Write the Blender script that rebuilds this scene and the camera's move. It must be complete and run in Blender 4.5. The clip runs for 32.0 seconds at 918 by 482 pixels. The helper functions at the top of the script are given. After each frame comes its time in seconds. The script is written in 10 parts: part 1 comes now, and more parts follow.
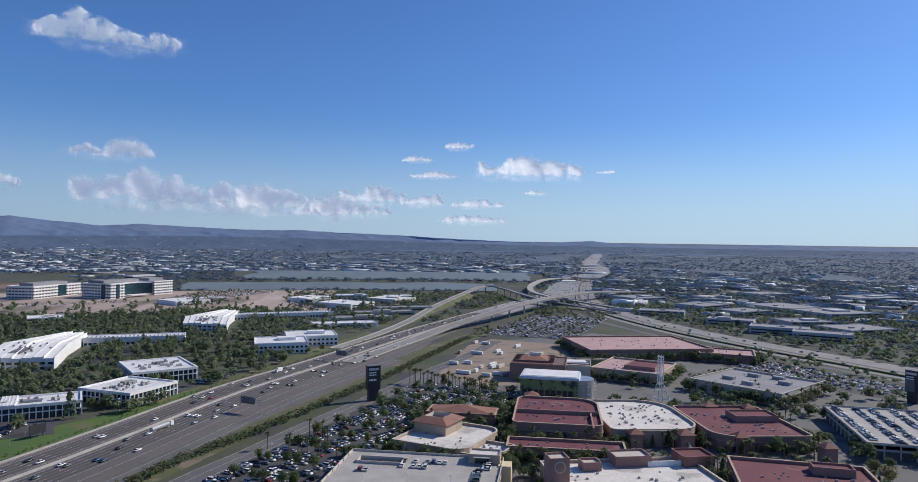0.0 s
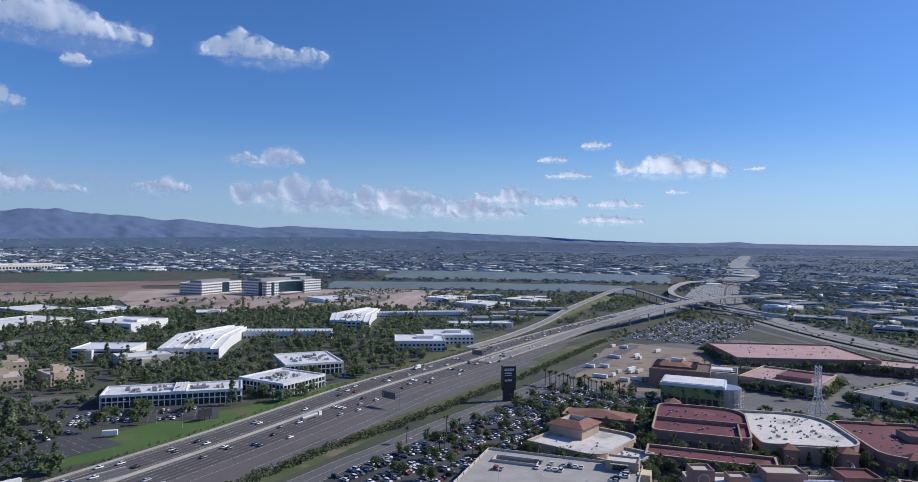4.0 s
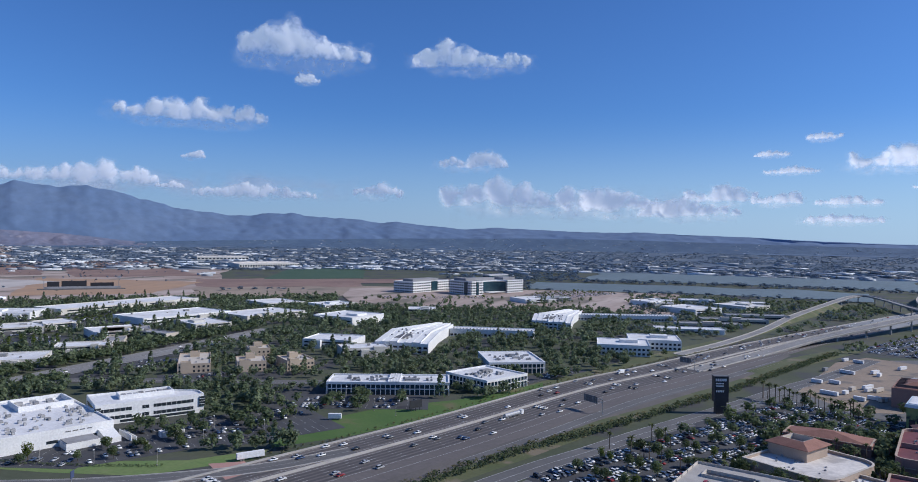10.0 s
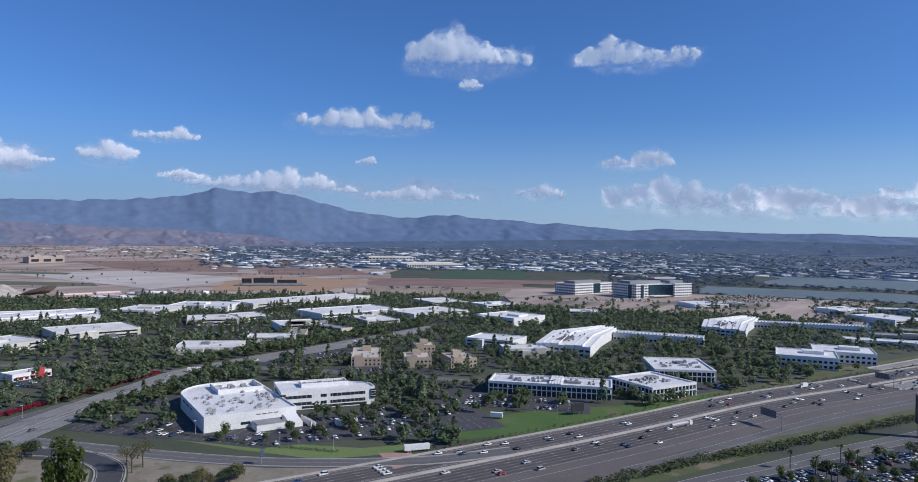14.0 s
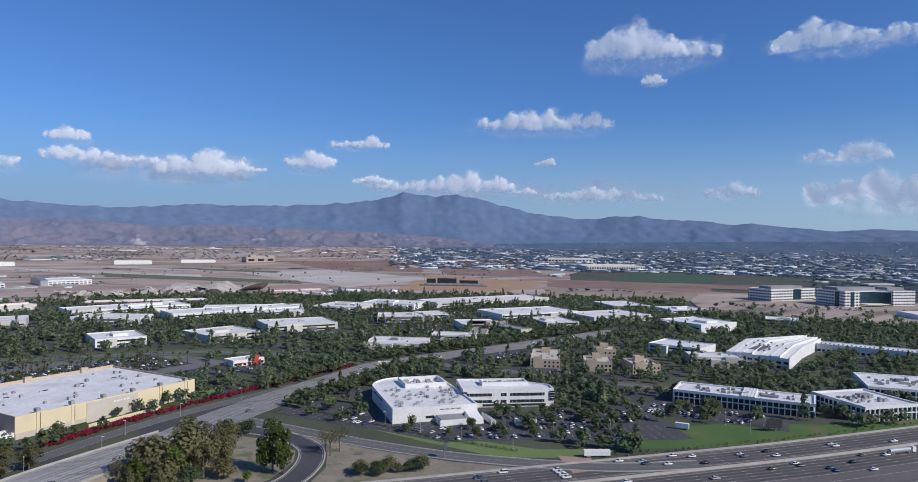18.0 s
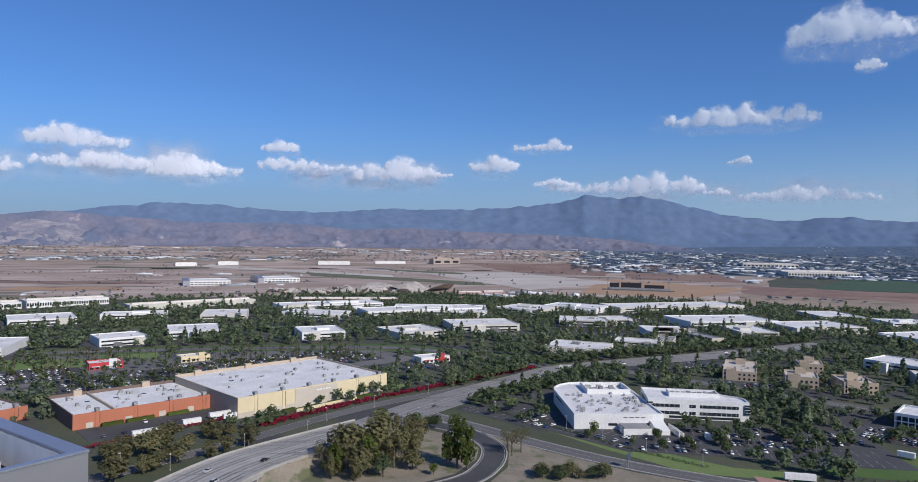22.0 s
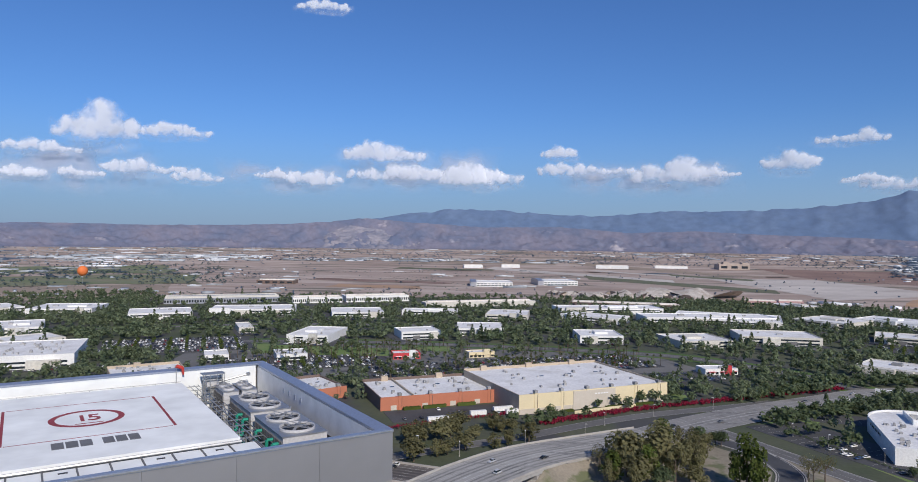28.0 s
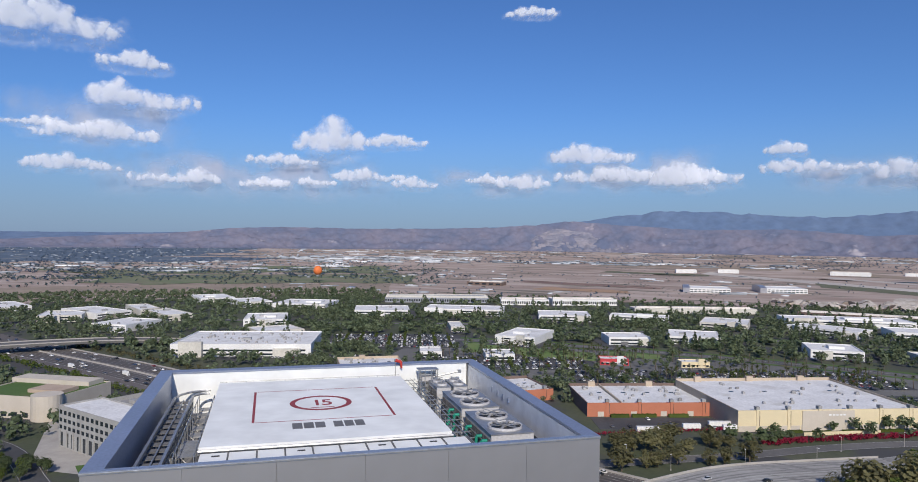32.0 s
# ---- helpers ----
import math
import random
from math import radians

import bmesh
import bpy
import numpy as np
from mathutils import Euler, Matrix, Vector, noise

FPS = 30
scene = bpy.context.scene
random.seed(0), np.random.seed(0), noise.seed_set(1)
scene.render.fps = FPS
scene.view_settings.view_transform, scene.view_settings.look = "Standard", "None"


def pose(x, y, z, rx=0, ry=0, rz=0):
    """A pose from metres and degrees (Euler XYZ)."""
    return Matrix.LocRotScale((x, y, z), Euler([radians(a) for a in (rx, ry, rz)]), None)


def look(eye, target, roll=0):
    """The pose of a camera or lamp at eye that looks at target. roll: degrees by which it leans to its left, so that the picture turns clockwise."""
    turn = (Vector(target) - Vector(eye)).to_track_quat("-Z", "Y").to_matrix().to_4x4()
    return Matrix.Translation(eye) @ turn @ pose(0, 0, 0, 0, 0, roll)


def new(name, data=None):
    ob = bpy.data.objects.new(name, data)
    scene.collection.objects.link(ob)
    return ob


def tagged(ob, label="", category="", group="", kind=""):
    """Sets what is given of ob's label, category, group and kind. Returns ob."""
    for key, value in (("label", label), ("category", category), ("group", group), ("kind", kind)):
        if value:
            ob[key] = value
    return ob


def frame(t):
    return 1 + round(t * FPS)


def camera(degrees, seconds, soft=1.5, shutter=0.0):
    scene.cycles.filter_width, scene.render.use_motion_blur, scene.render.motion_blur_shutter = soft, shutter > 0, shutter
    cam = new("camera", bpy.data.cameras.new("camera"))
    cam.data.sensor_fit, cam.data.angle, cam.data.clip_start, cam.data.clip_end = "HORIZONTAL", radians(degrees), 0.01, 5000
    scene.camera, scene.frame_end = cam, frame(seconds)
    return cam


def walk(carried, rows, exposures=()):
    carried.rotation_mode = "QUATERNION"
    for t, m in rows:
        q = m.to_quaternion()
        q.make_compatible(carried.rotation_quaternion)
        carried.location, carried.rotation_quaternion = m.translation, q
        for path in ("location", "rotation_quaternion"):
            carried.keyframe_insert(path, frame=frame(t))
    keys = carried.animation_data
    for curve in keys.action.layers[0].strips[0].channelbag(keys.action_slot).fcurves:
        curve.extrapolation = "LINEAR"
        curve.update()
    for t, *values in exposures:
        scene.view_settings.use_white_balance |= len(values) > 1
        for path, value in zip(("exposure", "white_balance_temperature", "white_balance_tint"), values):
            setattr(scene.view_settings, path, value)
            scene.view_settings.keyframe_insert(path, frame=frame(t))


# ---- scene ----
cam = camera(67.54, 32.0, soft=0.9)
EYE = (0.0, 0.0, 115.0)
# seconds, heading, tilt, lean
PATH = [
    (0.0, 0.000, -0.025, -0.788),
    (0.5, 1.368, -0.022, -0.772),
    (1.0, 2.743, -0.022, -0.763),
    (1.5, 4.129, -0.024, -0.763),
    (2.0, 5.532, -0.034, -0.770),
    (2.5, 6.951, -0.034, -0.776),
    (3.0, 8.355, -0.033, -0.769),
    (3.5, 9.805, -0.066, -0.755),
    (5.5, 15.498, -0.114, -0.744),
    (6.0, 16.888, -0.133, -0.740),
    (6.5, 18.218, -0.145, -0.748),
    (7.0, 19.556, -0.147, -0.753),
    (7.5, 20.920, -0.175, -0.756),
    (8.0, 22.296, -0.183, -0.754),
    (8.5, 23.688, -0.192, -0.749),
    (9.0, 25.036, -0.189, -0.747),
    (9.5, 26.448, -0.201, -0.730),
    (10.0, 27.975, -0.200, -0.755),
    (10.5, 29.550, -0.207, -0.784),
    (11.0, 31.119, -0.212, -0.793),
    (11.5, 32.679, -0.237, -0.792),
    (12.0, 34.213, -0.241, -0.796),
    (12.5, 35.927, -0.256, -0.818),
    (13.0, 37.737, -0.254, -0.816),
    (13.5, 39.562, -0.253, -0.807),
    (14.0, 41.386, -0.270, -0.806),
    (14.5, 43.229, -0.276, -0.798),
    (16.5, 50.690, -0.299, -0.757),
    (17.0, 52.538, -0.305, -0.759),
    (17.5, 54.409, -0.318, -0.751),
    (18.0, 56.256, -0.319, -0.730),
    (18.5, 58.104, -0.312, -0.733),
    (19.0, 59.988, -0.328, -0.756),
    (19.5, 61.749, -0.327, -0.780),
    (20.0, 63.782, -0.303, -0.799),
    (20.5, 65.563, -0.288, -0.802),
    (21.0, 67.646, -0.282, -0.799),
    (21.5, 69.380, -0.288, -0.801),
    (22.0, 71.349, -0.275, -0.801),
    (22.5, 73.038, -0.285, -0.804),
    (23.0, 75.045, -0.305, -0.791),
    (23.5, 76.752, -0.324, -0.784),
    (24.0, 78.782, -0.319, -0.776),
    (24.5, 80.569, -0.324, -0.785),
    (25.0, 82.634, -0.321, -0.767),
    (25.5, 84.420, -0.327, -0.744),
    (27.5, 92.142, -0.262, -0.681),
    (28.0, 94.224, -0.249, -0.666),
    (28.5, 96.040, -0.239, -0.657),
    (29.0, 98.324, -0.206, -0.655),
    (29.5, 100.302, -0.187, -0.665),
    (30.0, 102.616, -0.196, -0.662),
    (30.5, 104.619, -0.175, -0.667),
    (31.0, 106.944, -0.182, -0.669),
    (31.5, 108.974, -0.175, -0.695),
    (32.0, 111.351, -0.183, -0.692),
]
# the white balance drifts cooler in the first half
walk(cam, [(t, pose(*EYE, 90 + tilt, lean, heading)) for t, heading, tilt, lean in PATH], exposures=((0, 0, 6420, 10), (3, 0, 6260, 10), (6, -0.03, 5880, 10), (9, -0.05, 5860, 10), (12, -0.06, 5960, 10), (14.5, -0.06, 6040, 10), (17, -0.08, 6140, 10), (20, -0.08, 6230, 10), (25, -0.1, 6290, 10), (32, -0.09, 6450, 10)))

# ---- world and sun ----
SUN_AZ, SUN_EL = 27.0, 36.0  # degrees from +x towards +y, and above the horizon
world = bpy.data.worlds.new("sky")
scene.world = world
world.use_nodes = True
wt = world.node_tree
sky = wt.nodes.new("ShaderNodeTexSky")
sky.sky_type = "NISHITA"
sky.sun_disc = False
sky.sun_elevation = radians(SUN_EL)
sky.sun_rotation = radians(90 - SUN_AZ)
sky.altitude = 100
sky.air_density, sky.dust_density, sky.ozone_density = 1.0, 0.5, 4.5
wt.nodes["Background"].inputs["Strength"].default_value = 0.082
tint = wt.nodes.new("ShaderNodeMix")
tint.data_type, tint.blend_type = "RGBA", "MULTIPLY"
tint.inputs[0].default_value = 1.0
tint.inputs[7].default_value = (0.66, 0.94, 1.36, 1)
wt.links.new(sky.outputs[0], tint.inputs[6])
# pale haze along the horizon, all the way round
co = wt.nodes.new("ShaderNodeTexCoord")
sp = wt.nodes.new("ShaderNodeSeparateXYZ")
wt.links.new(co.outputs["Generated"], sp.inputs[0])
hz = wt.nodes.new("ShaderNodeMapRange")
hz.interpolation_type = "SMOOTHERSTEP"
hz.inputs[1].default_value, hz.inputs[2].default_value = -0.02, 0.2
hz.inputs[3].default_value, hz.inputs[4].default_value = 0.72, 0.0
wt.links.new(sp.outputs[2], hz.inputs[0])
hm = wt.nodes.new("ShaderNodeMix")
hm.data_type = "RGBA"
sd = wt.nodes.new("ShaderNodeVectorMath")
sd.operation = "DOT_PRODUCT"
sd.inputs[1].default_value = (math.cos(radians(SUN_AZ)), math.sin(radians(SUN_AZ)), 0)
wt.links.new(co.outputs["Generated"], sd.inputs[0])
sr = wt.nodes.new("ShaderNodeMapRange")
sr.inputs[1].default_value, sr.inputs[2].default_value = -0.9, 0.7
wt.links.new(sd.outputs["Value"], sr.inputs[0])
hc = wt.nodes.new("ShaderNodeMix")
hc.data_type = "RGBA"
hc.inputs[6].default_value, hc.inputs[7].default_value = (2.9, 4.0, 6.1, 1), (6.2, 8.2, 10.2, 1)
wt.links.new(sr.outputs[0], hc.inputs[0])
wt.links.new(hc.outputs[2], hm.inputs[7])
wt.links.new(hz.outputs[0], hm.inputs[0])
wt.links.new(tint.outputs[2], hm.inputs[6])
wt.links.new(hm.outputs[2], wt.nodes["Background"].inputs["Color"])
sun = new("sun", bpy.data.lights.new("sun", "SUN"))
sun.data.energy, sun.data.angle, sun.data.color = 4.3, radians(0.53), (1.0, 0.9, 0.77)
SUN_DIR = Vector((math.cos(radians(SUN_EL)) * math.cos(radians(SUN_AZ)), math.cos(radians(SUN_EL)) * math.sin(radians(SUN_AZ)), math.sin(radians(SUN_EL))))
sun.matrix_world = look(SUN_DIR * 900, (0, 0, 0))

# ---- materials ----


def mat(name, c1, c2=None, scale=0.3, rough=0.85, metal=0.0, bump=0.0, fine=4.0, vary=0.0, leaf=0.0, island=False, stretch=None, spots=None):
    """A procedural surface: two colours by coarse noise, fine grain over it, a bump, and a shade of its own for each object or island."""
    m = bpy.data.materials.new(name)
    m.use_nodes = True
    nt = m.node_tree
    bs = nt.nodes["Principled BSDF"]
    bs.inputs["Roughness"].default_value, bs.inputs["Metallic"].default_value = rough, metal
    if leaf:
        bs.inputs["Specular IOR Level"].default_value = 0.15
    tc = nt.nodes.new("ShaderNodeTexCoord")
    src = tc.outputs["Object"]
    if stretch:
        mp = nt.nodes.new("ShaderNodeMapping")
        mp.inputs["Scale"].default_value = stretch[:3]
        mp.inputs["Rotation"].default_value = (0, 0, radians(stretch[3]) if len(stretch) > 3 else 0)
        nt.links.new(src, mp.inputs[0])
        src = mp.outputs[0]
    c2 = c2 or tuple(v * 0.8 for v in c1)
    n1 = nt.nodes.new("ShaderNodeTexNoise")
    n1.inputs["Scale"].default_value, n1.inputs["Detail"].default_value, n1.inputs["Roughness"].default_value = scale, 5, 0.6
    nt.links.new(src, n1.inputs[0])
    ra = nt.nodes.new("ShaderNodeValToRGB")
    ra.color_ramp.elements[0].position, ra.color_ramp.elements[1].position = 0.36, 0.64
    ra.color_ramp.elements[0].color, ra.color_ramp.elements[1].color = (*c1, 1), (*c2, 1)
    nt.links.new(n1.outputs["Fac"], ra.inputs[0])
    n2 = nt.nodes.new("ShaderNodeTexNoise")
    n2.inputs["Scale"].default_value, n2.inputs["Detail"].default_value = fine, 3
    nt.links.new(src, n2.inputs[0])
    mr = nt.nodes.new("ShaderNodeMapRange")
    mr.inputs[1].default_value, mr.inputs[2].default_value = 0.3, 0.7
    mr.inputs[3].default_value, mr.inputs[4].default_value = 0.88, 1.08
    nt.links.new(n2.outputs["Fac"], mr.inputs[0])
    val = mr.outputs[0]
    if vary:
        inf = nt.nodes.new("ShaderNodeNewGeometry") if island else nt.nodes.new("ShaderNodeObjectInfo")
        m2 = nt.nodes.new("ShaderNodeMapRange")
        m2.inputs[3].default_value, m2.inputs[4].default_value = 1 - vary, 1 + vary
        nt.links.new(inf.outputs["Random Per Island" if island else "Random"], m2.inputs[0])
        mu = nt.nodes.new("ShaderNodeMath")
        mu.operation = "MULTIPLY"
        nt.links.new(val, mu.inputs[0])
        nt.links.new(m2.outputs[0], mu.inputs[1])
        val = mu.outputs[0]
    mx = nt.nodes.new("ShaderNodeMix")
    mx.data_type, mx.blend_type = "RGBA", "MULTIPLY"
    mx.inputs[0].default_value = 1.0
    nt.links.new(ra.outputs[0], mx.inputs[6])
    nt.links.new(val, mx.inputs[7])
    col = mx.outputs[2]
    if spots:  # darker or lighter blotches with soft rims: stains, bare soil
        vo = nt.nodes.new("ShaderNodeTexNoise")
        vo.inputs["Scale"].default_value, vo.inputs["Detail"].default_value = spots[1], 6
        nt.links.new(src, vo.inputs[0])
        m3 = nt.nodes.new("ShaderNodeMapRange")
        m3.inputs[1].default_value, m3.inputs[2].default_value = spots[2], spots[2] + 0.09
        nt.links.new(vo.outputs["Fac"], m3.inputs[0])
        mz = nt.nodes.new("ShaderNodeMix")
        mz.data_type = "RGBA"
        nt.links.new(m3.outputs[0], mz.inputs[0])
        nt.links.new(col, mz.inputs[6])
        mz.inputs[7].default_value = (*spots[0], 1)
        col = mz.outputs[2]
    nt.links.new(col, bs.inputs["Base Color"])
    if bump:
        bp = nt.nodes.new("ShaderNodeBump")
        bp.inputs["Strength"].default_value, bp.inputs["Distance"].default_value = bump, 0.05
        nt.links.new(n2.outputs["Fac"], bp.inputs["Height"])
        nt.links.new(bp.outputs[0], bs.inputs["Normal"])
    if leaf:
        tr = nt.nodes.new("ShaderNodeBsdfTranslucent")
        nt.links.new(col, tr.inputs[0])
        ms = nt.nodes.new("ShaderNodeMixShader")
        ms.inputs[0].default_value = leaf
        nt.links.new(bs.outputs[0], ms.inputs[1])
        nt.links.new(tr.outputs[0], ms.inputs[2])
        nt.links.new(ms.outputs[0], nt.nodes["Material Output"].inputs[0])
    return m


M_GROUND = mat("ground_scrub", (0.052, 0.068, 0.034), (0.085, 0.09, 0.056), 0.015, 0.95, fine=0.4, spots=((0.055, 0.056, 0.058), 0.016, 0.5))
M_DIRT = mat("airfield_dirt", (0.28, 0.21, 0.172), (0.45, 0.37, 0.32), 0.012, 0.95, fine=0.06, stretch=(1, 0.22, 1), spots=((0.165, 0.145, 0.11), 0.016, 0.55))
M_REDDIRT = mat("red_soil", (0.19, 0.122, 0.1), (0.26, 0.175, 0.14), 0.008, 0.95, fine=0.08)
M_TAN = mat("dry_grass", (0.32, 0.255, 0.195), (0.25, 0.2, 0.155), 0.014, 0.95, fine=0.1, stretch=(1, 0.4, 1), spots=((0.18, 0.155, 0.115), 0.02, 0.6))
M_RUNWAY = mat("runway_concrete", (0.54, 0.495, 0.45), (0.42, 0.38, 0.345), 0.012, 0.9, fine=0.1, stretch=(1, 0.3, 1), spots=((0.33, 0.29, 0.255), 0.02, 0.6))
M_RUBBLE = mat("broken_concrete", (0.5, 0.46, 0.42), (0.33, 0.29, 0.25), 0.08, 0.95, fine=0.4)
M_CROP = mat("green_crop", (0.036, 0.078, 0.043), (0.048, 0.09, 0.05), 0.01, 0.95, fine=0.2)
M_FILM = mat("field_covers", (0.16, 0.2, 0.205), (0.13, 0.165, 0.165), 0.006, 0.6, fine=0.1, stretch=(1, 0.2, 1, 10))
M_LIGHTGRASS = mat("watered_lawn", (0.115, 0.19, 0.05), (0.155, 0.2, 0.07), 0.04, 0.95, fine=0.5, spots=((0.2, 0.17, 0.1), 0.04, 0.64))
M_ASPH = mat("lot_asphalt", (0.05, 0.051, 0.056), (0.075, 0.076, 0.081), 0.03, 0.9, fine=0.7, spots=((0.036, 0.036, 0.04), 0.05, 0.6))
M_SOILV = mat("bare_verge_soil", (0.27, 0.235, 0.185), (0.19, 0.17, 0.125), 0.08, 0.95, fine=0.9, spots=((0.125, 0.135, 0.07), 0.09, 0.53))
M_ROAD = mat("road_asphalt", (0.14, 0.136, 0.132), (0.105, 0.103, 0.102), 0.02, 0.88, fine=0.5)
M_FWY = mat("freeway_surface", (0.142, 0.125, 0.116), (0.108, 0.097, 0.092), 0.012, 0.85, fine=0.4, stretch=(1, 1, 1))
M_CONC = mat("concrete", (0.42, 0.4, 0.37), (0.34, 0.32, 0.3), 0.1, 0.85, fine=2.0)
M_GRAVEL = mat("gravel_shoulder", (0.11, 0.1, 0.093), (0.145, 0.13, 0.118), 0.03, 0.95, fine=0.6)
M_LINE = mat("lane_paint", (0.5, 0.5, 0.48), (0.34, 0.34, 0.33), 0.25, 0.7)
M_GRASS = mat("lawn", (0.058, 0.118, 0.022), (0.08, 0.135, 0.03), 0.03, 0.95, fine=0.6, spots=((0.13, 0.12, 0.055), 0.03, 0.6))
M_DRYV = mat("verge_grass", (0.112, 0.118, 0.056), (0.078, 0.096, 0.038), 0.04, 0.95, fine=0.6, spots=((0.18, 0.15, 0.105), 0.05, 0.56))
M_PINK = mat("pink_paving", (0.42, 0.24, 0.2), (0.38, 0.22, 0.19), 0.2, 0.85)
M_WHITE = mat("white_wall", (0.78, 0.78, 0.76), (0.7, 0.7, 0.69), 0.08, 0.7, fine=1.0)
M_WROOF = mat("white_roof", (0.74, 0.74, 0.74), (0.62, 0.62, 0.62), 0.08, 0.8, fine=0.6, spots=((0.55, 0.54, 0.52), 0.06, 0.6))
M_GROOF = mat("grey_roof", (0.3, 0.3, 0.31), (0.24, 0.24, 0.25), 0.06, 0.9, fine=0.6)
M_TANW = mat("tan_stucco", (0.5, 0.41, 0.31), (0.45, 0.365, 0.275), 0.1, 0.9)
M_BEIGE = mat("beige_wall", (0.55, 0.5, 0.43), (0.5, 0.45, 0.38), 0.1, 0.9)
M_CREAM = mat("cream_yellow_wall", (0.7, 0.6, 0.39), (0.65, 0.56, 0.37), 0.1, 0.85)
M_ORANGE = mat("orange_wall", (0.47, 0.172, 0.1), (0.43, 0.158, 0.092), 0.1, 0.85)
M_BROWNW = mat("brown_wall", (0.17, 0.12, 0.1), (0.14, 0.1, 0.085), 0.1, 0.85)
M_REDROOF = mat("maroon_roof", (0.165, 0.046, 0.058), (0.125, 0.037, 0.047), 0.08, 0.85, fine=0.8, spots=((0.21, 0.08, 0.088), 0.06, 0.6))
M_PINKROOF = mat("faded_pink_roof", (0.5, 0.33, 0.31), (0.42, 0.27, 0.26), 0.08, 0.85)
M_TERRA = mat("terracotta_tile", (0.3, 0.15, 0.11), (0.24, 0.115, 0.085), 0.2, 0.85, fine=2.5)
M_GLASS = mat("window_glass", (0.02, 0.028, 0.036), (0.035, 0.045, 0.055), 0.2, 0.08, fine=0.3)
M_BLUEGL = mat("blue_green_glass", (0.02, 0.05, 0.075), (0.03, 0.07, 0.09), 0.1, 0.1, fine=0.3)
M_HVAC = mat("grey_equipment", (0.34, 0.34, 0.34), (0.26, 0.26, 0.26), 0.5, 0.6, vary=0.25)
M_STEEL = mat("galvanised_steel", (0.45, 0.46, 0.47), (0.36, 0.37, 0.38), 0.6, 0.45, 0.7)
M_PANEL = mat("aluminium_panel", (0.5, 0.495, 0.515), (0.46, 0.458, 0.478), 0.04, 0.4, 0.72, fine=0.15)
M_WALLPANEL = mat("pale_metal_wall_panel", (0.76, 0.77, 0.79), (0.72, 0.73, 0.75), 0.1, 0.4, 0.0, fine=0.6)
M_GREYSTONE = mat("grey_stone", (0.37, 0.365, 0.35), (0.31, 0.305, 0.295), 0.15, 0.85, fine=1.5)
M_PALEROOF = mat("dusty_pale_roof", (0.7, 0.66, 0.61), (0.6, 0.565, 0.52), 0.08, 0.85, fine=0.6, spots=((0.4, 0.375, 0.35), 0.07, 0.58))
# woods leaves made bluer, with distance haze mixed into the leaf colour
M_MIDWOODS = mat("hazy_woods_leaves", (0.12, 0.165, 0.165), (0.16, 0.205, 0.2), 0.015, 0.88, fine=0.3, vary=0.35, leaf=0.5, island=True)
M_COPING = mat("blue_grey_coping", (0.34, 0.38, 0.48), (0.31, 0.35, 0.44), 0.2, 0.38, 0.5)
M_DECK = mat("white_deck", (0.8, 0.82, 0.81), (0.78, 0.8, 0.79), 0.05, 0.7, fine=0.3, spots=((0.76, 0.78, 0.77), 0.12, 0.66))
M_REDP = mat("dark_red_paint", (0.3, 0.05, 0.06), (0.26, 0.045, 0.05), 0.6, 0.7)
M_GREYP = mat("dark_grey_paint", (0.16, 0.16, 0.165), (0.13, 0.13, 0.13), 0.6, 0.7)
M_GREEN = mat("green_pipe_paint", (0.02, 0.28, 0.2), (0.02, 0.24, 0.17), 0.6, 0.4)
M_BLACK = mat("black_panel", (0.025, 0.025, 0.03), (0.035, 0.035, 0.04), 0.3, 0.5)
M_TRUNK = mat("bark", (0.1, 0.075, 0.055), (0.15, 0.12, 0.095), 0.8, 0.95)
LEAF = [mat("leaves_" + n, c, d, 0.35, 0.8, fine=2.0, vary=0.22, leaf=0.48) for n, c, d in (
    ("dark", (0.094, 0.128, 0.066), (0.132, 0.164, 0.084)), ("mid", (0.115, 0.158, 0.072), (0.15, 0.188, 0.085)),
    ("olive", (0.175, 0.172, 0.082), (0.225, 0.21, 0.11)), ("fresh", (0.11, 0.15, 0.04), (0.14, 0.18, 0.045)))]
M_PALMLEAF = mat("palm_leaves", (0.09, 0.115, 0.045), (0.125, 0.14, 0.062), 0.5, 0.75, vary=0.2, leaf=0.25)
M_WOODS = mat("woods_leaves", (0.145, 0.19, 0.108), (0.208, 0.248, 0.148), 0.02, 0.85, fine=0.3, vary=0.4, leaf=0.5, island=True)
# farther leaves bluer still: the haze is part of their colour
M_FARWOODS = mat("hazed_far_woods_leaves", (0.105, 0.155, 0.215), (0.14, 0.19, 0.25), 0.004, 0.9, fine=0.08, vary=0.25, leaf=0.5, island=True)
M_REDHEDGE = mat("red_bougainvillea", (0.33, 0.022, 0.06), (0.2, 0.02, 0.04), 0.6, 0.9, fine=2.0, leaf=0.25)
# far building colours lean blue-grey, haze included in the paint
M_FARB = mat("hazed_far_buildings", (0.6, 0.62, 0.64), (0.2, 0.23, 0.27), 0.006, 0.85, fine=0.1, vary=0.5, island=True)
# the blue of the distance haze is put into the mountains' base colour
M_MTN = mat("hazed_mountains", (0.1, 0.158, 0.27), (0.12, 0.178, 0.285), 0.0035, 1.0, fine=0.02)
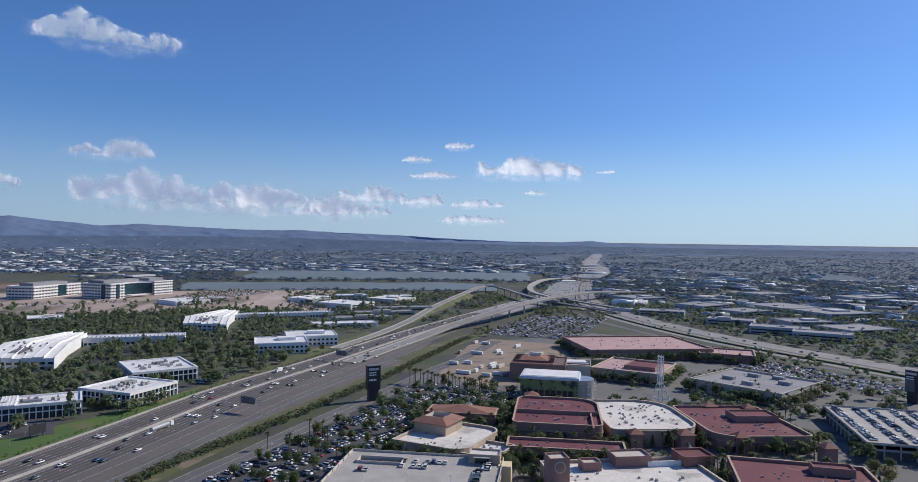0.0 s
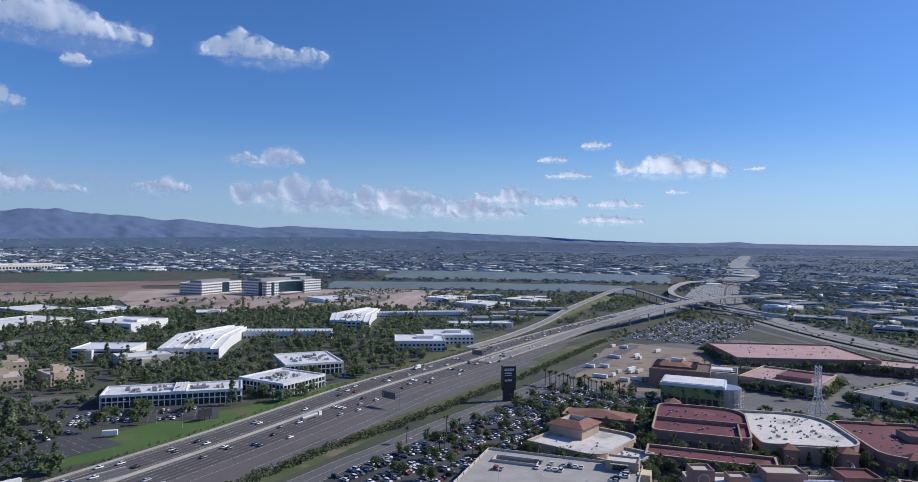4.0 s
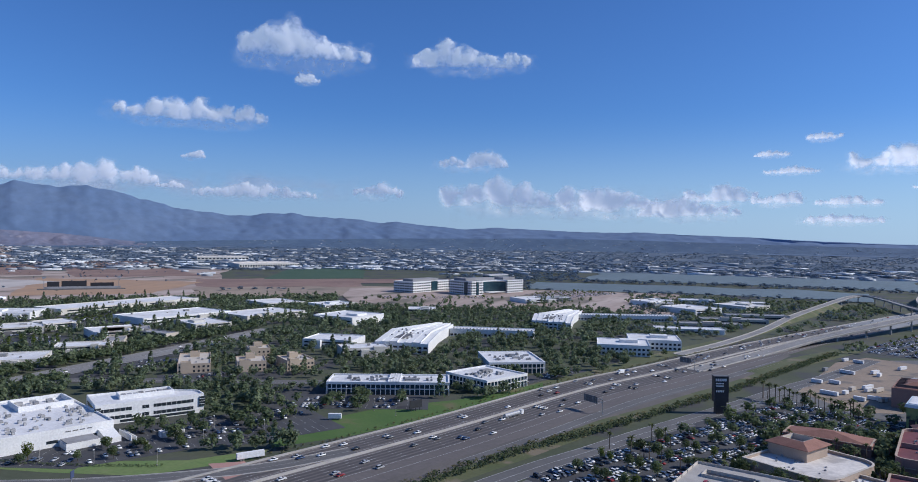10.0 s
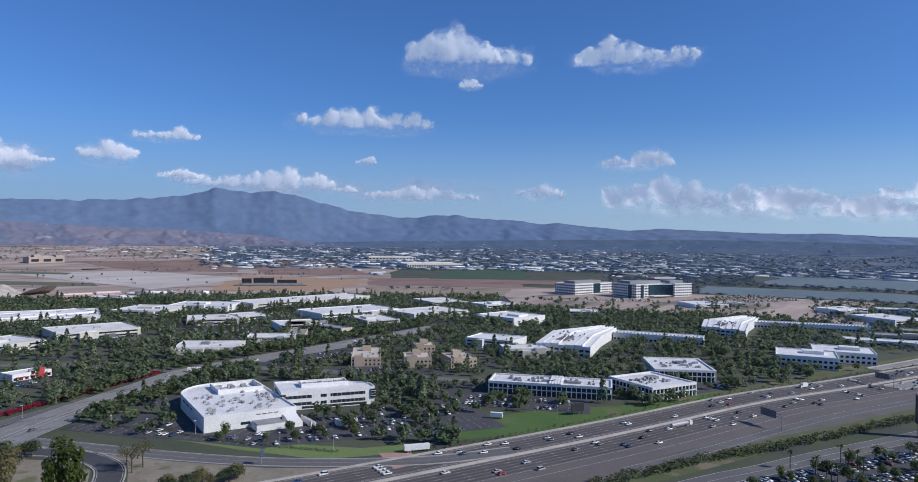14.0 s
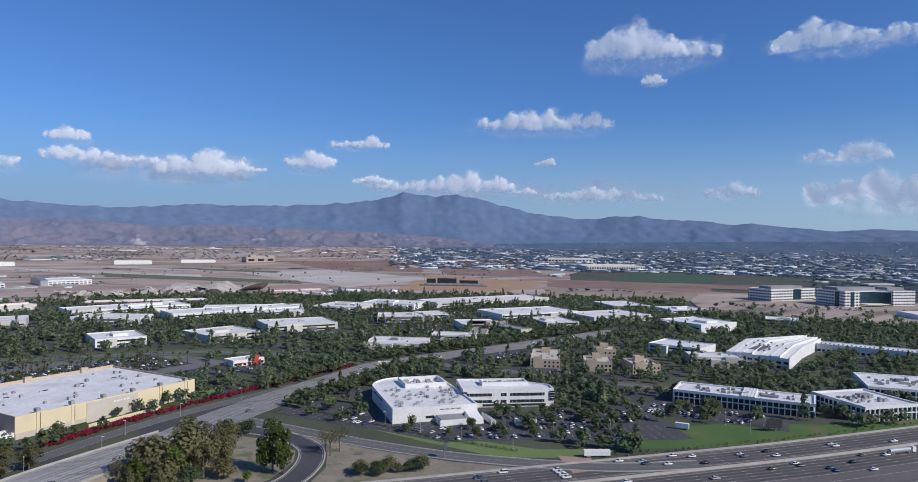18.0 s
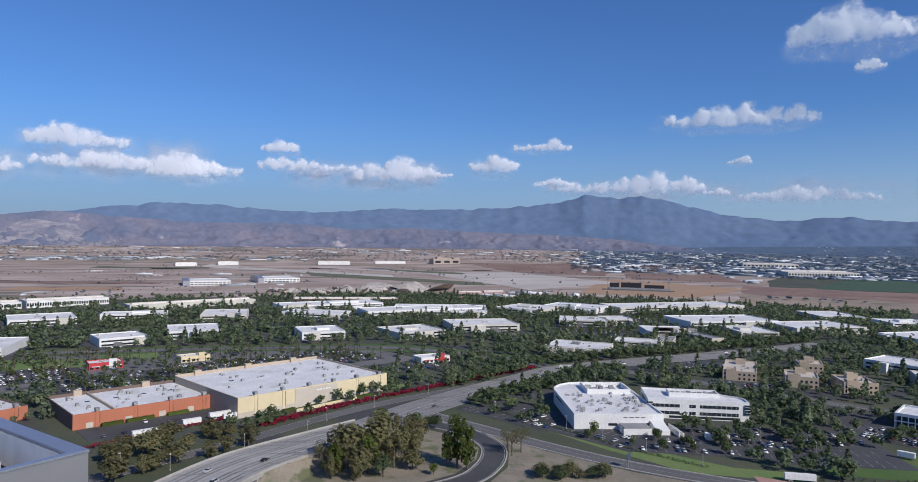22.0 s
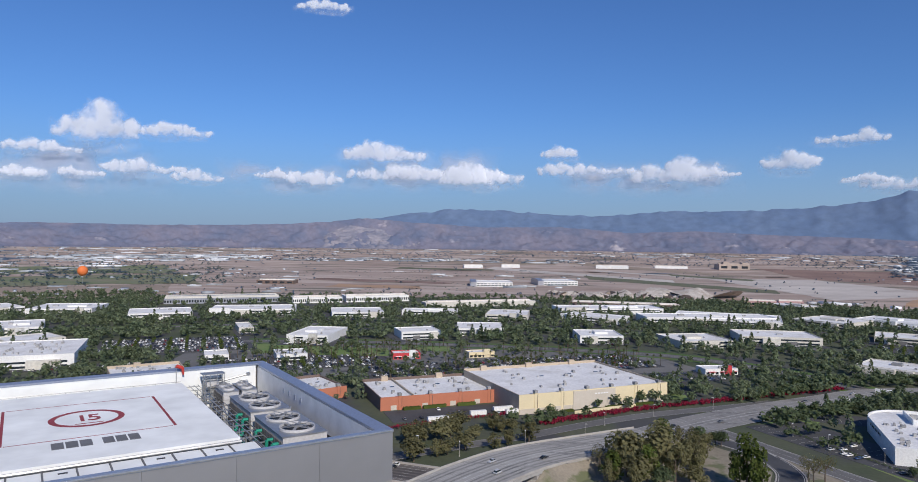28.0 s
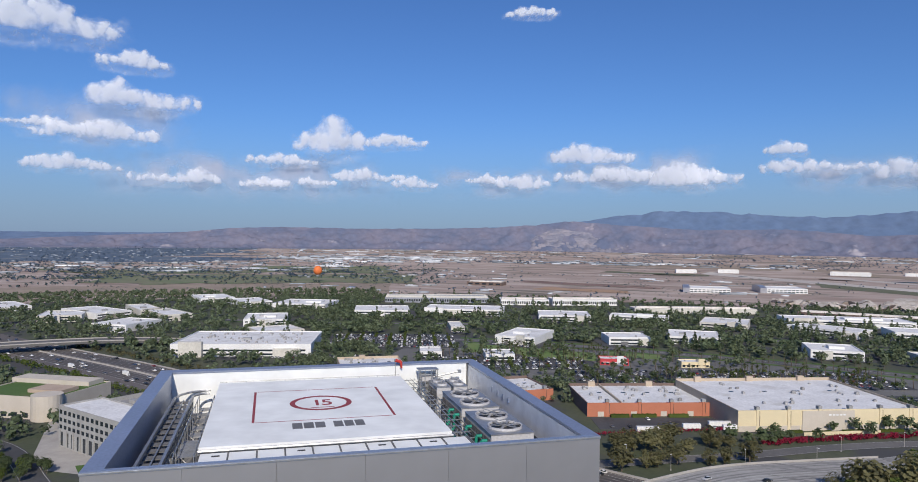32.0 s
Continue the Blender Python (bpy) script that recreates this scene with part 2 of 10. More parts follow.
# dry hill colours shifted to lavender-blue to carry the haze
M_HILL = mat("hazed_dry_hills", (0.18, 0.176, 0.232), (0.115, 0.14, 0.215), 0.006, 1.0, fine=0.04, spots=((0.4, 0.37, 0.4), 0.008, 0.645))
# house colour greyed and blued to stand for haze over the suburbs
M_HOUSES = mat("hazed_house_roofs", (0.22, 0.26, 0.31), (0.32, 0.35, 0.39), 0.004, 0.9, fine=0.1, vary=0.35, island=True)
M_GREYW = mat("grey_painted_wall", (0.5, 0.5, 0.51), (0.45, 0.45, 0.46), 0.2, 0.7)
M_WEAR = mat("worn_lane", (0.085, 0.078, 0.075), (0.068, 0.062, 0.06), 0.03, 0.8, fine=0.3)
CAR_PAINT = [mat("car_paint_" + n, c, c, 1, 0.3, vary=0.1) for n, c in (
    ("white", (0.75, 0.75, 0.74)), ("silver", (0.42, 0.43, 0.45)), ("grey", (0.14, 0.145, 0.155)), ("black", (0.02, 0.02, 0.024)), ("blue", (0.04, 0.075, 0.17)), ("red", (0.27, 0.03, 0.03)))]
M_TYRE = mat("tyre_rubber", (0.02, 0.02, 0.02), (0.03, 0.03, 0.03), 2, 0.9)

# ---- mesh helpers ----


class MB:
    """Gathers vertices and faces of one mesh."""

    def __init__(self):
        self.v, self.f = [], []

    def add(self, vs, fs):
        n = len(self.v)
        self.v += [tuple(p) for p in vs]
        self.f += [tuple(i + n for i in f) for f in fs]
        return self

    def box(self, x, y, z, sx, sy, sz, a=0.0, taper=1.0):
        """A box on its base centre (x, y, z), turned by a degrees, its top shrunk by taper."""
        c, s = math.cos(radians(a)), math.sin(radians(a))
        vs = []
        for k, t in ((0, 1.0), (1, taper)):
            for i, j in ((-1, -1), (1, -1), (1, 1), (-1, 1)):
                px, py = i * sx / 2 * t, j * sy / 2 * t
                vs.append((x + px * c - py * s, y + px * s + py * c, z + k * sz))
        return self.add(vs, [(3, 2, 1, 0), (4, 5, 6, 7), (0, 1, 5, 4), (1, 2, 6, 5), (2, 3, 7, 6), (3, 0, 4, 7)])

    def prism(self, poly, z0, z1):
        n = len(poly)
        vs = [(x, y, z0) for x, y in poly] + [(x, y, z1) for x, y in poly]
        return self.add(vs, [tuple(range(n - 1, -1, -1)), tuple(range(n, 2 * n))] + [(i, (i + 1) % n, n + (i + 1) % n, n + i) for i in range(n)])

    def ring(self, outer, inner, z0, z1):
        """A closed wall between two outlines with the same count of corners."""
        n = len(outer)
        vs = [(x, y, z) for z in (z0, z1) for x, y in outer] + [(x, y, z) for z in (z0, z1) for x, y in inner]
        fs = []
        for i in range(n):
            j = (i + 1) % n
            fs += [(i, j, n + j, n + i), (2 * n + j, 2 * n + i, 3 * n + i, 3 * n + j), (n + i, n + j, 3 * n + j, 3 * n + i), (j, i, 2 * n + i, 2 * n + j)]
        return self.add(vs, fs)

    def tube(self, p0, p1, r0, r1=None, n=6):
        r1 = r0 if r1 is None else r1
        p0, p1 = Vector(p0), Vector(p1)
        q = (p1 - p0).to_track_quat("Z", "Y")
        vs = [p + q @ Vector((r * math.cos(k * math.tau / n), r * math.sin(k * math.tau / n), 0)) for p, r in ((p0, r0), (p1, r1)) for k in range(n)]
        return self.add(vs, [(k, (k + 1) % n, n + (k + 1) % n, n + k) for k in range(n)] + [tuple(range(n - 1, -1, -1)), tuple(range(n, 2 * n))])

    def mesh(self, name, material=None, smooth=False):
        me = bpy.data.meshes.new(name)
        me.from_pydata(self.v, [], self.f)
        if material:
            me.materials.append(material)
        if smooth:
            me.polygons.foreach_set("use_smooth", [True] * len(me.polygons))
        me.update()
        return me


def part(name, mb, material, parent, label="", smooth=False):
    """ONE mesh object under a thing or under a part; mb may be a mesh that pieces share."""
    ob = new(name, mb.mesh(name, material, smooth) if isinstance(mb, MB) else mb)
    ob.parent = parent
    return tagged(ob, label)


def thing(name, m, label, category, group="", kind=""):
    ob = new(name)
    ob.matrix_basis = m
    ob.empty_display_size = 0.5
    return tagged(ob, label, category, group, kind)


def solo(name, mb, material, label, category, kind="structure", group="", m=None, smooth=False):
    """A thing of one mesh."""
    ob = new(name, mb.mesh(name, material, smooth))
    if m is not None:
        ob.matrix_basis = m
    return tagged(ob, label, category, group, kind)


def raw(name, verts, faces, material, label, category, kind="stuff", parent=None):
    """A big mesh from numpy arrays; faces all have the same count of corners."""
    me = bpy.data.meshes.new(name)
    nv, nf, k = len(verts), len(faces), faces.shape[1]
    me.vertices.add(nv)
    me.vertices.foreach_set("co", np.asarray(verts, dtype=np.float32).ravel())
    me.loops.add(nf * k)
    me.loops.foreach_set("vertex_index", np.asarray(faces, dtype=np.int32).ravel())
    me.polygons.add(nf)
    me.polygons.foreach_set("loop_start", np.arange(0, nf * k, k, dtype=np.int32))
    me.update(calc_edges=True)
    me.materials.append(material)
    ob = new(name, me)
    ob.parent = parent
    return tagged(ob, label, category, kind=kind)


def scatter(template, mats4):
    """Copies of a template (verts, faces) by an array of 4x4 poses, joined."""
    v, f = template
    vh = np.c_[v, np.ones(len(v))]
    out = np.einsum("nij,kj->nki", mats4, vh)[..., :3].reshape(-1, 3)
    fs = (f[None] + (np.arange(len(mats4)) * len(v))[:, None, None]).reshape(-1, f.shape[1])
    return out, fs


def rise(d):
    """The height of the land d metres from the middle of the place: flat, then climbing towards the hills."""
    s = np.clip((np.asarray(d, dtype=float) - 2500) / 2300, 0, 1.1)
    return 103 * s ** 1.25


def spline(points, step=12.0):
    """A smooth line through points (x, y, z), as rows a few metres apart."""
    p = np.array([(q[0], q[1], q[2] if len(q) > 2 else 0.0) for q in points], dtype=float)
    ext = np.vstack([2 * p[0] - p[1], p, 2 * p[-1] - p[-2]])
    rows = []
    for i in range(1, len(ext) - 2):
        a, b, c, d = ext[i - 1:i + 3]
        n = max(2, int(np.linalg.norm(c - b) / step))
        for t in np.arange(n) / n:
            rows.append(0.5 * ((2 * b) + (c - a) * t + (2 * a - 5 * b + 4 * c - d) * t * t + (3 * b - 3 * c + d - a) * t ** 3))
    rows.append(p[-1])
    return np.array(rows)


def sides(line):
    t = np.gradient(line[:, :2], axis=0)
    t /= np.linalg.norm(t, axis=1)[:, None]
    return np.c_[t[:, 1], -t[:, 0]]  # to the right of the way


def strip(mb, line, o0, o1, z0, z1=None):
    """A band along a line between two offsets (to the right); with z1 a slab from z0 up to z1."""
    n = sides(line)
    w0 = np.broadcast_to(np.asarray(o0, dtype=float), len(line))
    w1 = np.broadcast_to(np.asarray(o1, dtype=float), len(line))
    a, b = line[:, :2] + n * w0[:, None], line[:, :2] + n * w1[:, None]
    k = len(line)
    if z1 is None:
        vs = [(*q, h + z0) for q, h in zip(a, line[:, 2])] + [(*q, h + z0) for q, h in zip(b, line[:, 2])]
        return mb.add(vs, [(i, k + i, k + i + 1, i + 1) for i in range(k - 1)])
    vs = [(*q, h + z) for z in (z0, z1) for e in (a, b) for q, h in zip(e, line[:, 2])]
    fs = []
    for i in range(k - 1):
        fs += [(2 * k + i, 3 * k + i, 3 * k + i + 1, 2 * k + i + 1), (i, 2 * k + i, 2 * k + i + 1, i + 1), (k + i + 1, 3 * k + i + 1, 3 * k + i, k + i), (i + 1, k + i + 1, k + i, i)]
    fs += [(0, k, 3 * k, 2 * k), (2 * k - 1, k - 1, 3 * k - 1, 4 * k - 1)]
    return mb.add(vs, fs)


BLOCKED = []  # what trees keep away from: (cx, cy, half_w, half_d, angle)
LINES = []  # roads: (rows, offset0, offset1)


def block(x, y, w, d, a, margin=2.0):
    BLOCKED.append((x, y, w / 2 + margin, d / 2 + margin, radians(a)))


def free(pts, blocks=True):
    """Which of the points lie off buildings, lots and roads."""
    ok = np.ones(len(pts), dtype=bool)
    if blocks:
        for x, y, hw, hd, a in BLOCKED:
            dx, dy = pts[:, 0] - x, pts[:, 1] - y
            u, v = dx * math.cos(a) + dy * math.sin(a), -dx * math.sin(a) + dy * math.cos(a)
            ok &= ~((abs(u) < hw) & (abs(v) < hd))
    for line, o0, o1 in LINES:
        n = sides(line)
        near = np.full(len(pts), 1e9)
        off = np.zeros(len(pts))
        for i in range(0, len(line)):
            d = np.hypot(pts[:, 0] - line[i, 0], pts[:, 1] - line[i, 1])
            m = d < near
            near[m] = d[m]
            off[m] = ((pts[m] - line[i, :2]) @ n[i])
        ok &= ~((off > o0) & (off < o1) & (near < max(abs(o0), abs(o1)) + 15))
    return ok


# ---- land ----
NA, rads = 240, [0, 60, 150, 300, 600, 1000, 1500, 2000, 2500] + list(range(2600, 4960, 100)) + [4990]
v, f = [(0, 0, 0)], []
for r in rads[1:]:
    for k in range(NA):
        a = k * math.tau / NA
        v.append((r * math.cos(a), r * math.sin(a), float(rise(r))))
g = MB()
g.add(v, [(0, 1 + k, 1 + (k + 1) % NA) for k in range(NA)] + [(1 + i * NA + k, 1 + (i + 1) * NA + k, 1 + (i + 1) * NA + (k + 1) % NA, 1 + i * NA + (k + 1) % NA) for i in range(len(rads) - 2) for k in range(NA)])
solo("ground", g, M_GROUND, "scrubby olive and brown ground of a wide plain", "ground", smooth=True)


patch_no = [0]


def patch(name, material, label, category, az0, az1, d0, d1, lift, rough_edge=0.04, seed=0, steps=40, fray=0.0):
    """A tract of land between two headings (degrees left of +y) and two distances, with uneven borders; fray makes the second side ragged."""
    mb, rows = MB(), max(6, min(44, int((d1 - d0) / 58)))
    patch_no[0] += 1
    lift = {"far_plain": 0.15, "airfield_soil": 0.28, "stubble_field": 0.31}.get(name, 0.34 + 0.025 * patch_no[0])
    for i in range(steps + 1):
        a = az0 + (az1 - az0) * i / steps
        for j in range(rows + 1):
            w = 1 + rough_edge * noise.noise(Vector((a * 0.25, seed + (j > rows / 2) * 9, 0)))
            d = (d0 + (d1 - d0) * j / rows) * w
            aa = a + fray * (i / steps) ** 3 * noise.fractal(Vector((d * 0.006, seed, 5)), 1.0, 2.0, 4) + (1.2 * noise.noise(Vector((d * 0.004, seed, a > (az0 + az1) / 2))) if i in (0, steps) else 0)
            mb.v.append((-d * math.sin(radians(aa)), d * math.cos(radians(aa)), float(rise(d)) + lift))
    mb.f += [(i * (rows + 1) + j, (i + 1) * (rows + 1) + j, (i + 1) * (rows + 1) + j + 1, i * (rows + 1) + j + 1) for i in range(steps) for j in range(rows)]
    ob = solo(name, mb, material, label, category)
    return ob


# plain and slopes are tinted blue to paint in the distance haze
M_FARLAND = mat("hazed_far_plain", (0.07, 0.105, 0.158), (0.1, 0.135, 0.18), 0.006, 0.95, fine=0.03, spots=((0.17, 0.18, 0.19), 0.012, 0.6))
M_SLOPE = mat("hazed_wooded_slopes", (0.066, 0.11, 0.185), (0.09, 0.14, 0.21), 0.008, 0.95, fine=0.05, spots=((0.15, 0.175, 0.21), 0.02, 0.64))
patch("far_plain", M_FARLAND, "distant suburb plain tinted a hazy blue-grey", "ground", -70, 165, 2450, 4930, 0.15, 0.02, seed=21, steps=160)
def tract(name, material, label, category, corners, wob=14.0, n=24):
    """A four-cornered tract of land with slightly uneven borders, laid on the plain."""
    mb = MB()
    patch_no[0] += 1
    lift = 0.34 + 0.025 * patch_no[0]
    a, b, c, d = [Vector(q) for q in corners]
    for i in range(n + 1):
        for j in range(n + 1):
            u, w = i / n, j / n
            p = (a * (1 - u) + b * u) * (1 - w) + (d * (1 - u) + c * u) * w
            if i in (0, n) or j in (0, n):
                p = p + Vector((noise.noise(Vector((p.x * 0.012, p.y * 0.012, patch_no[0]))), noise.noise(Vector((p.x * 0.012, p.y * 0.012, patch_no[0] + 40))))) * wob
            mb.v.append((p.x, p.y, float(rise(p.length)) + lift))
    k = n + 1
    mb.f += [(i * k + j, i * k + j + 1, (i + 1) * k + j + 1, (i + 1) * k + j) for i in range(n) for j in range(n)]
    if (b - a).cross(d - a) > 0:
        mb.f = [q[::-1] for q in mb.f]
    return solo(name, mb, material, label, category)


M_OLIVE = mat("dull_olive_grass", (0.1, 0.115, 0.065), (0.14, 0.14, 0.085), 0.02, 0.95, fine=0.1)
M_ORANGESOIL = mat("orange_soil", (0.4, 0.255, 0.155), (0.33, 0.225, 0.15), 0.012, 0.95, fine=0.1, stretch=(1, 0.3, 1))
M_PARKGREEN = mat("patchy_park_grass", (0.12, 0.165, 0.075), (0.2, 0.18, 0.115), 0.014, 0.95, fine=0.1, stretch=(1, 0.4, 1))
patch("airfield_soil", M_DIRT, "bare pale brown soil of a disused airfield", "ground", 47, 146, 1330, 2470, 0.3, seed=1, steps=120)
patch("airfield_soil", M_DIRT, "bare pale brown soil beyond the runways", "ground", 61, 129, 2450, 3830, 0.3, seed=14, steps=120, fray=16)
patch("stubble_field", M_TAN, "dry tan fields with worn tracks", "field", 25, 49, 1345, 1640, 0.3, 0.06, seed=15)
patch("soil_field", M_REDDIRT, "bare red-brown field beyond the dry fields", "field", 36, 49, 1620, 1930, 0.3, 0.06, seed=16)
patch("brown_field", M_TAN, "dry tan stubble field beside the airfield", "field", 117, 150, 1450, 1720, 0.5, seed=2)
tract("red_soil_field", M_REDDIRT, "ploughed reddish brown field", "field", [(-1728, 1111), (-1548, 1377), (-2316, 1798), (-2471, 1534)])
tract("soil_field", M_ORANGESOIL, "bare orange-brown soil round a ball park", "field", [(-1773, 1045), (-1343, 1195), (-1157, 899), (-1302, 715)])
tract("red_soil_field", M_REDDIRT, "bare reddish soil beyond the old hangar", "field", [(-2700, 950), (-2480, 1500), (-1900, 1130), (-2150, 930)])
tract("runway", M_RUNWAY, "pale concrete runway apron", "runway", [(-2150, 590), (-2130, 915), (-1600, 1000), (-1400, 640)], 8)
tract("runway", M_RUNWAY, "long pale concrete runway across the soil", "runway", [(-2680, -55), (-2010, 470), (-1880, 440), (-2560, -85)], 6)
tract("taxiway", M_RUNWAY, "pale concrete taxiway across the soil", "runway", [(-2560, 330), (-2140, 640), (-2100, 600), (-2520, 290)], 6)
tract("grass_strip", M_OLIVE, "dull green grass strip beside the runway", "field", [(-2185, 235), (-1654, 624), (-1550, 590), (-1990, 225)], 8)
tract("grass_strip", M_OLIVE, "dull green grass strip beside the taxiway", "field", [(-2370, 535), (-2101, 733), (-2020, 690), (-2250, 520)], 8)
tract("soil_strip", M_TAN, "pale dry grass strip on the airfield", "field", [(-3000, 300), (-2300, 830), (-2230, 780), (-2900, 240)], 20)
tract("soil_strip", M_REDDIRT, "dark red heaped soil on the airfield", "field", [(-1870, -520), (-1760, -160), (-1690, -150), (-1780, -520)], 30)
tract("soil_strip", M_ORANGESOIL, "patch of orange soil on the airfield", "field", [(-1620, -420), (-1600, -200), (-1520, -200), (-1540, -400)], 30)
tract("soil_strip", M_TAN, "pale graded soil on the airfield", "field", [(-3100, -500), (-3050, 200), (-2800, 180), (-2850, -480)], 40)
tract("soil_strip", M_OLIVE, "dull green scrub on the airfield", "field", [(-2560, -420), (-2520, -60), (-2440, -60), (-2480, -420)], 20)
tract("crop_field", M_CROP, "dark green crop field", "field", [(-1310, 1360), (-1690, 1900), (-1466, 2040), (-1130, 1560)], 8)
tract("soil_field", M_REDDIRT, "bare red-brown field beside the hospital", "field", [(-1290, 1180), (-1330, 1340), (-900, 1720), (-820, 1560)], 12)
patch("covered_field", M_FILM, "grey-green field under plastic row covers", "field", -3, 22, 1580, 1850, 0.6, 0.03, seed=9)
patch("far_covered_field", M_FILM, "distant grey-green field under row covers", "field", -6, 17, 2000, 2500, 0.6, 0.03, seed=10)
patch("park_lawn", M_PARKGREEN, "patchy green park beyond the dry field", "lawn", 115, 139, 1740, 2150, 0.7, 0.05, seed=11, fray=6)
patch("park_lawn", M_PARKGREEN, "dull green park land with scattered trees", "lawn", 117, 141, 2230, 2660, 0.7, 0.07, seed=31, fray=9)
patch("brown_field", M_DIRT, "bare pale soil beyond the park", "field", 128, 150, 2440, 2900, 0.7, 0.05, seed=33, fray=5)
patch("hospital_grounds", M_DIRT, "graded tan soil round the hospital", "ground", 10, 37, 1110, 1560, 0.5, 0.03, seed=12)


def ridge(name, material, label, marks, base, depth, rough_h, seed, step=0.25, crest_=0.5, relief=0.34, freq=1.0, lean=1.25):
    """A mountain range: crest elevations in degrees at headings, as land that climbs over depth metres."""
    az = [m[0] for m in marks]
    el = [m[1] for m in marks]
    mb, rows = MB(), 22
    aa = np.arange(az[0], az[-1] + step, step)
    for a in aa:
        e = float(np.interp(a, az, el))
        crest_h = crest_ * min(1.0, max(0.15, e / 2.0))
        for j in range(rows + 1):
            s = j / rows
            d = base + depth * s
            crest = 115 + math.tan(radians(e)) * (base + depth)
            h0 = float(rise(base)) - 8
            px, py = -d * math.sin(radians(a)), d * math.cos(radians(a))
            aw = a + 1.6 * noise.noise(Vector((a * 0.5, s * 3.1, seed + 3)))
            n = noise.fractal(Vector((aw * 0.45 * freq, s * 2.2 * freq, seed)), 1.0, 2.0, 5)
            n2 = noise.fractal(Vector((aw * 0.8 * freq - s * 1.6, s * 3.0 * freq, seed + 7)), 1.0, 2.0, 4)
            h = h0 + (crest - h0) * (s ** lean) + rough_h * ((1.3 * n - 1.3 * abs(n2)) * (0.25 + math.sin(s * math.pi)) * (0.1 if s == 1 else relief) + crest_h * s ** 2 * noise.fractal(Vector((a * 0.9, seed, 0)), 1.0, 2.0, 4))
            h = max(h, float(rise(d)) + 2.0) if j else h
            mb.v.append((-d * math.sin(radians(a)), d * math.cos(radians(a)), h))
    k = len(aa)
    mb.f += [(i * (rows + 1) + j, i * (rows + 1) + j + 1, (i + 1) * (rows + 1) + j + 1, (i + 1) * (rows + 1) + j) for i in range(k - 1) for j in range(rows)]
    return solo(name, mb, material, label, "mountains", smooth=True)


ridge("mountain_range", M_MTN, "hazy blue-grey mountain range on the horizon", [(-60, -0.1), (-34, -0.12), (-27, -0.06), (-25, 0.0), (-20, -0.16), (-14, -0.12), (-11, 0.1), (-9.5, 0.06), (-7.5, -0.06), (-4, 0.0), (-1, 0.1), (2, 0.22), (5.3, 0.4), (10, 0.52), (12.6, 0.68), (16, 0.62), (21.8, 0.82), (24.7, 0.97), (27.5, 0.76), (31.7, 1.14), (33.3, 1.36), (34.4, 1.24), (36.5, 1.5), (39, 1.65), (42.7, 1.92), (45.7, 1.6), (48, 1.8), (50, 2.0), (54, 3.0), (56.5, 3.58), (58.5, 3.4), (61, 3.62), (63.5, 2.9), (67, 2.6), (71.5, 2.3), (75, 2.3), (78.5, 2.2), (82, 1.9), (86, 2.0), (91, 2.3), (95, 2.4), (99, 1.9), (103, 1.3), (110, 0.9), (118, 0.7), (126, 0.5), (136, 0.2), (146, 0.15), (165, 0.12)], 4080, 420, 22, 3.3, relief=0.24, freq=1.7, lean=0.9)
SLOPE = [(-60, -0.36), (-20, -0.36), (-8, -0.32), (0, -0.22), (14, 0.04), (22, 0.08), (32, -0.05), (42, -0.25), (50, -0.45), (58, -0.68), (66, -0.95)]  # headings and crest elevations
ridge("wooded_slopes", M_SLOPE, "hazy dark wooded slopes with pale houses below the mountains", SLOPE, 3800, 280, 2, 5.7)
ridge("foothills", M_HILL, "bare foothills below the mountains in hazy lavender-blue", [(50, -0.9), (58, 0.0), (64, 0.35), (70, 0.5), (75, 0.75), (80, 0.55), (86, 1.0), (92, 0.9), (97, 1.2), (102.5, 1.55), (105, 1.2), (109, 0.95), (114, 0.8), (120, 0.75), (126, 0.8), (130, 0.62), (134, 0.2), (140, -0.1), (147, -0.5), (150, -0.9)], 3800, 280, 20, 9.1, step=0.16, relief=0.6, freq=1.9)

# pale cut soil with the foothills' blue haze mixed into its colour
ridge("terraced_hill", mat("hazed_pale_cut_soil", (0.28, 0.265, 0.3), (0.145, 0.16, 0.22), 0.014, 1.0, fine=0.06, stretch=(1, 1, 3.5)), "pale terraced bare hillside among the foothills", [(97.5, -0.6), (98.4, 0.1), (99.4, 0.3), (100.6, 0.62), (101.6, 0.7), (103.2, 0.95), (104, 0.7), (105, 0.3), (106.2, -0.1), (107, -0.6)], 3790, 210, 20, 4.4, step=0.12, relief=0.7, freq=3.0)

# ---- freeway, ramps and streets ----
M_PALEROAD = mat("pale_concrete_road", (0.27, 0.262, 0.25), (0.22, 0.213, 0.205), 0.02, 0.88, fine=0.4, stretch=(1, 1, 1), spots=((0.18, 0.172, 0.165), 0.06, 0.57))
M_BRIDGE = mat("bridge_concrete", (0.36, 0.35, 0.33), (0.29, 0.282, 0.268), 0.03, 0.88, fine=0.5, stretch=(1, 0.12, 1, -55), spots=((0.19, 0.185, 0.178), 0.16, 0.57))
M_LOTGREY = mat("worn_paving", (0.12, 0.121, 0.12), (0.165, 0.162, 0.156), 0.02, 0.9, fine=0.5, spots=((0.07, 0.07, 0.07), 0.03, 0.58))
